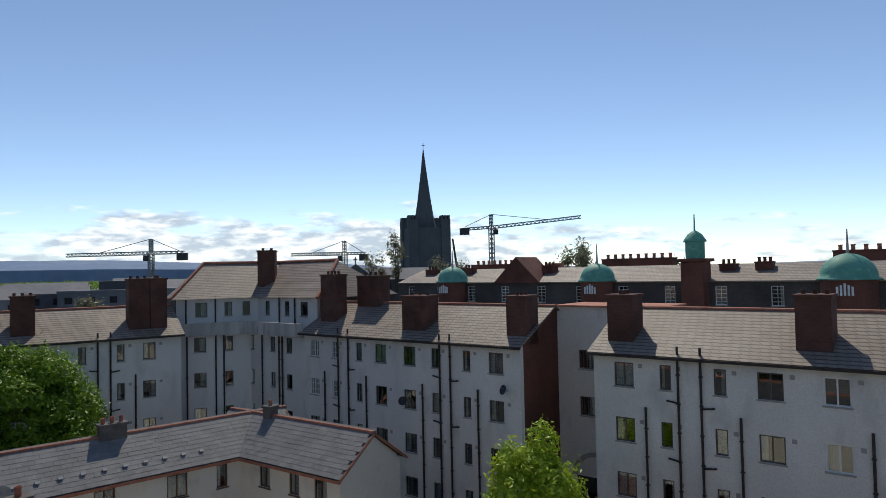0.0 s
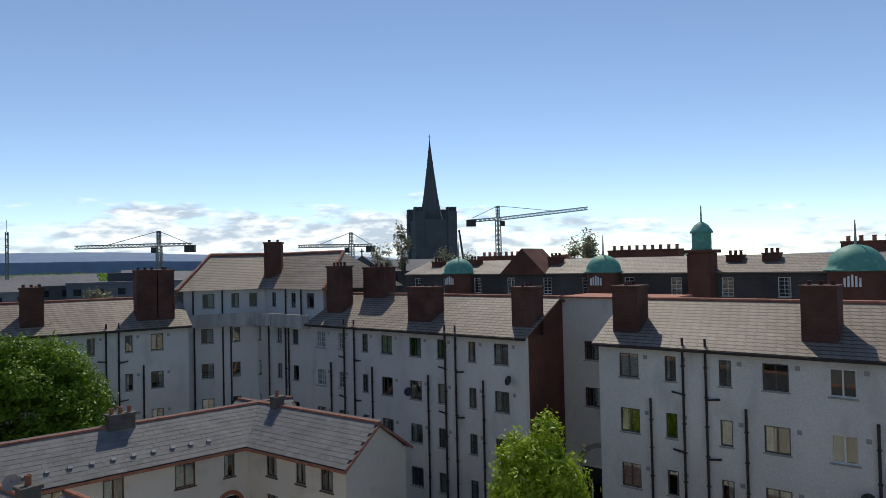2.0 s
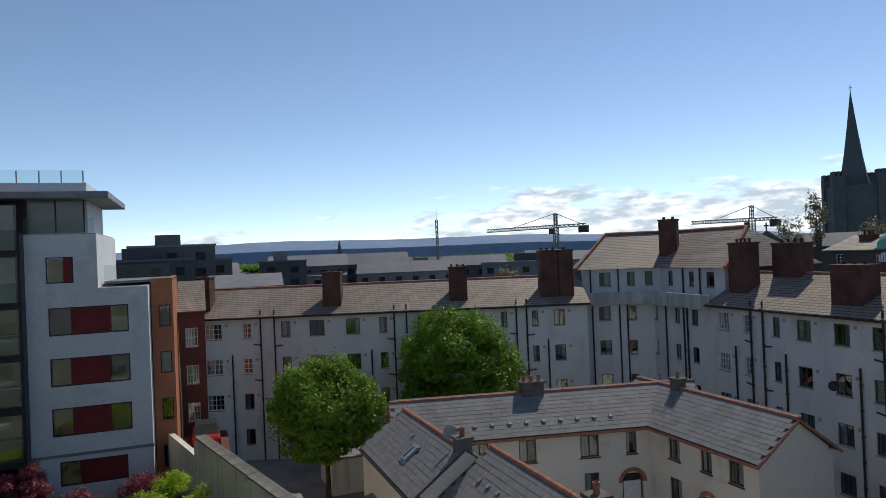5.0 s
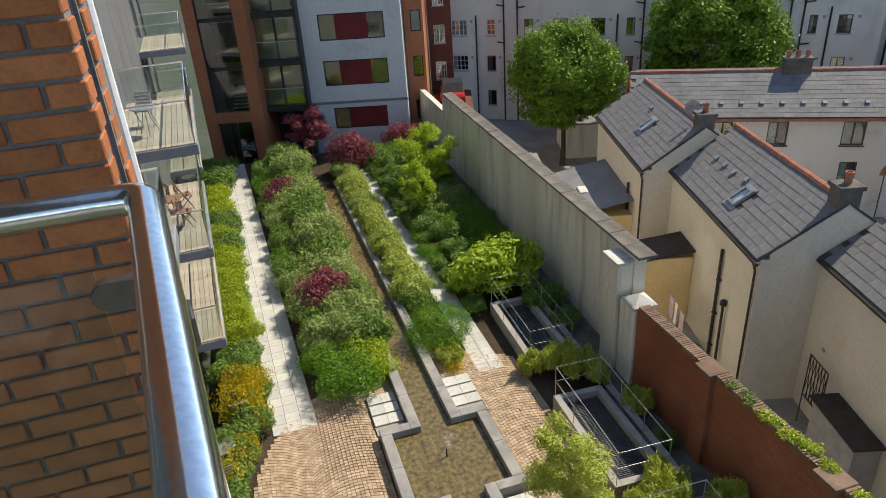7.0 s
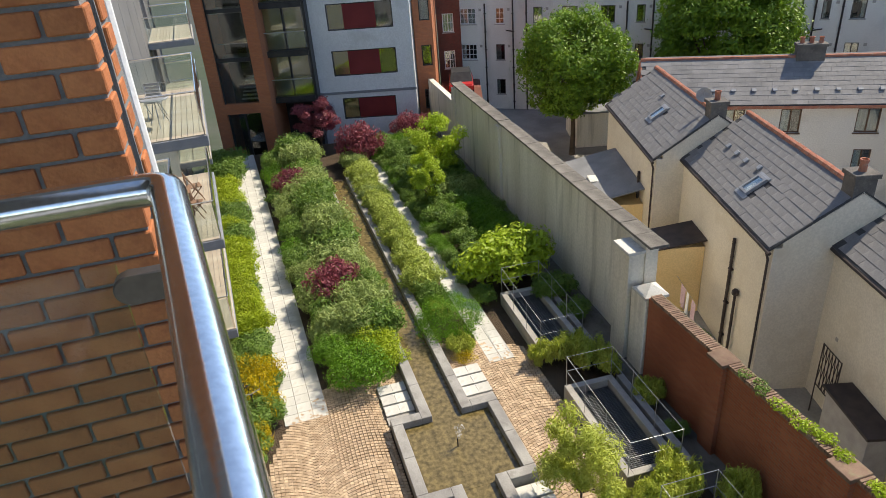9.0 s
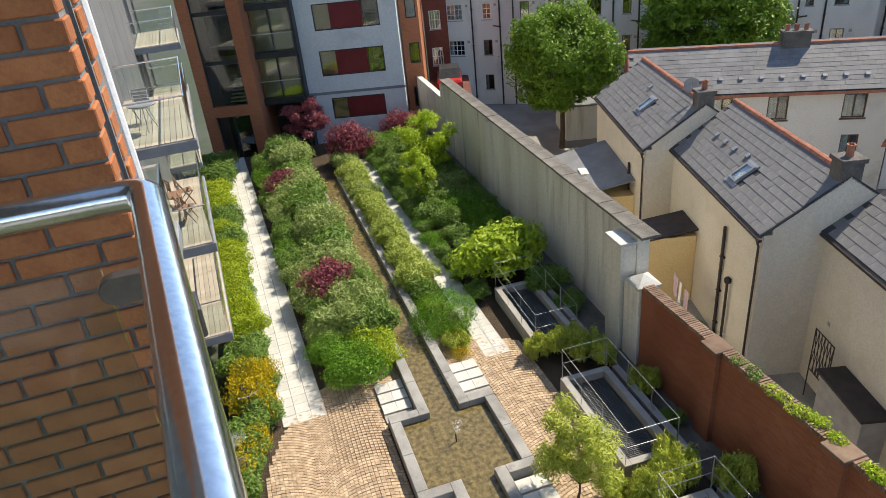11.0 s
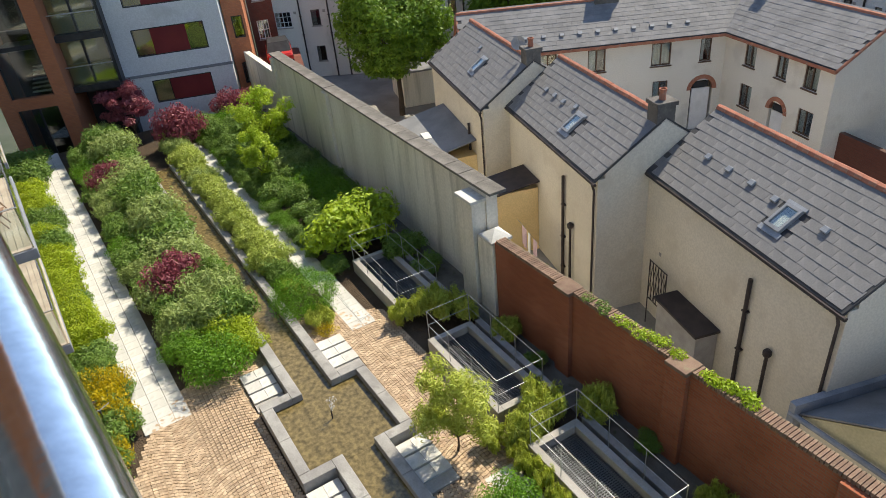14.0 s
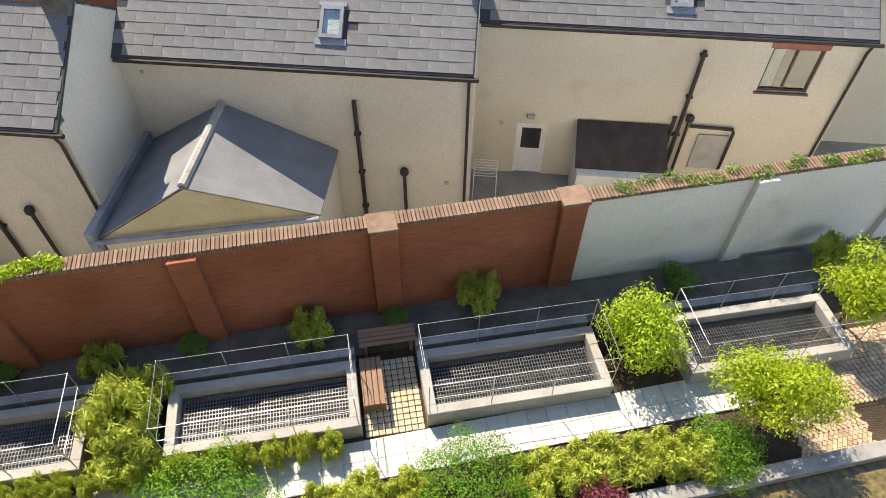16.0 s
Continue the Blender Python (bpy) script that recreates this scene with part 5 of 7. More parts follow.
# ---- own building: facade, balcony stacks, brick pier and the near balcony ----
own = thing("own_apartment_building", "grey rendered apartment building with glazed balconies over the garden", "apartment block", P_FRAME)
FB = -2.35
oh = []
for a0 in (-22.6, -38.0):
    for z in (0.0, 2.8, 5.6, 8.4, 11.2):
        oh.append((a0 + 0.5, a0 + 3.0, z + 0.05, z + 2.25))
part("wall", pierced(bmesh.new(), -42.0, -3.2, YARD, 19.5, FB - 0.3, FB, oh), M_cladding, own)
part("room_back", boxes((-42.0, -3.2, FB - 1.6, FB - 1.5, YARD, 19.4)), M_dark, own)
part("flat_roof", boxes((-42.0, 12.0, FB - 9, FB - 0.3, 19.5, 19.8)), M_felt, own)
part("rear_wall", boxes((-42.0, 12.0, FB - 9.3, FB - 9.0, YARD, 19.5)), M_aptwhite, own)
for xa, xb, za, zb in oh:
    d = part("balcony_door", boxes((xa, xb, FB - 0.2, FB - 0.12, za, za + 0.07), (xa, xb, FB - 0.2, FB - 0.12, zb - 0.07, zb), (xa, xa + 0.08, FB - 0.2, FB - 0.12, za + 0.07, zb - 0.07), (xb - 0.08, xb, FB - 0.2, FB - 0.12, za + 0.07, zb - 0.07), ((xa + xb) / 2 - 0.05, (xa + xb) / 2 + 0.05, FB - 0.2, FB - 0.12, za + 0.07, zb - 0.07)), M_greymetal, own, "grey framed sliding balcony door")
    part("pane", boxes((xa + 0.08, xb - 0.08, FB - 0.17, FB - 0.16, za + 0.07, zb - 0.07)), M_glass, d).visible_shadow = False
for k in range(12):
    part("panel_joint", boxes((-41 + 3.1 * k, -40.97 + 3.1 * k, FB - 0.001, FB + 0.006, 0.5, 19)), M_greymetal, own)


def balcony(a0, a1, z, y1, m=P_FRAME):
    b = thing("balcony", "projecting balcony with board floor and glass balustrade", "balcony", m, "stacked balconies")
    part("slab", boxes((a0, a1, FB, y1, z - 0.3, z - 0.03), bevel=0.015), M_greymetal, b, "grey edged slab")
    k = FB + 0.05
    board = mesh_once(("board", round(a1 - a0, 2)), lambda: boxes((0.03, a1 - a0 - 0.03, 0, 0.135, 0, 0.028)), M_deck)
    while k < y1 - 0.12:
        link_mesh("board", board, b).location = (a0, k, z - 0.028)
        k += 0.145
    for name, r in (("rail", 0.024),):
        bm = bmesh.new()
        tube(bm, [(a1 - 0.04, FB + 0.02, z + 1.05), (a1 - 0.04, y1 - 0.04, z + 1.05), (a0 + 0.04, y1 - 0.04, z + 1.05), (a0 + 0.04, FB + 0.02, z + 1.05)], r, 8)
        part(name, bm, M_steel, b, "steel handrail")
    for x0, x1, y0, y_1 in ((a0 + 0.06, a1 - 0.06, y1 - 0.05, y1 - 0.038), (a1 - 0.05, a1 - 0.038, FB + 0.05, y1 - 0.08), (a0 + 0.038, a0 + 0.05, FB + 0.05, y1 - 0.08)):
        part("glass_panel", boxes((x0, x1, y0, y_1, z + 0.06, z + 0.98)), M_balglass, b).visible_shadow = False
    n = max(2, int((a1 - a0) / 1.2))
    for i in range(n + 1):
        x = a0 + 0.04 + (a1 - a0 - 0.08) * i / n
        part("post", tube(bmesh.new(), [(x, y1 - 0.06, z - 0.05), (x, y1 - 0.06, z + 1.05)], 0.018, 6), M_steel, b)
    return b


for z, y1 in ((2.8, -0.85), (5.6, -0.62), (8.4, -0.4)):
    balcony(-22.8, -17.2, z, y1)
    balcony(-38.2, -33.2, z, y1)
balcony(-12.2, -6.6, 8.4, -0.95)


def bistro_table(m, top_mat, label):
    t = thing("balcony_table", label, "table", m)
    part("top", lathe(bmesh.new(), [(0.34, 0.70), (0.36, 0.71), (0.36, 0.725), (0.34, 0.735)], (0, 0), 18), top_mat, t)
    for k in range(3):
        c, s = math.cos(k * 2.09), math.sin(k * 2.09)
        part("leg", tube(bmesh.new(), [(0.05 * c, 0.05 * s, 0.7), (0.12 * c, 0.12 * s, 0.4), (0.28 * c, 0.28 * s, 0.02)], 0.012, 6), top_mat, t)


def slat_chair(m, mat, label):
    c = thing("balcony_chair", label, "chair", m)
    for k in range(6):
        part("seat_slat", boxes((-0.2, 0.2, -0.2 + 0.068 * k, -0.145 + 0.068 * k, 0.43, 0.45)), mat, c)
    for k in range(4):
        part("back_slat", boxes((-0.2, 0.2, 0.2, 0.22, 0.55 + 0.09 * k, 0.61 + 0.09 * k)), mat, c)
    for x in (-0.19, 0.19):
        part("leg", tube(bmesh.new(), [(x, -0.2, 0.0), (x, 0.22, 0.86)], 0.014, 6), mat, c)
        part("leg", tube(bmesh.new(), [(x, 0.24, 0.0), (x, -0.2, 0.44)], 0.014, 6), mat, c)


bistro_table(P_FRAME @ pose(-18.6, -1.5, 8.4), M_galv, "round grey metal balcony table")
slat_chair(P_FRAME @ pose(-19.6, -1.6, 8.4, 0, 0, 80), M_galv, "grey metal folding chair on a balcony")
for x, y, r in ((-18.5, -1.9, 0), (-19.0, -1.2, 170), (-20.2, -1.8, 20), (-20.4, -1.2, 190)):
    slat_chair(P_FRAME @ pose(x, y, 5.6, 0, 0, r), M_wood, "dark slatted wooden folding chair")
wt = thing("balcony_table", "slatted square wooden balcony table", "table", P_FRAME @ pose(-19.4, -1.55, 5.6))
for k in range(8):
    part("top_slat", boxes((-0.32 + 0.08 * k, -0.25 + 0.08 * k, -0.3, 0.3, 0.7, 0.72)), M_wood, wt)
for x in (-0.26, 0.26):
    for y in (-0.26, 0.26):
        part("leg", boxes((x - 0.02, x + 0.02, y - 0.02, y + 0.02, 0, 0.7)), M_wood, wt)
bistro_table(P_FRAME @ pose(-15.2, -1.5, 0.02), M_galv, "round metal patio table at garden level")
slat_chair(P_FRAME @ pose(-14.4, -1.5, 0.02, 0, 0, -80), M_galv, "grey metal patio chair")

bike = thing("bicycle", "dark bicycle parked under the balconies", "bicycle", P_FRAME @ pose(-16.8, -0.95, 0.02, 0, 0, 12))
for x in (-0.5, 0.5):
    bm = bmesh.new()
    ring = [(x + 0.33 * math.cos(k * math.tau / 20), 0, 0.34 + 0.33 * math.sin(k * math.tau / 20)) for k in range(21)]
    tube(bm, ring, 0.016, 6, False)
    part("wheel", bm, M_pipe, bike)
bm = bmesh.new()
for p, q in (((-0.5, 0, 0.34), (-0.12, 0, 0.34)), ((-0.12, 0, 0.34), (-0.25, 0, 0.85)), ((-0.25, 0, 0.8), (0.35, 0, 0.82)), ((-0.12, 0, 0.34), (0.36, 0, 0.75)), ((0.5, 0, 0.34), (0.33, 0, 0.98)), ((-0.5, 0, 0.34), (-0.23, 0, 0.78))):
    tube(bm, [p, q], 0.018, 6)
part("frame", bm, M_pipe, bike)
part("saddle", boxes((-0.38, -0.14, -0.07, 0.07, 0.86, 0.92), bevel=0.02), M_pipe, bike)
part("handlebar", tube(bmesh.new(), [(0.3, -0.28, 1.02), (0.35, 0, 0.99), (0.3, 0.28, 1.02)], 0.014, 6), M_galv, bike)

# near brick pier: a face, a half-brick reveal, a pipe chase, a second reveal and a white trim
pier = structure("wall_pier", boxes((-2.215, -2.115, -2.3, -0.311, 0.0, 19.4), (-2.285, -2.217, -2.3, -0.42, 0.0, 19.4), (-2.45, -2.287, -2.3, -0.305, 0.0, 19.4)), M_mortar, G_FRAME, "orange brick pier beside the balcony with grey joints", "wall")
piece = mesh_once(("brick", "near"), lambda: boxes((0, 0.1, -0.2125, 0, 0, 0.0625), bevel=0.004), M_brick_piece)
half_piece = mesh_once(("brick", "half"), lambda: boxes((0, 0.1, -0.1, 0, 0, 0.0625), bevel=0.004), M_brick_piece)
reveal = mesh_once(("brick", "reveal"), lambda: boxes((-0.1, 0, -0.1, 0, 0, 0.0625), bevel=0.004), M_brick_piece)
for row in range(70):
    z = 8.7 + 0.075 * row
    b, first = -0.305 + random.uniform(-0.006, 0.006), True
    while b > -1.12:
        half = first and row % 2
        ob = link_mesh("brick", half_piece if half else piece, pier)
        ob.location = (-2.2 + random.uniform(-0.003, 0.003), b, z)
        b -= 0.1125 if half else 0.225
        first = False
    ob = link_mesh("brick", reveal, pier)
    ob.location = (-2.3 + random.uniform(-0.003, 0.003), -0.298 + random.uniform(-0.006, 0.006), z)
part("drainpipe", tube(bmesh.new(), [(-2.252, -0.335, 0), (-2.252, -0.335, 19)], 0.024, 8), M_pipe, pier, "black drainpipe")
part("edge_trim", boxes((-2.5, -2.452, -2.3, -0.29, 0, 19.4), bevel=0.01), M_frame_white, pier, "white edge trim")

# the balcony from which the garden is seen
bal = thing("near_balcony", "balcony with polished steel handrail and glass balustrade", "balcony", G_FRAME)
part("slab", boxes((0.35, 3.2, -2.3, -0.9, 11.3, 11.55)), M_greymetal, bal, "grey slab")
HZ = 12.685
bm = bmesh.new()
c = Vector((-1.291, -0.127, HZ))
d = Vector((0.72, 0.077, 0)).normalized()
path = [(-1.31, -2.2, HZ), (-1.295, -0.2, HZ)]
for k in range(7):
    t = k / 6
    p0, p1, p2 = Vector((-1.292, -0.16, HZ)), c, c + d * 0.033
    path.append((p0 * (1 - t) ** 2 + p1 * 2 * t * (1 - t) + p2 * t * t))
path += [c + d * 0.3, c + d * 1.2, c + d * 4.6]
tube(bm, path, 0.0265, 24)
part("handrail", bm, M_steel, bal, "polished stainless steel handrail", True)
side = part("glass_panel", boxes((-1.322, -1.31, -2.1, -0.24, 11.6, 12.56)), M_balglass, bal)
side.visible_shadow = False
fp = c + d * 0.2
front = part("glass_panel", boxes((0, 1.15, -0.006, 0.006, 11.6, 12.56), (1.25, 4.2, -0.006, 0.006, 11.6, 12.56)), M_balglass, bal)
front.matrix_basis = Matrix.Translation((fp.x, fp.y - 0.012, 0)) @ Matrix.Rotation(math.atan2(d.y, d.x), 4, 'Z')
front.visible_shadow = False
def glass_clamp(x, y, rot, length=0.055):
    """A flat clamp with one round and one square end, standing on the glass edge."""
    outline = [(length, -0.027), (length, 0.027)] + [(0.027 * math.cos(t), 0.027 * math.sin(t)) for t in (math.pi * (0.5 + k / 10) for k in range(11))]
    cl = part("clamp", bevelled(prism(bmesh.new(), outline, -0.014, 0.014), 0.003), M_clamp, bal, "satin steel glass clamp")
    cl.matrix_basis = pose(x, y, 12.52, 90, 0, rot)


M_clamp = surface("satin_steel", (0.14, 0.125, 0.11), (0.18, 0.165, 0.15), 0.42, 3, 60, 0.1, 0.001, metal=0.85)
glass_clamp(-1.305, -0.225, 90, 0.06)
glass_clamp(-1.17, -0.1, 6)
glass_clamp(0.2, 0.03, 6)
for k in (1.5, 2.8):
    q = c + d * k
    part("post", tube(bmesh.new(), [(q.x, q.y - 0.12, 11.5), (q.x, q.y - 0.12, 12.4)], 0.02, 10), M_steel, bal)

# ---- garden paving, pool and troughs ----
tile = mesh_once(("paving_slab",), lambda: boxes((-0.207, 0.207, -0.207, 0.207, -0.05, 0.0), bevel=0.005), M_tile)
path1 = structure("path_building", boxes((-41.6, -15.4, -0.36, 0.98, -0.04, -0.032)), M_soil, PATH_FRAME, "pale slab path beside the building", "path")
for k in range(61):
    for j in range(3):
        ob = link_mesh("paving_slab", tile, path1)
        a = -41.3 + 0.42 * k
        ob.location, ob.rotation_euler = (a, -0.12 + 0.425 * j, 0.012 + random.uniform(-0.003, 0.003)), (0, 0, random.uniform(-0.008, 0.008))
path2 = structure("path_troughs", boxes((-37.0, 13.2, 5.5, 6.45, -0.04, -0.032)), M_soil, POOL_FRAME, "pale slab path along the light wells", "path")
for k in range(120):
    a = -36.8 + 0.42 * k
    if -16.6 < a < -9.4 or a > 8.6:
        continue
    for j in range(2):
        ob = link_mesh("paving_slab", tile, path2)
        ob.location, ob.rotation_euler = (a, 5.78 + 0.42 * j, 0.012 + random.uniform(-0.003, 0.003)), (0, 0, random.uniform(-0.008, 0.008))


def setts(centre, rad, keep, name, label):
    """Setts laid in overlapping arcs inside a circle."""
    floor = structure(name, lathe(bmesh.new(), [(rad + 0.05, -0.06), (rad + 0.05, -0.02)], centre, 48), M_soil, POOL_FRAME, label, "paving")
    rest, pieces = bmesh.new(), 0
    one = mesh_once(("sett",), lambda: boxes((-0.05, 0.05, -0.051, 0.051, -0.06, 0), bevel=0.012), M_cobble)
    fan, bow = 2.5, 1.75
    turn = 0.112 / bow
    col = -fan * 3
    while col < fan * 3:
        along = -rad - bow
        while along < rad + bow:
            for k in range(-12, 13):
                ang = k * turn
                px, py = along - bow * math.cos(ang), col + bow * math.sin(ang)
                if abs(py - col) > fan / 2 or math.hypot(px, py) > rad or not keep(centre[0] + px, centre[1] + py):
                    continue
                m = pose(centre[0] + px, centre[1] + py, 0.008 + random.uniform(-0.006, 0.006), random.uniform(-2, 2), random.uniform(-2, 2), -math.degrees(ang) + random.uniform(-3, 3))
                q, thin = random.uniform(0.93, 1.03), 0.05 * math.cos(ang) * random.uniform(0.92, 1.02)
                if pieces < 290 and math.hypot(px + 1.6, py + 2.4) < 1.6 and abs(k) < 7:
                    ob = link_mesh("sett", one, floor)
                    ob.matrix_basis = m @ Matrix.Diagonal((thin / 0.05, q, 1, 1))
                    pieces += 1
                else:
                    box(rest, -thin, thin, -0.051 * q, 0.051 * q, -0.06, 0.0, m)
            along += 0.112
        col += fan
    tagged(part("setts", rest, M_cobble_isle, floor, "tan granite setts laid in arcs"), kind="stuff")
    return floor


M_cobble_isle = M_cobble.copy()
_n, _l = M_cobble_isle.node_tree.nodes, M_cobble_isle.node_tree.links
_i = [x for x in _n if x.bl_idname == "ShaderNodeObjectInfo"][0].outputs["Random"].links[0].to_socket
_l.new(_n.new("ShaderNodeNewGeometry").outputs["Random Per Island"], _i)


def off_pool(cx):
    return lambda x, y: not (abs(x - cx) < 1.62 and 1.93 < y < 5.02) and not (2.78 < y < 4.27) and y < 6.9 and not (1.6 < abs(x - cx) < 3.4 and 1.85 < y < 5.15)


PCX = -13.05
setts((PCX, 3.48), 5.1, off_pool(PCX), "paving_circle", "circle of tan granite setts round the pool")
setts((13.0, 3.48), 5.1, off_pool(13.0), "paving_circle_2", "second circle of tan granite setts")

pool = thing("garden_pool", "cross-shaped garden pool with grey stone kerbs and rill", "pool", POOL_FRAME @ Matrix.Translation((-0.15, -0.4, 0)))
part("water", boxes((-34.0, 10.5, 3.45, 4.38, 0.0, 0.14), (-14.25, -11.55, 2.6, 5.15, 0.0, 0.145)), M_water, pool, "shallow brown pond water")
KH = 0.36
kerb_rows = [(-34.0, -14.2, 3.18, 3.48), (-34.0, -14.2, 4.35, 4.65), (-11.6, 10.4, 3.18, 3.48), (-11.6, 10.4, 4.35, 4.65),
             (-14.5, -14.2, 2.33, 3.178), (-14.5, -14.2, 4.652, 5.42), (-11.6, -11.3, 2.33, 3.178), (-11.6, -11.3, 4.652, 5.42), (-14.2, -11.6, 2.33, 2.63), (-14.2, -11.6, 5.12, 5.42)]
for x0, x1, y0, y1 in kerb_rows:
    n = max(1, round((x1 - x0) / 1.5)) if x1 - x0 > y1 - y0 else 1
    for k in range(n):
        part("kerb_stone", boxes((x0 + (x1 - x0) * k / n + 0.003, x0 + (x1 - x0) * (k + 1) / n - 0.003, y0, y1, -0.05, KH), bevel=0.012), M_kerb, pool)
for sx in (-16.35, -11.25):
    for y0 in (2.3, 4.7):
        for i in range(3):
            for j in range(2):
                ob = link_mesh("paving_slab", tile, pool)
                ob.location = (sx + 0.24 + 0.42 * i * 1.15, y0 + 0.22 + 0.42 * j, 0.11)
        part("plinth", boxes((sx, sx + 1.75, y0, y0 + 0.84, -0.05, 0.055)), M_trough, pool)
part("fountain_pipe", tube(bmesh.new(), [(PCX, 3.85, 0.1), (PCX, 3.85, 0.42)], 0.02, 8), M_pipe, pool)
bm = bmesh.new()
rr = random.Random(5)
for k in range(70):
    a, h = rr.uniform(0, math.tau), rr.random()
    r = 0.03 + 0.16 * h * rr.random()
    x, y, z, s = PCX + r * math.cos(a), 3.9 + r * math.sin(a), 0.42 + 0.55 * h * (1 - h * 0.3), rr.uniform(0.006, 0.014)
    bmesh.ops.create_icosphere(bm, subdivisions=1, radius=s, matrix=Matrix.Translation((x, y, z)))
tagged(part("spray", bm, M_frame_white, pool, "small white fountain spray"), kind="stuff")


def light_well(a0, a1):
    t = thing("light_well", "concrete light well with steel grating and thin guard rails", "light well", T_FRAME, "row of light wells")
    y0, y1, h = 6.5, 8.0, 0.46
    part("kerb", boxes((a0, a1, y0, y0 + 0.2, -0.05, h), bevel=0.01), M_trough, t)
    part("kerb", boxes((a0, a1, y1 - 0.2, y1, -0.05, h), bevel=0.01), M_trough, t)
    part("kerb", boxes((a0, a0 + 0.2, y0 + 0.2, y1 - 0.2, -0.05, h), bevel=0.01), M_trough, t)
    part("kerb", boxes((a1 - 0.2, a1, y0 + 0.2, y1 - 0.2, -0.05, h), bevel=0.01), M_trough, t)
    # thin near-black sheet: the well's inner shade as colour, with no depth below
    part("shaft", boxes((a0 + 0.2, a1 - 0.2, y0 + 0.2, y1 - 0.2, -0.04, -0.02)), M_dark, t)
    # darker material than the other kerbs: the garden wall's shade put into its colour
    part("back_kerb", boxes((a0, a1, y1 + 0.16, y1 + 0.36, -0.05, h - 0.08), bevel=0.01), M_kerb, t)
    k, bm = a0 + 0.22, bmesh.new()
    while k < a1 - 0.22:
        box(bm, k, k + 0.009, y0 + 0.21, y1 - 0.21, 0.2, 0.24)
        k += 0.06
    k = y0 + 0.24
    while k < y1 - 0.22:
        box(bm, a0 + 0.21, a1 - 0.21, k, k + 0.009, 0.215, 0.24)
        k += 0.085
    part("grating", bm, M_grate, t, "galvanised steel floor grating")
    za, zb = h, 1.5
    n = 3
    for y in (y0 + 0.05, y1 - 0.05):
        for i in range(n + 1):
            x = a0 + 0.05 + (a1 - a0 - 0.1) * i / n
            part("post", tube(bmesh.new(), [(x, y, za - 0.02), (x, y, zb)], 0.011, 6), M_galv, t)
    ring = [(a0 + 0.05, y0 + 0.05), (a1 - 0.05, y0 + 0.05), (a1 - 0.05, y1 - 0.05), (a0 + 0.05, y1 - 0.05)]
    for z in (zb - 0.01, zb - 0.5):
        for (xa, ya), (xb, yb) in zip(ring, ring[1:] + ring[:1]):
            part("rail", tube(bmesh.new(), [(xa, ya, z), (xb, yb, z)], 0.007, 5), M_galv, t)
    return t


for a0, a1 in ((-19.8, -16.1), (-14.3, -10.65), (-9.4, -5.9), (-4.4, -0.65), (0.66, 4.5), (6.2, 9.9)):
    light_well(a0, a1)

structure("gravel_strip", boxes((-40.0, 16.0, 8.4, 9.6, -0.04, -0.015)), M_gravel, T_FRAME, "grey gravelly soil strip at the foot of the wall", "ground")
passage = structure("passage_paving", boxes((-0.6, 0.62, 6.42, 8.2, -0.05, -0.01)), M_soil, T_FRAME, "yellowish setts between two light wells", "paving")
st = mesh_once(("sett", "pale"), lambda: boxes((-0.06, 0.06, -0.06, 0.06, -0.03, 0.0), bevel=0.012), surface("buff_sett", (0.46, 0.37, 0.25), (0.58, 0.49, 0.36), 0.85, 4, 40, 0.4, 0.006, vary=0.14))
for i in range(9):
    for j in range(13):
        ob = link_mesh("sett", st, passage)
        ob.location = (-0.53 + 0.133 * i, 6.5 + 0.133 * j, 0.022 + random.uniform(-0.004, 0.004))


def bench(m, length, label):
    b = thing("garden_bench", label, "bench", m)
    for k in range(4):
        part("seat_slat", boxes((-length / 2, length / 2, -0.22 + 0.115 * k, -0.12 + 0.115 * k, 0.42, 0.455), bevel=0.006), M_wood, b)
    for x in (-length / 2 + 0.12, length / 2 - 0.12):
        part("leg", boxes((x - 0.035, x + 0.035, -0.2, 0.2, 0, 0.42), bevel=0.006), M_wood, b)


bench(T_FRAME @ pose(0.08, 8.5, 0.0), 1.22, "weathered wooden bench across the passage")
bench(T_FRAME @ pose(-0.34, 7.45, 0.0, 0, 0, 90), 1.1, "narrow weathered wooden bench beside a light well")

# yard odds and ends
rack = thing("clothes_airer", "white folding clothes airer in the yard", "clothes airer", COT @ pose(-0.2, 15.6, YARD))
for k in range(7):
    part("bar", tube(bmesh.new(), [(-0.3, -0.4 + 0.12 * k, 0.95), (0.4, -0.4 + 0.12 * k, 0.95)], 0.01, 6), M_frame_white, rack)
for x in (-0.3, 0.4):
    part("leg", tube(bmesh.new(), [(x, -0.4, 0.0), (x, 0.3, 0.95)], 0.012, 6), M_frame_white, rack)
    part("leg", tube(bmesh.new(), [(x, 0.4, 0.0), (x, -0.35, 0.95)], 0.012, 6), M_frame_white, rack)
wash = thing("washing", "pink and white washing hung in a cottage yard", "washing", COT @ pose(-21.9, 8.2, YARD))
for k, w in enumerate((0.5, 0.35, 0.45)):
    bm = bmesh.new()
    lo = [bm.verts.new((0.55 * k + w * i / 6, 0.05 * math.sin(i * 1.7 + k), 1.0)) for i in range(7)]
    hi = [bm.verts.new((0.55 * k + w * i / 6, 0.02 * math.sin(i * 1.7 + k), 1.9)) for i in range(7)]
    for i in range(6):
        bm.faces.new((lo[i], lo[i + 1], hi[i + 1], hi[i]))
    part("cloth", bm, M_frame_white if k % 2 else surface("pink_cloth", (0.50, 0.36, 0.40), (0.58, 0.43, 0.47), 0.95, 3, 30, 0.1), wash)
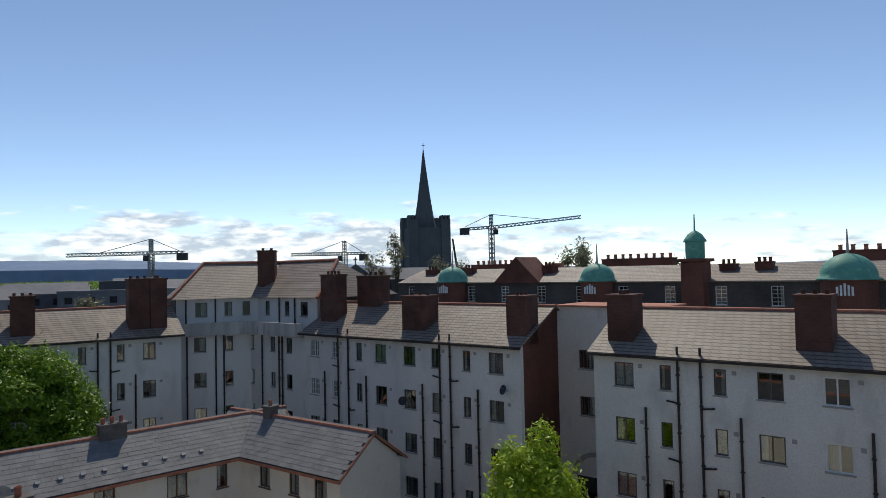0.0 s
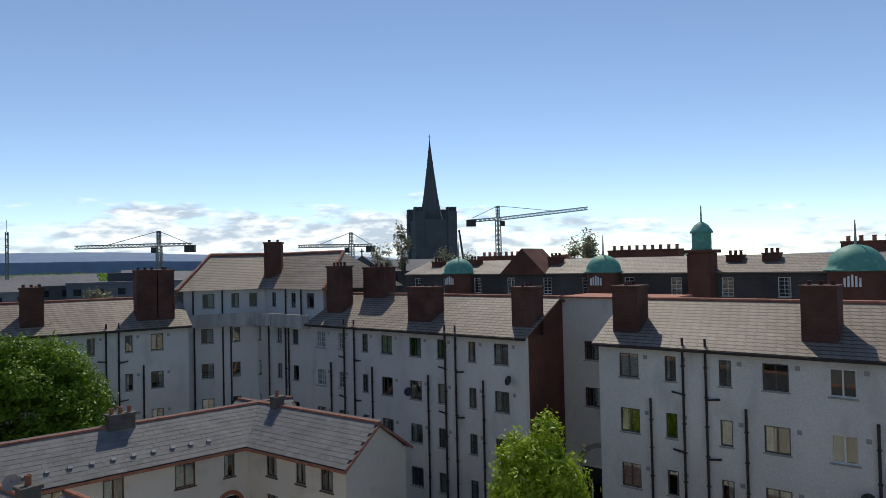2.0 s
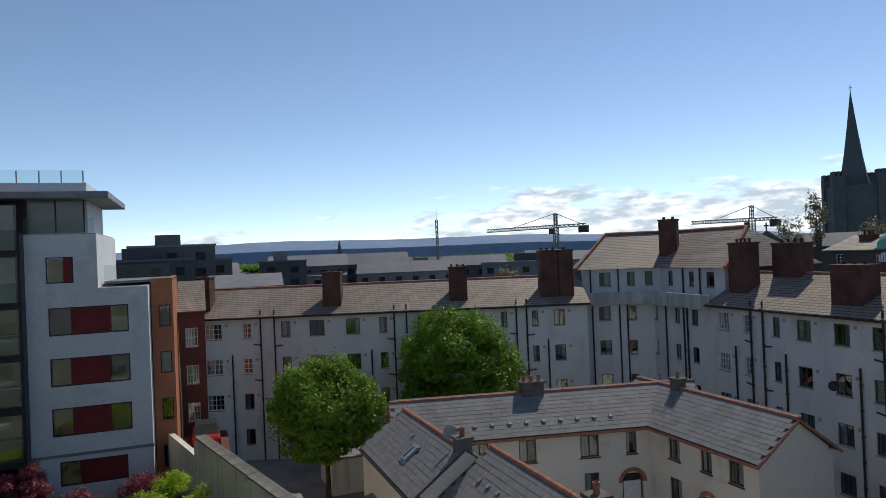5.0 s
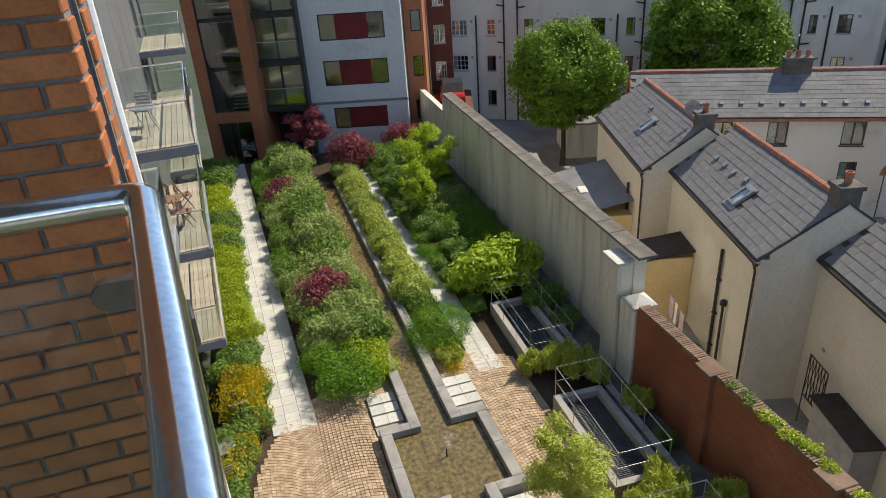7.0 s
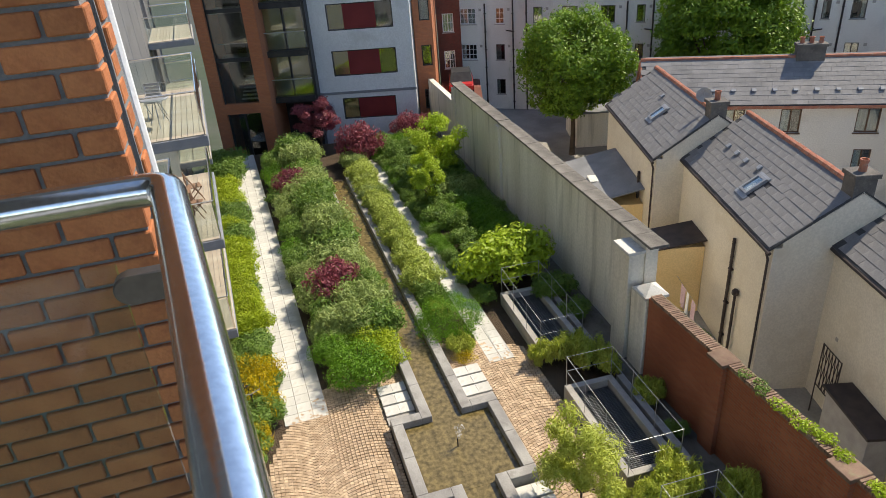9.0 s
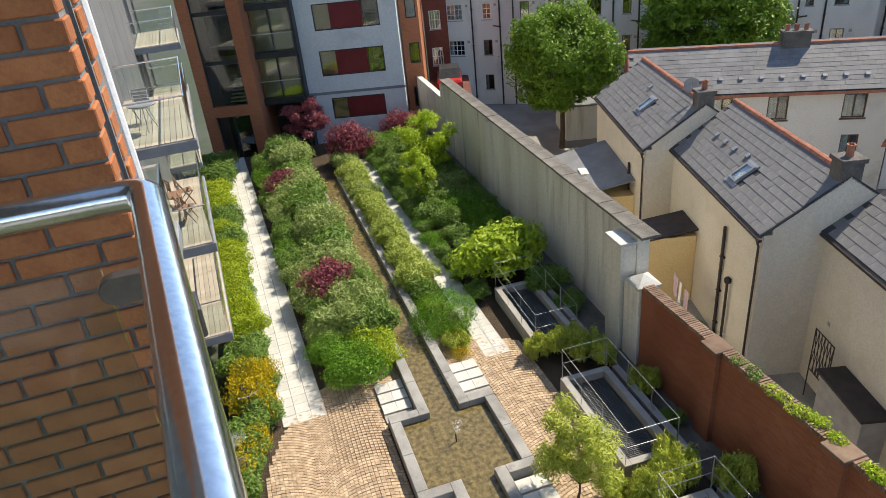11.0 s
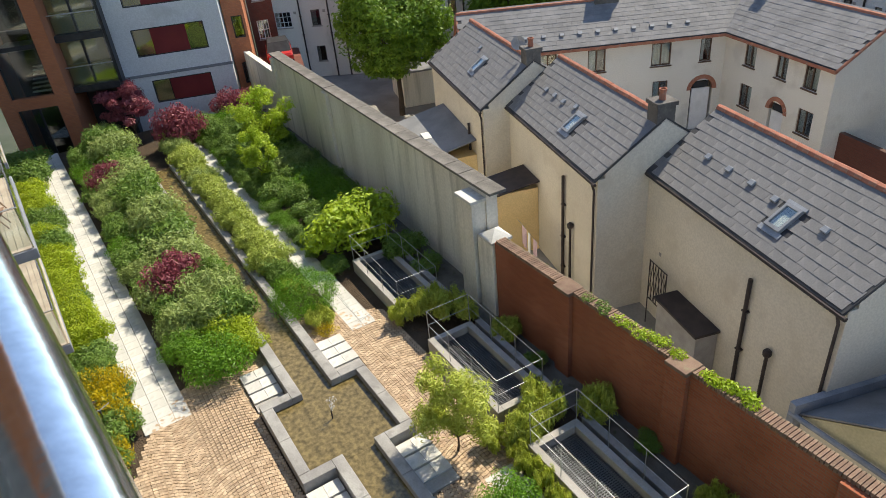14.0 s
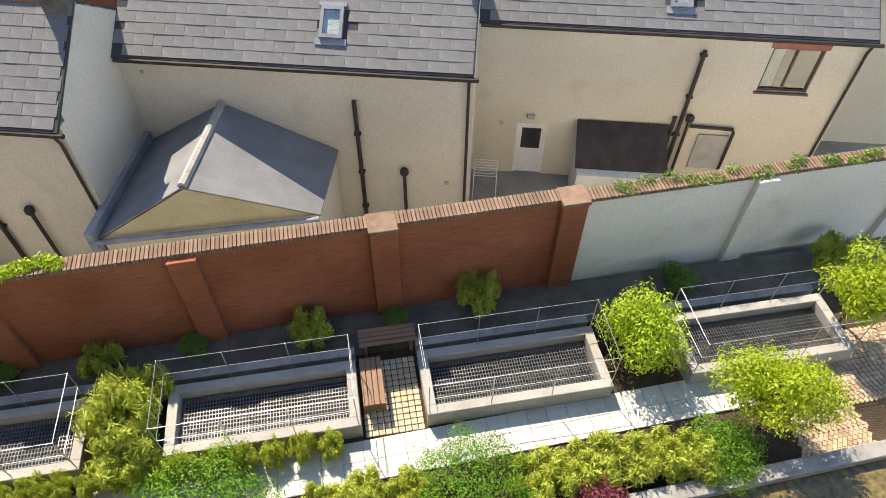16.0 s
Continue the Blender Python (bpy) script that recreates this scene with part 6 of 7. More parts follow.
part("line", tube(bmesh.new(), [(-0.5, 0, 1.9), (2.0, 0, 1.9)], 0.006, 5), M_galv, wash)
dish = thing("satellite_dish", "small grey satellite dish on the chimney", "satellite dish", COT @ pose(-27.2, 10.3, RIDGE + 0.5, 60, 0, 60))
part("dish", lathe(bmesh.new(), [(0.02, 0), (0.18, 0.03), (0.3, 0.09), (0.3, 0.1), (0.17, 0.045), (0.01, 0.02)], (0, 0), 18), M_sill, dish)
part("arm", tube(bmesh.new(), [(0, 0, 0), (0, 0.1, 0.35)], 0.012, 6), M_galv, dish)
for x, z, rot in ((-4.0, 3.2, 20), (-20.9, 6.3, -20), (-28.5, 4.9, 30)):
    dish = thing("satellite_dish", "small satellite dish fixed to the flats", "satellite dish", FLAT @ pose(x, 31.1, z, 70, 0, rot))
    part("dish", lathe(bmesh.new(), [(0.02, 0), (0.18, 0.03), (0.28, 0.08), (0.28, 0.09), (0.17, 0.045), (0.01, 0.02)], (0, 0), 16), M_darkmetal, dish)
    part("arm", tube(bmesh.new(), [(0, 0, -0.3), (0, 0.1, 0.3)], 0.012, 6), M_galv, dish)

# plain walls of the lane and yards
lane = structure("wall_lane", boxes((-24.0, 16.0, 24.2, 24.45, YARD, 0.0)), M_mansion, COT, "dark red brick lane wall behind the cottages", "wall")
fw = structure("wall_far_yard", boxes((-52.0, -36.5, 13.0, 13.25, YARD, 0.3), (-44.5, -44.25, 13.25, 22.0, YARD, 0.2)), M_white_wall, COT, "pale yard wall below the trees", "wall")
for yx, yy, wide, deep, high in ((-51.0, 9.0, 3.0, 2.2, 0.4), (-56.0, 10.5, 3.4, 2.4, 0.7)):
    store = thing("yard_store", "low rendered store with a pale flat roof below the flats", "shed", COT, "yard stores")
    part("wall", boxes((yx, yx + wide, yy, yy + deep, YARD, high)), M_white_wall, store)
    part("roof", boxes((yx - 0.15, yx + wide + 0.15, yy - 0.15, yy + deep + 0.15, high + 0.002, high + 0.12), bevel=0.015), M_felt, store)
    part("door", boxes((yx + 0.5, yx + 1.35, yy - 0.05, yy - 0.002, YARD, -0.25), bevel=0.008), M_frame_brown, store, "brown plank door")
sh = thing("yard_shed", "pale flat-roofed shed behind the tall wall", "shed", COT)
part("wall", boxes((-47.0, -43.0, 8.2, 10.4, YARD, 0.1)), M_white_wall, sh)
part("roof", boxes((-47.2, -42.8, 8.0, 10.6, 0.102, 0.22), bevel=0.02), M_felt, sh)


# ---- planting ----
def leaf_cloud(rng, lobes, count, size, aspect=1.6, shell=0.75, droop=0.0):
    """Folded leaves scattered over a set of lobes (x, y, z, rx, ry, rz), most near the outside."""
    w = np.array([l[3] * l[4] + l[4] * l[5] + l[3] * l[5] for l in lobes])
    pick = rng.choice(len(lobes), count, p=w / w.sum())
    L = np.array(lobes)[pick]
    d = rng.normal(size=(count, 3))
    d /= np.linalg.norm(d, axis=1)[:, None]
    low = d[:, 2] < -0.35
    d[low, 2] *= 0.4
    rad = shell + (1.08 - shell) * rng.random(count) ** 0.7
    rad *= 1 + 0.2 * np.sin(d[:, 0] * 7 + pick) * np.sin(d[:, 1] * 6 + 1.3 * pick)
    stray = rng.random(count) < 0.07
    rad[stray] *= rng.uniform(1.05, 1.3, stray.sum())
    p = L[:, :3] + d * L[:, 3:] * rad[:, None]
    n = d * 0.8 + rng.normal(size=(count, 3)) * 0.55 + np.array([0, 0, 0.35])
    n /= np.linalg.norm(n, axis=1)[:, None]
    t = np.cross(n, rng.normal(size=(count, 3)))
    t /= np.linalg.norm(t, axis=1)[:, None]
    t[:, 2] -= droop
    b = np.cross(n, t)
    s = size * rng.uniform(0.6, 1.3, count)[:, None]
    tip, side = t * s * aspect, b * s * 0.55
    v = np.stack([p - tip, p + side + n * s * 0.18, p + tip, p - side + n * s * 0.18], 1).reshape(-1, 3)
    return v, np.arange(count * 4).reshape(-1, 4)


def leaf_mesh(name, v, f, material):
    me = bpy.data.meshes.new(name)
    me.vertices.add(len(v))
    me.vertices.foreach_set("co", v.astype(np.float32).ravel())
    me.loops.add(f.size)
    me.loops.foreach_set("vertex_index", f.astype(np.int32).ravel())
    me.polygons.add(len(f))
    me.polygons.foreach_set("loop_start", np.arange(0, f.size, 4, dtype=np.int32))
    me.update(calc_edges=True)
    me.materials.append(material)
    return me


def lobes_round(rng, n, rx, ry, rz_, spread=0.72):
    """Clumps of differing size round a low dome."""
    out = []
    for k in range(n):
        a, r = k * 2.4 + rng.random(), spread * math.sqrt((k + 0.5) / n)
        q = 0.3 + 0.18 * rng.random()
        out.append((r * rx * math.cos(a), r * ry * math.sin(a), rz_ * (1.25 - 0.75 * r * r + 0.25 * rng.random()) * 0.85, rx * q, ry * q, rz_ * (0.45 + 0.25 * rng.random())))
    out.append((0, 0, rz_ * 0.55, rx * 0.7, ry * 0.7, rz_ * 0.5))
    return out


PLANT_MESHES = {}


def plant_mesh(kind, variant):
    key = (kind, variant)
    if key in PLANT_MESHES:
        return PLANT_MESHES[key]
    rng = np.random.default_rng(17 * variant + sum(map(ord, kind)))
    spec = {"bush": (M_leaf_bush, 13, 0.9, 0.75, 0.6, 4800, 0.042, 1.5, 0.0),
            "grey": (M_leaf_grey, 15, 0.95, 0.8, 0.62, 6800, 0.032, 1.9, 0.0),
            "pale": (M_leaf_pale, 14, 0.95, 0.8, 0.6, 4800, 0.038, 2.0, 0.1),
            "box": (M_leaf_box, 9, 0.85, 0.8, 0.5, 6500, 0.03, 1.3, 0.0),
            "cloud": (M_leaf_dark, 13, 0.95, 0.9, 0.55, 8000, 0.026, 1.3, 0.0),
            "dark": (M_leaf_dark, 5, 0.85, 0.85, 0.5, 13000, 0.018, 1.3, 0.0),
            "bamboo": (M_leaf_bamboo, 18, 0.95, 0.85, 0.62, 4600, 0.03, 3.4, 0.5),
            "maple": (M_leaf_purple, 10, 0.95, 0.85, 0.6, 4200, 0.042, 1.3, 0.15),
            "lime": (M_leaf_lime, 12, 0.9, 0.85, 0.7, 5200, 0.042, 1.6, 0.1),
            "fresh": (M_leaf_lime, 14, 0.9, 0.85, 0.75, 7000, 0.028, 1.5, 0.1),
            "white": (M_frame_white, 9, 0.85, 0.7, 0.5, 160, 0.03, 1.1, 0.0),
            "yellow": (M_leaf_yellow, 9, 0.9, 0.8, 0.5, 1500, 0.033, 1.2, 0.0)}[kind]
    mat, n, rx, ry, rz_, count, size, aspect, droop = spec
    lobes = lobes_round(rng, n, rx, ry, rz_)
    if kind == "bamboo":
        lobes = [(l[0] * 1.1, l[1] * 1.1, l[2] * rng.uniform(0.7, 1.25), l[3] * 0.62, l[4] * 0.62, l[5] * 1.15) for l in lobes[:-1]]
    if kind == "dark":
        lobes = [(0, 0, 0.42, 0.9, 0.9, 0.5)]
    v, f = leaf_cloud(rng, lobes, count, size, aspect, 0.25 if kind == "bamboo" else 0.68, droop)
    PLANT_MESHES[key] = leaf_mesh("foliage", v, f, mat)
    bm = bmesh.new()
    for k in range(7):
        a, l = k * 0.9, lobes[k % len(lobes)]
        tube(bm, [(0.05 * math.cos(a), 0.05 * math.sin(a), -0.05), (l[0] * 0.5, l[1] * 0.5, l[2] * 0.6), (l[0], l[1], l[2] + l[5] * 0.6)], [0.022, 0.014, 0.006], 5)
    me = bpy.data.meshes.new("stem")
    bm.to_mesh(me)
    bm.free()
    me.materials.append(M_bark)
    PLANT_MESHES[key, "stem"] = me
    return PLANT_MESHES[key]


NAMES = {"bush": ("shrub", "leafy green garden shrub in the planting bed"), "grey": ("shrub", "soft grey-green shrub in the planting bed"), "box": ("hedge_shrub", "yellow-green clipped hedge shrub"),
         "dark": ("clipped_shrub", "dense dark green rounded shrub"), "bamboo": ("bamboo", "yellow-green bamboo clump with long leaves"), "maple": ("purple_maple", "dark purple-leaved maple shrub"),
         "lime": ("shrub", "bright lime-green leafy shrub"), "yellow": ("flowering_shrub", "low shrub covered in yellow flowers"), "pale": ("hedge_shrub", "loose pale yellow-green hedge shrub along the rill"), "cloud": ("clipped_shrub", "cushion-shaped dark green shrub"),
         "fresh": ("shrub", "fresh lime-green shrub with small leaves"), "white": ("flowering_shrub", "low shrub with scattered white blossom")}
prng = random.Random(11)


def plant(kind, a, b, sx=1.0, sy=None, sz=None, m=G_FRAME, z=-0.02):
    k = 1.06 if kind in ("bush", "grey") else 1.1
    sx, sy, sz = sx * k * prng.uniform(0.92, 1.1), (sy or sx) * k, (sz or sx) * k * prng.uniform(0.85, 1.1)
    name, label = NAMES[kind]
    variant = prng.randrange(3)
    me = plant_mesh(kind, variant)
    p = thing(name, label, "bamboo" if kind == "bamboo" else "shrub", m @ pose(a, b, z, 0, 0, prng.uniform(0, 360)) @ Matrix.Diagonal((sx, sy or sx, sz or sx, 1)), "garden " + kind + " plants")
    f = link_mesh("foliage", me, p)
    link_mesh("stem", PLANT_MESHES[(kind, variant), "stem"], p)
    return p


# hedges and flowers between the building and its path
for a, b, s in ((-35.0, -1.6, 1.1), (-33.8, -1.55, 1.15), (-32.9, -1.5, 1.0), (-29.4, -1.5, 1.0), (-27.4, -1.5, 1.05), (-26.3, -1.45, 1.1), (-25.2, -1.45, 1.1), (-24.2, -1.5, 1.0), (-22.6, -1.3, 1.05), (-21.6, -1.25, 1.1), (-20.8, -1.3, 0.9)):
    plant("box", a, b, s, s * 0.78, s * 1.15)
for a, b, s in ((-31.5, -1.3, 0.95), (-30.5, -1.3, 0.9), (-28.5, -1.3, 0.95), (-23.4, -1.2, 0.75), (-19.9, -1.2, 0.85), (-19.0, -1.4, 0.9), (-37.0, -1.4, 1.2), (-39.5, -1.5, 1.3), (-16.2, -1.2, 0.8), (-15.4, -1.8, 0.8), (-13.6, -2.0, 0.8)):
    plant("bush", a, b, s)
for a, b, s in ((-31.2, -0.95, 0.8), (-30.4, -0.95, 0.7), (-35.9, 1.5, 0.8)):
    plant("white", a, b, s, s, s * 1.3)
for a, b, s in ((-18.3, -1.2, 1.0), (-18.0, -0.8, 0.8), (-17.1, -1.25, 1.0), (-16.6, -0.9, 0.7), (-15.2, -1.3, 0.75), (-14.5, -1.7, 0.9), (-13.8, -1.9, 0.7)):
    plant("bush", a, b - 0.1, s * 0.75)
    plant("yellow", a + 0.05, b - 0.1, s * 0.9, s * 0.8, s * 1.3)
# main bed between the path and the rill
a = -39.0
while a < -23.2:
    plant(prng.choice(("grey", "grey", "bush")), a, 2.5 + prng.uniform(-0.2, 0.2), 1.3 + prng.uniform(-0.1, 0.12), None, 1.5 + prng.uniform(-0.15, 0.2))
    plant(prng.choice(("bush", "bush", "grey", "cloud")), a + 0.5, 1.12 + prng.uniform(-0.12, 0.12), 0.9 + prng.uniform(-0.12, 0.1), None, 0.95)
    a += 1.22
for kind, a, b, s in (("grey", -22.9, 2.9, 1.0), ("bush", -22.6, 1.3, 0.85), ("grey", -21.6, 1.2, 0.85), ("bush", -20.4, 1.35, 0.85), ("grey", -20.5, 2.75, 1.15), ("bush", -21.3, 2.9, 1.05), ("grey", -19.4, 2.0, 1.1), ("bush", -19.0, 2.9, 1.0), ("grey", -19.2, 1.25, 0.8), ("cloud", -17.2, 1.75, 1.15), ("cloud", -18.3, 1.3, 0.8), ("box", -17.5, 2.75, 0.85), ("box", -18.2, 2.6, 0.9)):
    plant(kind, a, b, s, s, s * 1.15)
for a, b, s in ((-21.9, 2.0, 1.15), (-32.9, 1.6, 0.9), (-36.8, 6.0, 1.35), (-39.0, 9.8, 1.2)):
    plant("maple", a, b, s, s, s * 1.5)
# loose hedge along the rill
a = -37.0
while a < -20.2:
    plant(prng.choice(("pale", "pale", "pale", "grey")) if a < -21 else "bush", a, 5.1 - 0.0175 * (a + 18), 0.82 + prng.uniform(-0.08, 0.1), 0.7, 0.95)
    a += 0.92
plant("dark", -18.45, 5.2, 1.15, 1.05, 1.3)
plant("yellow", -16.75, 5.15, 0.45)
plant("bamboo", -17.3, 5.2, 0.55)
plant("bamboo", -19.5, 5.2, 0.5)
# bed under the tall wall
a = -38.5
while a < -21.5:
    plant("bush", a, 7.75 + prng.uniform(-0.2, 0.25), 0.8 + prng.uniform(-0.12, 0.2), None, 0.95)
    plant(prng.choice(("bush", "grey", "cloud")), a + 0.6, 9.1 + prng.uniform(-0.3, 0.3), 0.95 + prng.uniform(-0.1, 0.2), None, 1.15)
    if a < -25:
        plant("bush", a + 0.2, 10.0, 0.8)
    a += 1.45
a = -37.5
while a < -21.0:
    plant("cloud" if prng.random() < 0.4 else "bush", a, 6.95 - 0.0175 * (a + 30), 0.5 + prng.uniform(-0.06, 0.1), None, 0.55)
    a += 0.85
plant("lime", -20.9, 8.3, 1.75, 1.6, 1.7)
plant("bush", -19.0, 9.3, 0.9)
plant("bush", -17.6, 9.5, 0.7)
plant("bush", -19.9, 7.0, 0.6)
for a, b, s in ((-15.7, 7.4, 0.55), (-15.3, 8.2, 0.7), (-14.7, 8.7, 0.75), (-12.9, 9.3, 0.55), (-9.75, 8.0, 0.75), (-9.5, 7.2, 0.6), (-9.9, 6.5, 0.45), (-9.0, 9.2, 0.6)):
    plant("bamboo", a, b, s, s, s * 1.25)
for a, b, s in ((-4.85, 7.6, 0.85), (-4.5, 8.1, 0.7), (-4.7, 6.9, 0.7), (-5.4, 9.2, 0.5), (-1.1, 9.1, 0.55), (2.7, 9.1, 0.6), (11.3, 8.5, 0.6)):
    plant("bamboo", a, b, s, s, s * 1.25)
k = -9.2
while k < -0.4:
    plant("bamboo", k, 6.32 + 0.05 * -k * 0.9 - 0.02, 0.34, 0.3, 0.55)
    k += 0.55
for a, b, s in ((-3.4, 5.4, 1.25), (1.5, 4.85, 1.05)):
    plant("dark", a, b, s, s, s * 0.95)
for a, b, s in ((-0.5, 5.1, 0.6), (-1.3, 5.2, 0.5), (0.3, 5.0, 0.55), (2.7, 4.8, 0.6), (3.5, 4.8, 0.65), (4.3, 4.8, 0.7), (5.1, 4.7, 0.65), (-5.3, 5.3, 0.55), (-6.0, 5.4, 0.6), (-7.0, 5.5, 0.7), (5.8, 4.5, 0.6)):
    plant("bamboo", a, b, s, s, s * 1.1)
for a, b, s in ((-8.0, 5.6, 0.85), (-6.2, 5.0, 0.75), (6.4, 4.6, 0.8)):
    plant("cloud", a, b, s)
plant("maple", 3.8, 4.2, 0.5, 0.5, 0.6)
plant("maple", -6.9, 4.9, 0.55, 0.55, 0.65)
plant("fresh", 5.7, 7.1, 1.0, 1.0, 1.45)
for a, b, s in ((-3.6, 9.3, 0.4), (0.8, 9.1, 0.35), (-7.5, 9.4, 0.4), (7.5, 8.7, 0.5), (-11.5, 9.2, 0.4)):
    plant("bush", a, b, s)
for a, b, s in ((-9.6, 12.3, 0.5), (-1.7, 14.8, 0.6), (-20.9, 8.7, 0.4)):
    plant("bush", a, b, s, m=COT, z=YARD)


# creeper and weeds on top of the walls
def creeper(a0, a1, n, z, spread, mat, seed):
    rng = np.random.default_rng(seed)
    lobes = [(a0 + (a1 - a0) * (i + rng.random()) / n, 9.6 + rng.uniform(-0.12, 0.2), z, rng.uniform(0.12, 0.28), 0.16, rng.uniform(0.06, 0.14)) for i in range(n)]
    v, f = leaf_cloud(rng, lobes, n * 130, spread, 1.3, 0.6)
    t = thing("creeper", "bright green creeper spilling over the wall top", "creeper", B_FRAME)
    tagged(link_mesh("foliage", leaf_mesh("foliage", v, f, mat), t), kind="stuff")


creeper(-9.2, -7.3, 8, 2.86, 0.03, M_leaf_lime, 3)
creeper(-6.8, -5.6, 7, 2.86, 0.035, M_leaf_lime, 4)
creeper(-10.5, -9.6, 3, 2.86, 0.025, M_leaf_bush, 6)
creeper(5.3, 9.6, 10, 2.74, 0.028, M_leaf_bush, 5)
creeper(9.6, 15.0, 12, 2.76, 0.03, M_leaf_bush, 8)


def tree(name, label, x, y, z0, height, lobes, leaves, size, mat, trunk_h, trunk_r, seed, aspect=1.4, m=None, shell=0.72):
    t = thing(name, label, "tree", (m or Matrix()) @ Matrix.Translation((x, y, z0)))
    rng = np.random.default_rng(seed)
    bm = bmesh.new()
    tube(bm, [(0, 0, -0.05), (0.05, 0.02, trunk_h * 0.5), (0.0, 0.05, trunk_h), (0.1, 0.0, trunk_h * 1.5)], [trunk_r, trunk_r * 0.8, trunk_r * 0.7, trunk_r * 0.35], 10)
    part("trunk", bm, M_bark, t)
    for l in lobes[:9]:
        bm = tube(bmesh.new(), [(0.0, 0.03, trunk_h * 0.9), (l[0] * 0.45, l[1] * 0.45, (trunk_h + l[2]) / 2), (l[0] * 0.9, l[1] * 0.9, l[2])], [trunk_r * 0.45, trunk_r * 0.28, trunk_r * 0.1], 6)
        part("limb", bm, M_bark, t)
    v, f = leaf_cloud(rng, lobes, leaves, size, aspect, shell)
    link_mesh("crown", leaf_mesh("crown", v, f, mat), t)
    return t


def crown(seed, n, rx, ry, rz_, zc, near=0.35, far=0.75, small=0.32, large=0.48):
    rng = np.random.default_rng(seed)
    out = []
    for k in range(n):
        d = rng.normal(size=3)
        d /= np.linalg.norm(d)
        r = near + (far - near) * rng.random()
        q = small + (large - small) * rng.random()
        out.append((d[0] * rx * r, d[1] * ry * r, zc + d[2] * rz_ * r, rx * q, ry * q, rz_ * q))
    return out


tree("round_tree", "round-crowned green tree in the yard before the flats", -26.5, 33.2, YARD, 9.4, crown(3, 90, 3.75, 3.6, 3.8, 5.7, 0.62, 0.84, 0.15, 0.25) + [(0, 0, 5.6, 2.9, 2.8, 3.0)], 62000, 0.085, M_leaf_tree, 2.6, 0.2, 21)
tree("broad_tree", "broad dense dark green tree before the flats", -21.3, 41.4, YARD, 11.6, crown(4, 95, 4.7, 4.1, 4.9, 6.6, 0.62, 0.84, 0.15, 0.25) + [(0, 0, 6.2, 3.7, 3.2, 3.9)] + [(-1.6, -0.5, 8.9, 1.5, 1.5, 2.0), (1.5, 0.2, 9.0, 1.6, 1.5, 2.1)], 62000, 0.1, M_leaf_tree, 2.8, 0.3, 22)
tree("pointed_tree", "young bright green tree with a pointed crown", 6.2, 28.4, YARD, 8.7, [(0, 0, 5.2, 1.9, 1.9, 2.2), (0.5, 0.2, 7.2, 0.7, 0.7, 1.35), (-0.9, 0.1, 6.6, 0.7, 0.7, 1.2), (0.1, 0, 6.4, 1.1, 1.1, 1.1), (-1.0, -0.3, 5.0, 1.1, 1.1, 1.3), (1.1, 0.2, 5.2, 1.1, 1.1, 1.3), (0, 0, 3.9, 1.7, 1.7, 1.2)], 17000, 0.085, M_leaf_lime, 2.2, 0.12, 23)
tree("small_garden_tree", "light green airy small garden tree", -31.7, 8.9, 0.0, 3.4, crown(6, 34, 1.7, 1.6, 1.5, 2.3, 0.35, 0.9, 0.16, 0.3), 11000, 0.042, M_leaf_lime, 0.9, 0.06, 24, 1.8, G_FRAME, 0.45)
tree("small_garden_tree", "light green airy small garden tree", -28.2, 7.6, 0.0, 3.0, crown(7, 22, 1.1, 1.0, 1.2, 1.9, 0.35, 0.9, 0.16, 0.3), 6000, 0.04, M_leaf_lime, 0.8, 0.05, 25, 1.8, G_FRAME, 0.45)
tree("willowy_shrub", "airy pale green multi-stemmed shrub beside the pool", -10.3, 5.75, 0.0, 2.4, crown(8, 26, 1.15, 1.05, 1.35, 1.5, 0.3, 0.95, 0.16, 0.34), 10500, 0.026, M_leaf_bamboo, 0.5, 0.035, 26, 2.4, G_FRAME, 0.3)
tree("small_garden_tree", "fresh green small tree beside the light wells", 7.5, 5.0, 0.0, 2.3, crown(9, 18, 1.3, 1.15, 0.8, 1.6), 13000, 0.028, M_leaf_box, 0.8, 0.045, 27, 1.6, G_FRAME, 0.45)
tree("small_garden_tree", "fresh green small tree above a light well", 10.6, 6.9, 0.0, 2.4, crown(10, 14, 1.0, 1.0, 0.8, 1.6), 9500, 0.028, M_leaf_box, 0.8, 0.045, 28, 1.6, G_FRAME, 0.45)
tree("purple_tree", "purple-leaved small tree by the entrance", -39.2, 4.1, 0.0, 3.4, crown(11, 28, 1.5, 1.4, 1.3, 2.3, 0.35, 0.9, 0.16, 0.3), 9000, 0.05, M_leaf_purple, 0.9, 0.06, 29, 1.4, G_FRAME, 0.5)


# ---- beyond the flats ----
def toward(az, dist):
    """A place at az degrees left of +y."""
    return Vector((-math.sin(radians(az)) * dist, math.cos(radians(az)) * dist, 0))


# red brick mansion terrace with copper domes
man = thing("mansion_terrace", "long red and dark brick mansion terrace with slate roofs", "mansion block", FLAT)
MY, MX0, MX1, ME = 62.0, -57.0, 14.0, 11.45
mh = []
x = MX0 + 1.5
while x < MX1 - 2:
    for z in (9.4, 6.2, 3.0):
        mh.append((x, x + 1.0, z, z + 1.7))
    x += 4.6
part("wall", pierced(bmesh.new(), MX0, MX1, YARD, ME, MY, MY + 0.35, mh), M_darkbrick, man)
part("room_back", boxes((MX0, MX1, MY + 1.4, MY + 1.5, YARD, ME)), M_dark, man)
part("end_wall", boxes((MX0, MX0 + 0.3, MY + 0.35, MY + 9, YARD, ME), (MX1 - 0.3, MX1, MY + 0.35, MY + 9, YARD, ME)), M_mansion, man)
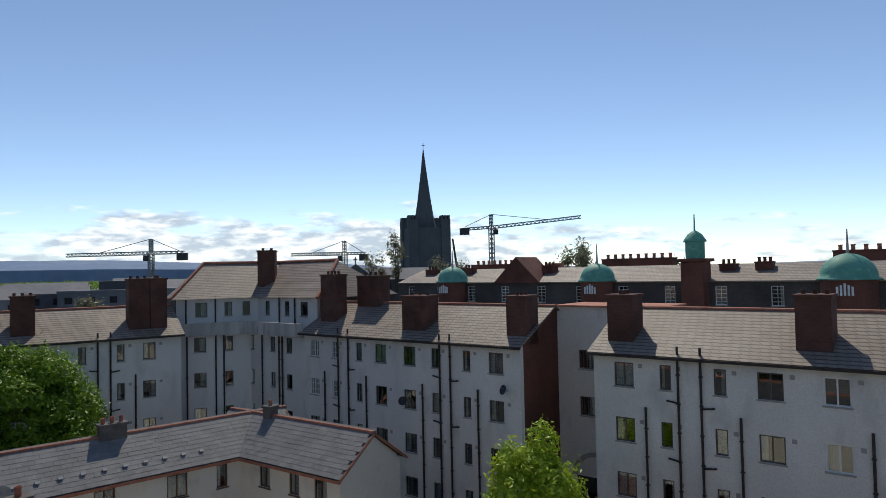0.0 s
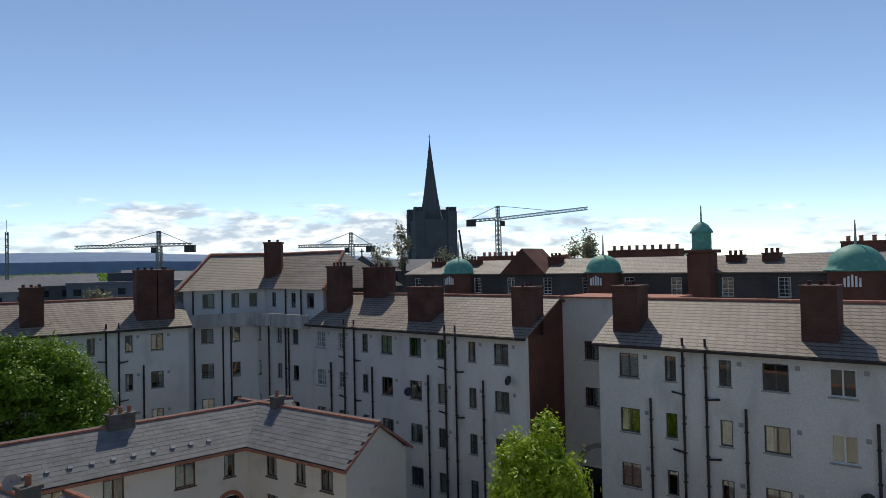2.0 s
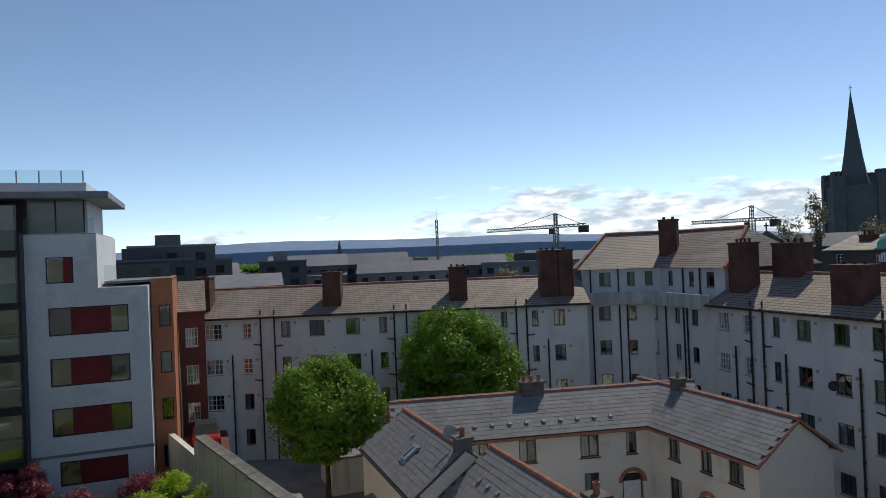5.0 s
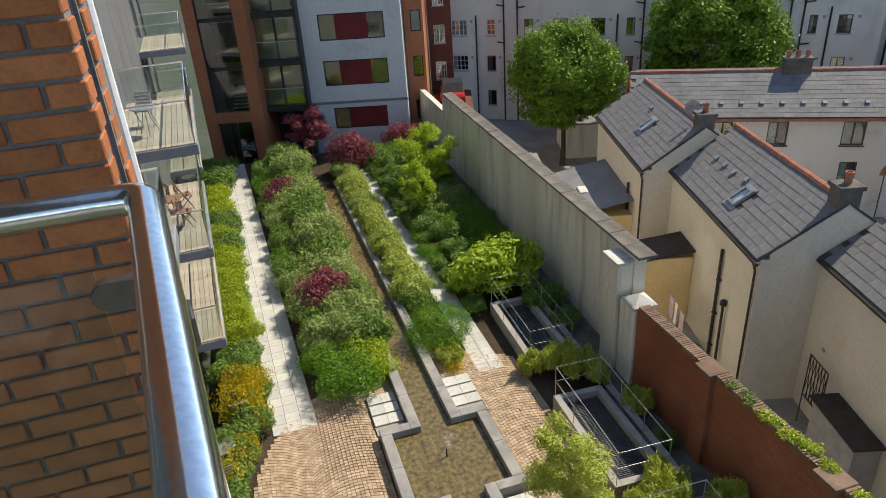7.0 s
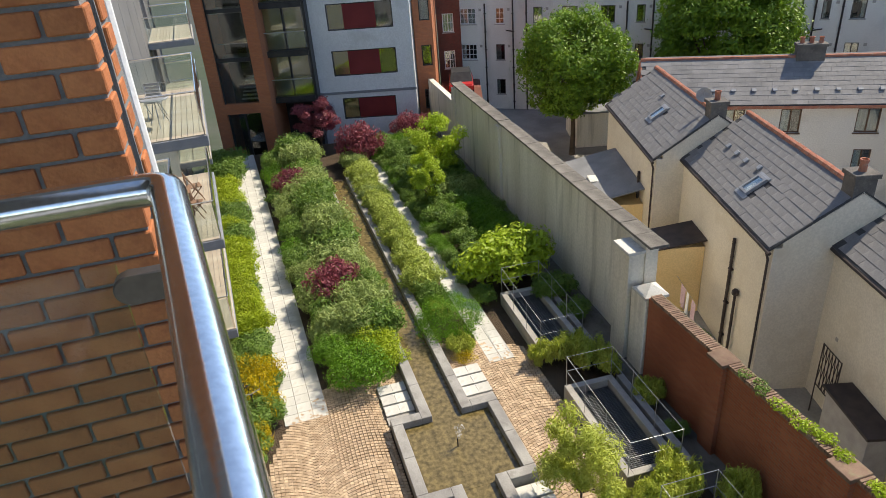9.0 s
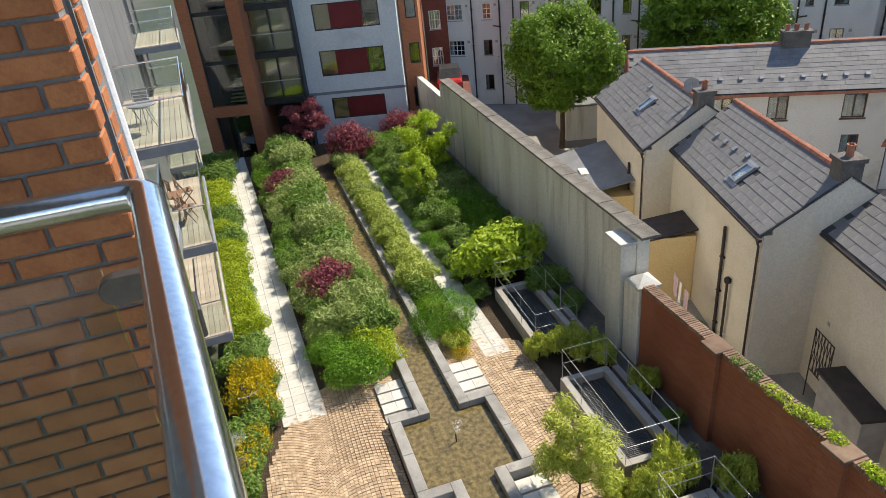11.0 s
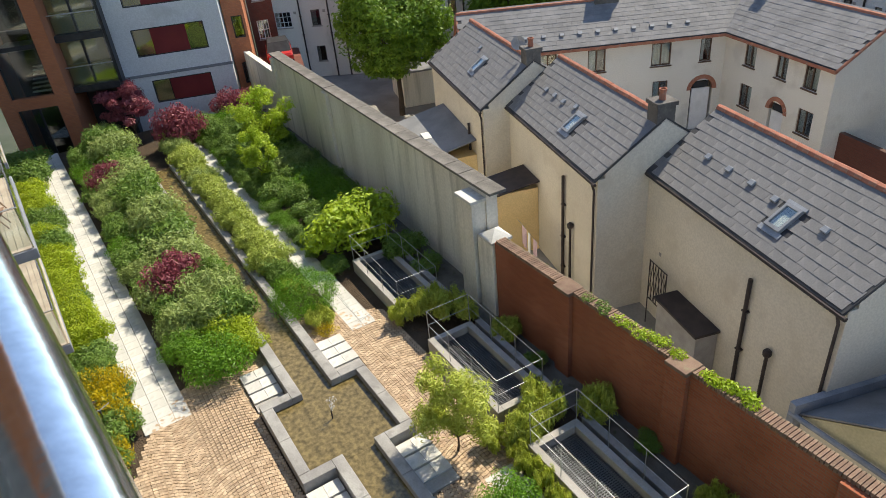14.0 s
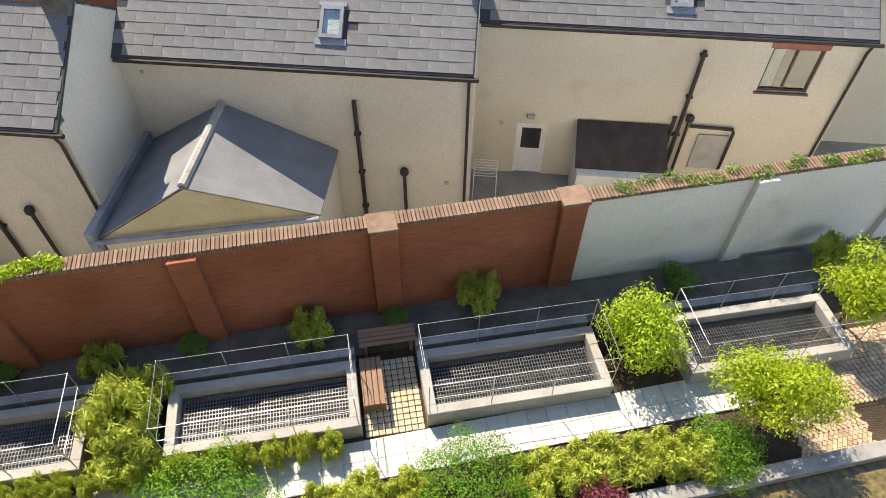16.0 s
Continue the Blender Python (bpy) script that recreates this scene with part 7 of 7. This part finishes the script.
part("roof", slope_sheet(slope_sheet(bmesh.new(), MX0, MX1, MY - 0.3, ME, MY + 4.5, 12.95, 0.12), MX0, MX1, MY + 9.3, ME, MY + 4.5, 12.95, 0.12), M_flat_slate, man, "weathered slate roof")
for h in mh:
    window(man, h[0], h[2], 1.0, 1.7, MY, M_frame_white, 1, True, 4, 0.3)
for k, x in enumerate((-54.0, -48.3, -37.2, -18.3, -15.2, 3.0, 9.0)):
    chimney(man, x - 0.7, x + 0.7, MY + 2.4, MY + 3.6, 12.0, 13.1 + 0.12 * (k % 3), M_mansion, 3, M_mansion, M_mansion, 0.4, 0.14)
for x0, x1, top in ((-51.5, -43.8, 14.25), (-41.0, -38.7, 13.7), (-33.4, -25.4, 14.5), (-10.6, -1.5, 14.7)):
    st = thing("chimney_range", "long brick chimney range with a row of pots", "chimney", FLAT, "chimney ranges")
    chimney(st, x0, x1, MY + 8, MY + 9.5, 9.0, top - 0.6, M_mansion, 9, M_ridge, M_mansion, 0.5, 0.18)
bm = bmesh.new()
for xg in (-39.5,):
    v = [[bm.verts.new((xg + dx, MY + dy, z)) for dx, z in ((-3.0, ME), (3.0, ME), (0, 14.3))] for dy in (-0.4, 4.0)]
    bm.faces.new(v[0])
    bm.faces.new(v[1][::-1])
    for i in range(3):
        bm.faces.new((v[0][i], v[0][(i + 1) % 3], v[1][(i + 1) % 3], v[1][i]))
part("gable", bm, M_mansion, man, "red brick gable")


def dome_bay(s, r, top_z):
    d = thing("domed_bay", "red brick bay with a green copper dome", "domed bay", FLAT, "copper domes")
    part("bay", lathe(bmesh.new(), [(r * 0.98, YARD), (r * 0.98, top_z - 0.1)], (s, MY - 0.4), 24), M_mansion, d, "round red brick bay")
    prof = [(r * 1.12, top_z - 0.1), (r * 1.12, top_z + 0.02), (r, top_z + 0.1)] + [(r * math.cos(k * math.pi / 16), top_z + 0.1 + r * 0.92 * math.sin(k * math.pi / 16)) for k in range(1, 8)] + [(0.12, top_z + 0.12 + r * 0.92)]
    part("dome", lathe(bmesh.new(), prof, (s, MY - 0.4), 28), M_copper, d, "verdigris copper dome", True)
    part("finial", tube(bmesh.new(), [(s, MY - 0.4, top_z + r * 0.9), (s, MY - 0.4, top_z + r * 0.95 + 2.0)], [0.12, 0.04], 8), M_sill, d)
    bm = bmesh.new()
    for k in range(5):
        box(bm, s - 0.6 + 0.26 * k, s - 0.45 + 0.26 * k, MY - 0.46 - r, MY - 0.38 - r, top_z - 1.3, top_z - 0.35 - 0.25 * abs(k - 2) / 2)
    part("window", bm, M_frame_white, d, "white arched window")


for s, r in ((-48.2, 1.75), (-29.9, 1.7), (-8.3, 2.05)):
    dome_bay(s, r, 11.7)
cup = thing("cupola_tower", "red brick stair turret with a copper cupola", "turret", FLAT)
cs = -20.2
part("shaft", boxes((cs - 1.0, cs + 1.0, MY - 1.6, MY + 0.6, YARD, 13.3), bevel=0.05), M_mansion, cup)
part("cornice", boxes((cs - 1.3, cs + 1.3, MY - 1.8, MY + 0.8, 13.302, 13.6), bevel=0.05), M_mansion, cup)
part("drum", lathe(bmesh.new(), [(0.85, 13.6), (0.85, 15.1)], (cs, MY - 0.5), 12), M_copper, cup)
part("cap", lathe(bmesh.new(), [(1.0, 15.1), (1.0, 15.2), (0.88, 15.4), (0.62, 15.8), (0.28, 16.05), (0.08, 16.15), (0.05, 17.6)], (cs, MY - 0.5), 20), M_copper, cup, "copper cap with a finial", True)

# cathedral tower and spire
cath = thing("cathedral", "dark stone cathedral tower with battlements and a spire", "cathedral", Matrix.Translation(toward(-3.65, 230)) @ rz(10))
part("tower", boxes((-6.6, 6.6, -6.6, 6.6, YARD, 27.5), bevel=0.1), M_stone, cath)
for sx in (-1, 1):
    for sy in (-1, 1):
        tur = part("turret", boxes((sx * 5.6 - 1.6, sx * 5.6 + 1.6, sy * 5.6 - 1.6, sy * 5.6 + 1.6, YARD, 30.2), bevel=0.1), M_stone, cath)
        for k in (-1, 0, 1):
            part("merlon", prism(bmesh.new(), [(sx * 5.6 + k * 1.15 - 0.35, sy * 5.6 - 1.5), (sx * 5.6 + k * 1.15 + 0.35, sy * 5.6 - 1.5), (sx * 5.6 + k * 1.15 + 0.35, sy * 5.6 + 1.5), (sx * 5.6 + k * 1.15 - 0.35, sy * 5.6 + 1.5)], 30.2, 31.6), M_stone, tur)
part("spire", lathe(bmesh.new(), [(4.3, 27.4), (3.3, 31.5), (2.4, 37), (1.2, 46), (0.12, 55)], (0, 0), 8), M_stone, cath, "tall octagonal stone spire")
part("cross", boxes((-0.08, 0.08, -0.08, 0.08, 54.8, 57.2), (-0.5, 0.5, -0.08, 0.08, 56.2, 56.4)), M_stone, cath)
fin = thing("church_gable", "dark church gable with a cross finial", "church", Matrix.Translation(toward(2.3, 130)))
bm = bmesh.new()
v = [[bm.verts.new((dx, dy, z)) for dx, z in ((-5, YARD), (5, YARD), (5, 11), (0, 14.6), (-5, 11))] for dy in (0, 14)]
bm.faces.new(v[0])
bm.faces.new(v[1][::-1])
for i in range(5):
    bm.faces.new((v[0][i], v[0][(i + 1) % 5], v[1][(i + 1) % 5], v[1][i]))
part("nave", bm, M_stone, fin)
part("finial", boxes((-0.12, 0.12, -0.1, 0.1, 14.5, 16.0), (-0.4, 0.4, -0.1, 0.1, 15.3, 15.55)), M_stone, fin)


def lattice(bm, p, q, w, n, r):
    """A four-chord lattice beam from p to q."""
    p, q = Vector(p), Vector(q)
    d = (q - p).normalized()
    a = d.orthogonal().normalized() if abs(d.z) > 0.9 else Vector((0, 0, 1)).cross(d).normalized()
    b = d.cross(a)
    cs = [a * w + b * w, a * w - b * w, -a * w - b * w, -a * w + b * w]
    for c in cs:
        tube(bm, [p + c, q + c], r, 4)
    for i in range(n):
        s, t = p + (q - p) * i / n, p + (q - p) * (i + 1) / n
        for k in range(4):
            tube(bm, [s + cs[k], t + cs[(k + 1) % 4]], r * 0.6, 3)


def crane(az, dist, el_top, turn, jib_r, jib_l, rise, label):
    """A tower crane whose apex stands el_top degrees above the horizon."""
    base = toward(az, dist)
    top = 13 + dist * math.tan(radians(el_top))
    k = dist / 300
    t = thing("tower_crane", label, "tower crane", Matrix.Translation(base) @ rz(turn), "construction cranes")
    zj = top - 5.8 * k
    bm = bmesh.new()
    lattice(bm, (0, 0, YARD), (0, 0, zj), 0.85 * k, 16, 0.26 * k)
    part("mast", bm, M_crane, t)
    bm = bmesh.new()
    lattice(bm, (0, 0, zj), (0, 0, top), 0.55 * k, 4, 0.24 * k)
    part("apex", bm, M_crane, t)
    bm = bmesh.new()
    lattice(bm, (0.8 * k, 0, zj), (jib_r, 0, zj + rise * jib_r), 0.6 * k, 22, 0.26 * k)
    part("jib", bm, M_crane, t)
    bm = bmesh.new()
    lattice(bm, (-0.8 * k, 0, zj), (-jib_l, 0, zj - rise * jib_l * 0.6), 0.5 * k, 6, 0.26 * k)
    part("counter_jib", bm, M_crane, t)
    part("counterweight", boxes((-jib_l - 1.2 * k, -jib_l + 3.0 * k, -1 * k, 1 * k, zj - 3.2 * k, zj - 0.2 * k), bevel=0.1), M_darkmetal, t)
    part("cab", boxes((0.9 * k, 3.0 * k, -0.9 * k, 0.9 * k, zj - 3.2 * k, zj - 0.9 * k), bevel=0.1), M_darkmetal, t)
    for x, z in ((jib_r * 0.62, zj + rise * jib_r * 0.62 + 0.6 * k), (-jib_l * 0.9, zj + 0.4 * k)):
        part("stay_cable", tube(bmesh.new(), [(0, 0, top), (x, 0, z)], 0.16 * k, 4), M_darkmetal, t)


crane(-9.35, 300, 4.7, 0, 41.0, 13.0, 0.1, "tower crane with a long raised jib")
crane(18.4, 400, 2.95, 178, 45.0, 18.0, -0.01, "tower crane with a level jib pointing away")
crane(3.2, 480, 2.7, 182, 37.0, 15.0, 0.0, "distant tower crane above the roofs")

mast = thing("radio_mast", "thin grey radio mast beyond the roofs", "mast", Matrix.Translation(toward(28.5, 260)))
bm = bmesh.new()
lattice(bm, (0, 0, YARD), (0, 0, 26), 0.35, 14, 0.12)
tube(bm, [(0, 0, 26), (0, 0, 30)], 0.08, 5)
part("mast_frame", bm, M_crane, mast)
boom = thing("mobile_crane_boom", "leaning telescopic crane boom beside the cathedral", "crane boom", Matrix.Translation(toward(-6.2, 190)))
part("boom", tube(bmesh.new(), [(2.5, 0, YARD), (-0.6, 0, 22)], [0.5, 0.25], 6), M_darkmetal, boom)

# far streets
frng = random.Random(3)


def far_house(az, dist, w, d, top, roof, label, turn=None, mat=None, rows=2):
    t = thing("distant_building", label, "building", Matrix.Translation(toward(az, dist)) @ rz(turn if turn is not None else frng.uniform(-40, 40)), "distant buildings")
    holes, n = [], max(2, int(w / 4))
    for i in range(n):
        for r in range(rows):
            x = -w / 2 + w * (i + 0.3) / n
            holes.append((x, x + w * 0.35 / n, top - 2.6 - 3.0 * r, top - 1.1 - 3.0 * r))
    part("wall", pierced(bmesh.new(), -w / 2, w / 2, YARD, top, -d / 2, -d / 2 + 0.4, holes), mat or M_far, t)
    part("side_wall", boxes((-w / 2, w / 2, -d / 2 + 0.9, d / 2, YARD, top - 0.02)), mat or M_far, t)
    part("room_back", boxes((-w / 2 + 0.2, w / 2 - 0.2, -d / 2 + 0.5, -d / 2 + 0.6, YARD, top - 0.1)), M_dark, t)
    if roof:
        bm = bmesh.new()
        v = [[bm.verts.new((x, y, z)) for y, z in ((-d / 2 - 0.3, top), (d / 2 + 0.3, top), (0, top + roof))] for x in (-w / 2 - 0.2, w / 2 + 0.2)]
        bm.faces.new(v[0])
        bm.faces.new(v[1][::-1])
        for i in range(3):
            bm.faces.new((v[0][i], v[0][(i + 1) % 3], v[1][(i + 1) % 3], v[1][i]))
        part("roof", bm, M_far_roof, t)
    else:
        part("roof", boxes((-w / 2 - 0.2, w / 2 + 0.2, -d / 2 - 0.2, d / 2 + 0.2, top + 0.002, top + 0.4)), M_far_roof, t)
        part("plant_room", boxes((-w * 0.2, w * 0.1, -d * 0.2, d * 0.2, top + 0.4, top + 2.4)), M_far, t)


for az, dist, w, d, top, roof in ((52.2, 130, 16, 12, 13.6, 0), (50.0, 140, 15, 12, 16.2, 0), (47.3, 150, 9, 10, 13.5, 0), (41.5, 170, 11, 10, 12.4, 0), (39.6, 230, 14, 12, 11.4, 0), (36.0, 240, 16, 12, 10.2, 0), (30.5, 260, 14, 12, 8.6, 2.0), (44.6, 120, 12, 10, 8.8, 2.0)):
    far_house(az, dist, w, d, top, roof, "distant grey city building", -az * -1.0)
for k in range(150):
    az, dist = frng.uniform(-42, 62), frng.choice((frng.uniform(170, 280), frng.uniform(280, 600), frng.uniform(600, 1300)))
    top = 13 - dist * math.tan(radians(frng.uniform(0.6, 1.5)))
    far_house(az, dist, frng.uniform(8, 22) * (1 + dist / 700), frng.uniform(9, 16), max(top, 3.0), frng.choice((0, 2.5, 3)), "distant low city building", az, None, 2)
steeple = thing("distant_steeple", "small far church steeple", "steeple", Matrix.Translation(toward(36.8, 520)))
part("spire", lathe(bmesh.new(), [(3.0, YARD), (3.0, 12), (2.6, 13), (0.1, 27)], (0, 0), 8), M_stone, steeple)

# far trees: airy crowns over the roofs
for i, (az, dist, top, w) in enumerate(((-1.2, 170, 24.5, 5), (0.6, 172, 19.0, 6), (-4.9, 175, 17.2, 9), (-6.8, 170, 16.6, 7), (-16.2, 140, 19.5, 6), (-17.2, 145, 20.5, 6), (-24.5, 150, 15.4, 5), (22.5, 110, 11.0, 5), (31.0, 230, 11.5, 10), (25.0, 300, 11.2, 12), (44.0, 320, 11.0, 12), (20.0, 420, 11.0, 16))):
    p = toward(az, dist)
    h = top - YARD
    tree("distant_tree", "airy distant tree just coming into leaf", p.x, p.y, YARD, h, crown(40 + i, 16, w * 0.55, w * 0.5, h * 0.28, h * 0.72), 1300 if dist < 200 else 2600, 0.24 if dist < 200 else 0.5, M_leaf_far if dist < 200 else M_leaf_tree, h * 0.35, 0.35, 60 + i, 1.6, None, 0.3)
canopy = np.random.default_rng(9)
lob = []
for k in range(420):
    az, dist = canopy.uniform(-42, 62), canopy.uniform(350, 1800)
    p = toward(az, dist)
    lob.append((p.x, p.y, 1.5 + canopy.uniform(0, 3), canopy.uniform(8, 22), canopy.uniform(8, 22), canopy.uniform(4, 6)))
v, f = leaf_cloud(canopy, lob, 26000, 1.6, 1.3, 0.7)
woods = tagged(new("distant_woods", leaf_mesh("distant_woods", v, f, M_leaf_tree)), "dark tree tops among the distant roofs", "trees", kind="stuff")

# hills, their blue standing in for the haze of distance
bm = bmesh.new()
prev = None
for k in range(181):
    az = -75 + 150 * k / 180
    e = 1.35 + 0.5 * math.exp(-((az - 38) / 9) ** 2) + 0.2 * math.exp(-((az - 20) / 5) ** 2) + 0.25 * math.sin(az * 0.31) * 0.5 + 0.06 * noise.noise((az * 0.6, 0, 0)) - 1.3 / (1 + math.exp((az - 2) / 4))
    col = [bm.verts.new(toward(az, 3600) + Vector((0, 0, z))) for z in (YARD - 1, 13 + 3600 * math.tan(radians(max(e * 0.4, -0.1))), 13 + 3600 * math.tan(radians(max(e * 0.95, -0.05))))]
    col[2].co += toward(az, 500)
    if prev:
        for i in range(2):
            bm.faces.new((prev[i], col[i], col[i + 1], prev[i + 1]))
    prev = col
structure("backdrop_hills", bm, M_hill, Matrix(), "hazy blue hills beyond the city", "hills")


# cloud bank: a far curved backdrop with a broken edge
def cloud_mat():
    m, n, l, p = nodes_of("cloud_bank")
    uv = n.new("ShaderNodeTexCoord")
    mp, no, no2 = n.new("ShaderNodeMapping"), n.new("ShaderNodeTexNoise"), n.new("ShaderNodeTexNoise")
    mp.inputs[3].default_value = (0.0016, 0.0016, 0.0055)
    l.new(uv.outputs["Object"], mp.inputs[0])
    for x, s, d in ((no, 1.6, 8), (no2, 4.2, 6)):
        x.inputs["Scale"].default_value, x.inputs["Detail"].default_value = s, d
        l.new(mp.outputs[0], x.inputs[0])
    sep, mr, mr2 = n.new("ShaderNodeSeparateXYZ"), n.new("ShaderNodeMapRange"), n.new("ShaderNodeMapRange")
    l.new(uv.outputs["Object"], sep.inputs[0])
    mr.inputs[1].default_value, mr.inputs[2].default_value, mr.inputs[3].default_value, mr.inputs[4].default_value = 200, 540, 0.24, -0.22
    l.new(sep.outputs[2], mr.inputs[0])
    side = n.new("ShaderNodeMapRange")
    side.inputs[1].default_value, side.inputs[2].default_value, side.inputs[3].default_value, side.inputs[4].default_value = 300, 1500, 0.0, -0.25
    l.new(sep.outputs[0], side.inputs[0])
    left = n.new("ShaderNodeMapRange")
    left.inputs[1].default_value, left.inputs[2].default_value, left.inputs[3].default_value, left.inputs[4].default_value = -2300, -1500, -0.3, 0.0
    l.new(sep.outputs[0], left.inputs[0])
    a1, a2, a3 = n.new("ShaderNodeMath"), n.new("ShaderNodeMath"), n.new("ShaderNodeMath")
    l.new(no.outputs[0], a1.inputs[0])
    l.new(mr.outputs[0], a1.inputs[1])
    l.new(a1.outputs[0], a2.inputs[0])
    l.new(side.outputs[0], a2.inputs[1])
    l.new(a2.outputs[0], a3.inputs[0])
    l.new(left.outputs[0], a3.inputs[1])
    mr2.inputs[1].default_value, mr2.inputs[2].default_value, mr2.inputs[4].default_value = 0.46, 0.62, 0.9
    l.new(a3.outputs[0], mr2.inputs[0])
    shade = n.new("ShaderNodeMapRange")
    shade.inputs[1].default_value, shade.inputs[2].default_value = 0.4, 0.62
    l.new(no2.outputs[0], shade.inputs[0])
    col = mix_rgb(n, l, 'MIX', shade.outputs[0], (0.42, 0.50, 0.62), (0.92, 0.96, 1.0))
    em, tr, ms = n.new("ShaderNodeEmission"), n.new("ShaderNodeBsdfTransparent"), n.new("ShaderNodeMixShader")
    l.new(col, em.inputs[0])
    em.inputs[1].default_value = CLOUD
    l.new(mr2.outputs[0], ms.inputs[0])
    l.new(tr.outputs[0], ms.inputs[1])
    l.new(em.outputs[0], ms.inputs[2])
    l.new(ms.outputs[0], n["Material Output"].inputs[0])
    return m


CLOUD = 1.5
bm = bmesh.new()
prev = None
for k in range(61):
    az = -50 + 105 * k / 60
    col = [bm.verts.new(toward(az, 4400) + Vector((0, 0, z))) for z in (0, 640)]
    if prev:
        bm.faces.new((prev[0], col[0], col[1], prev[1]))
    prev = col
structure("backdrop_clouds", bm, cloud_mat(), Matrix(), "bank of white cloud low over the horizon", "clouds").visible_shadow = False
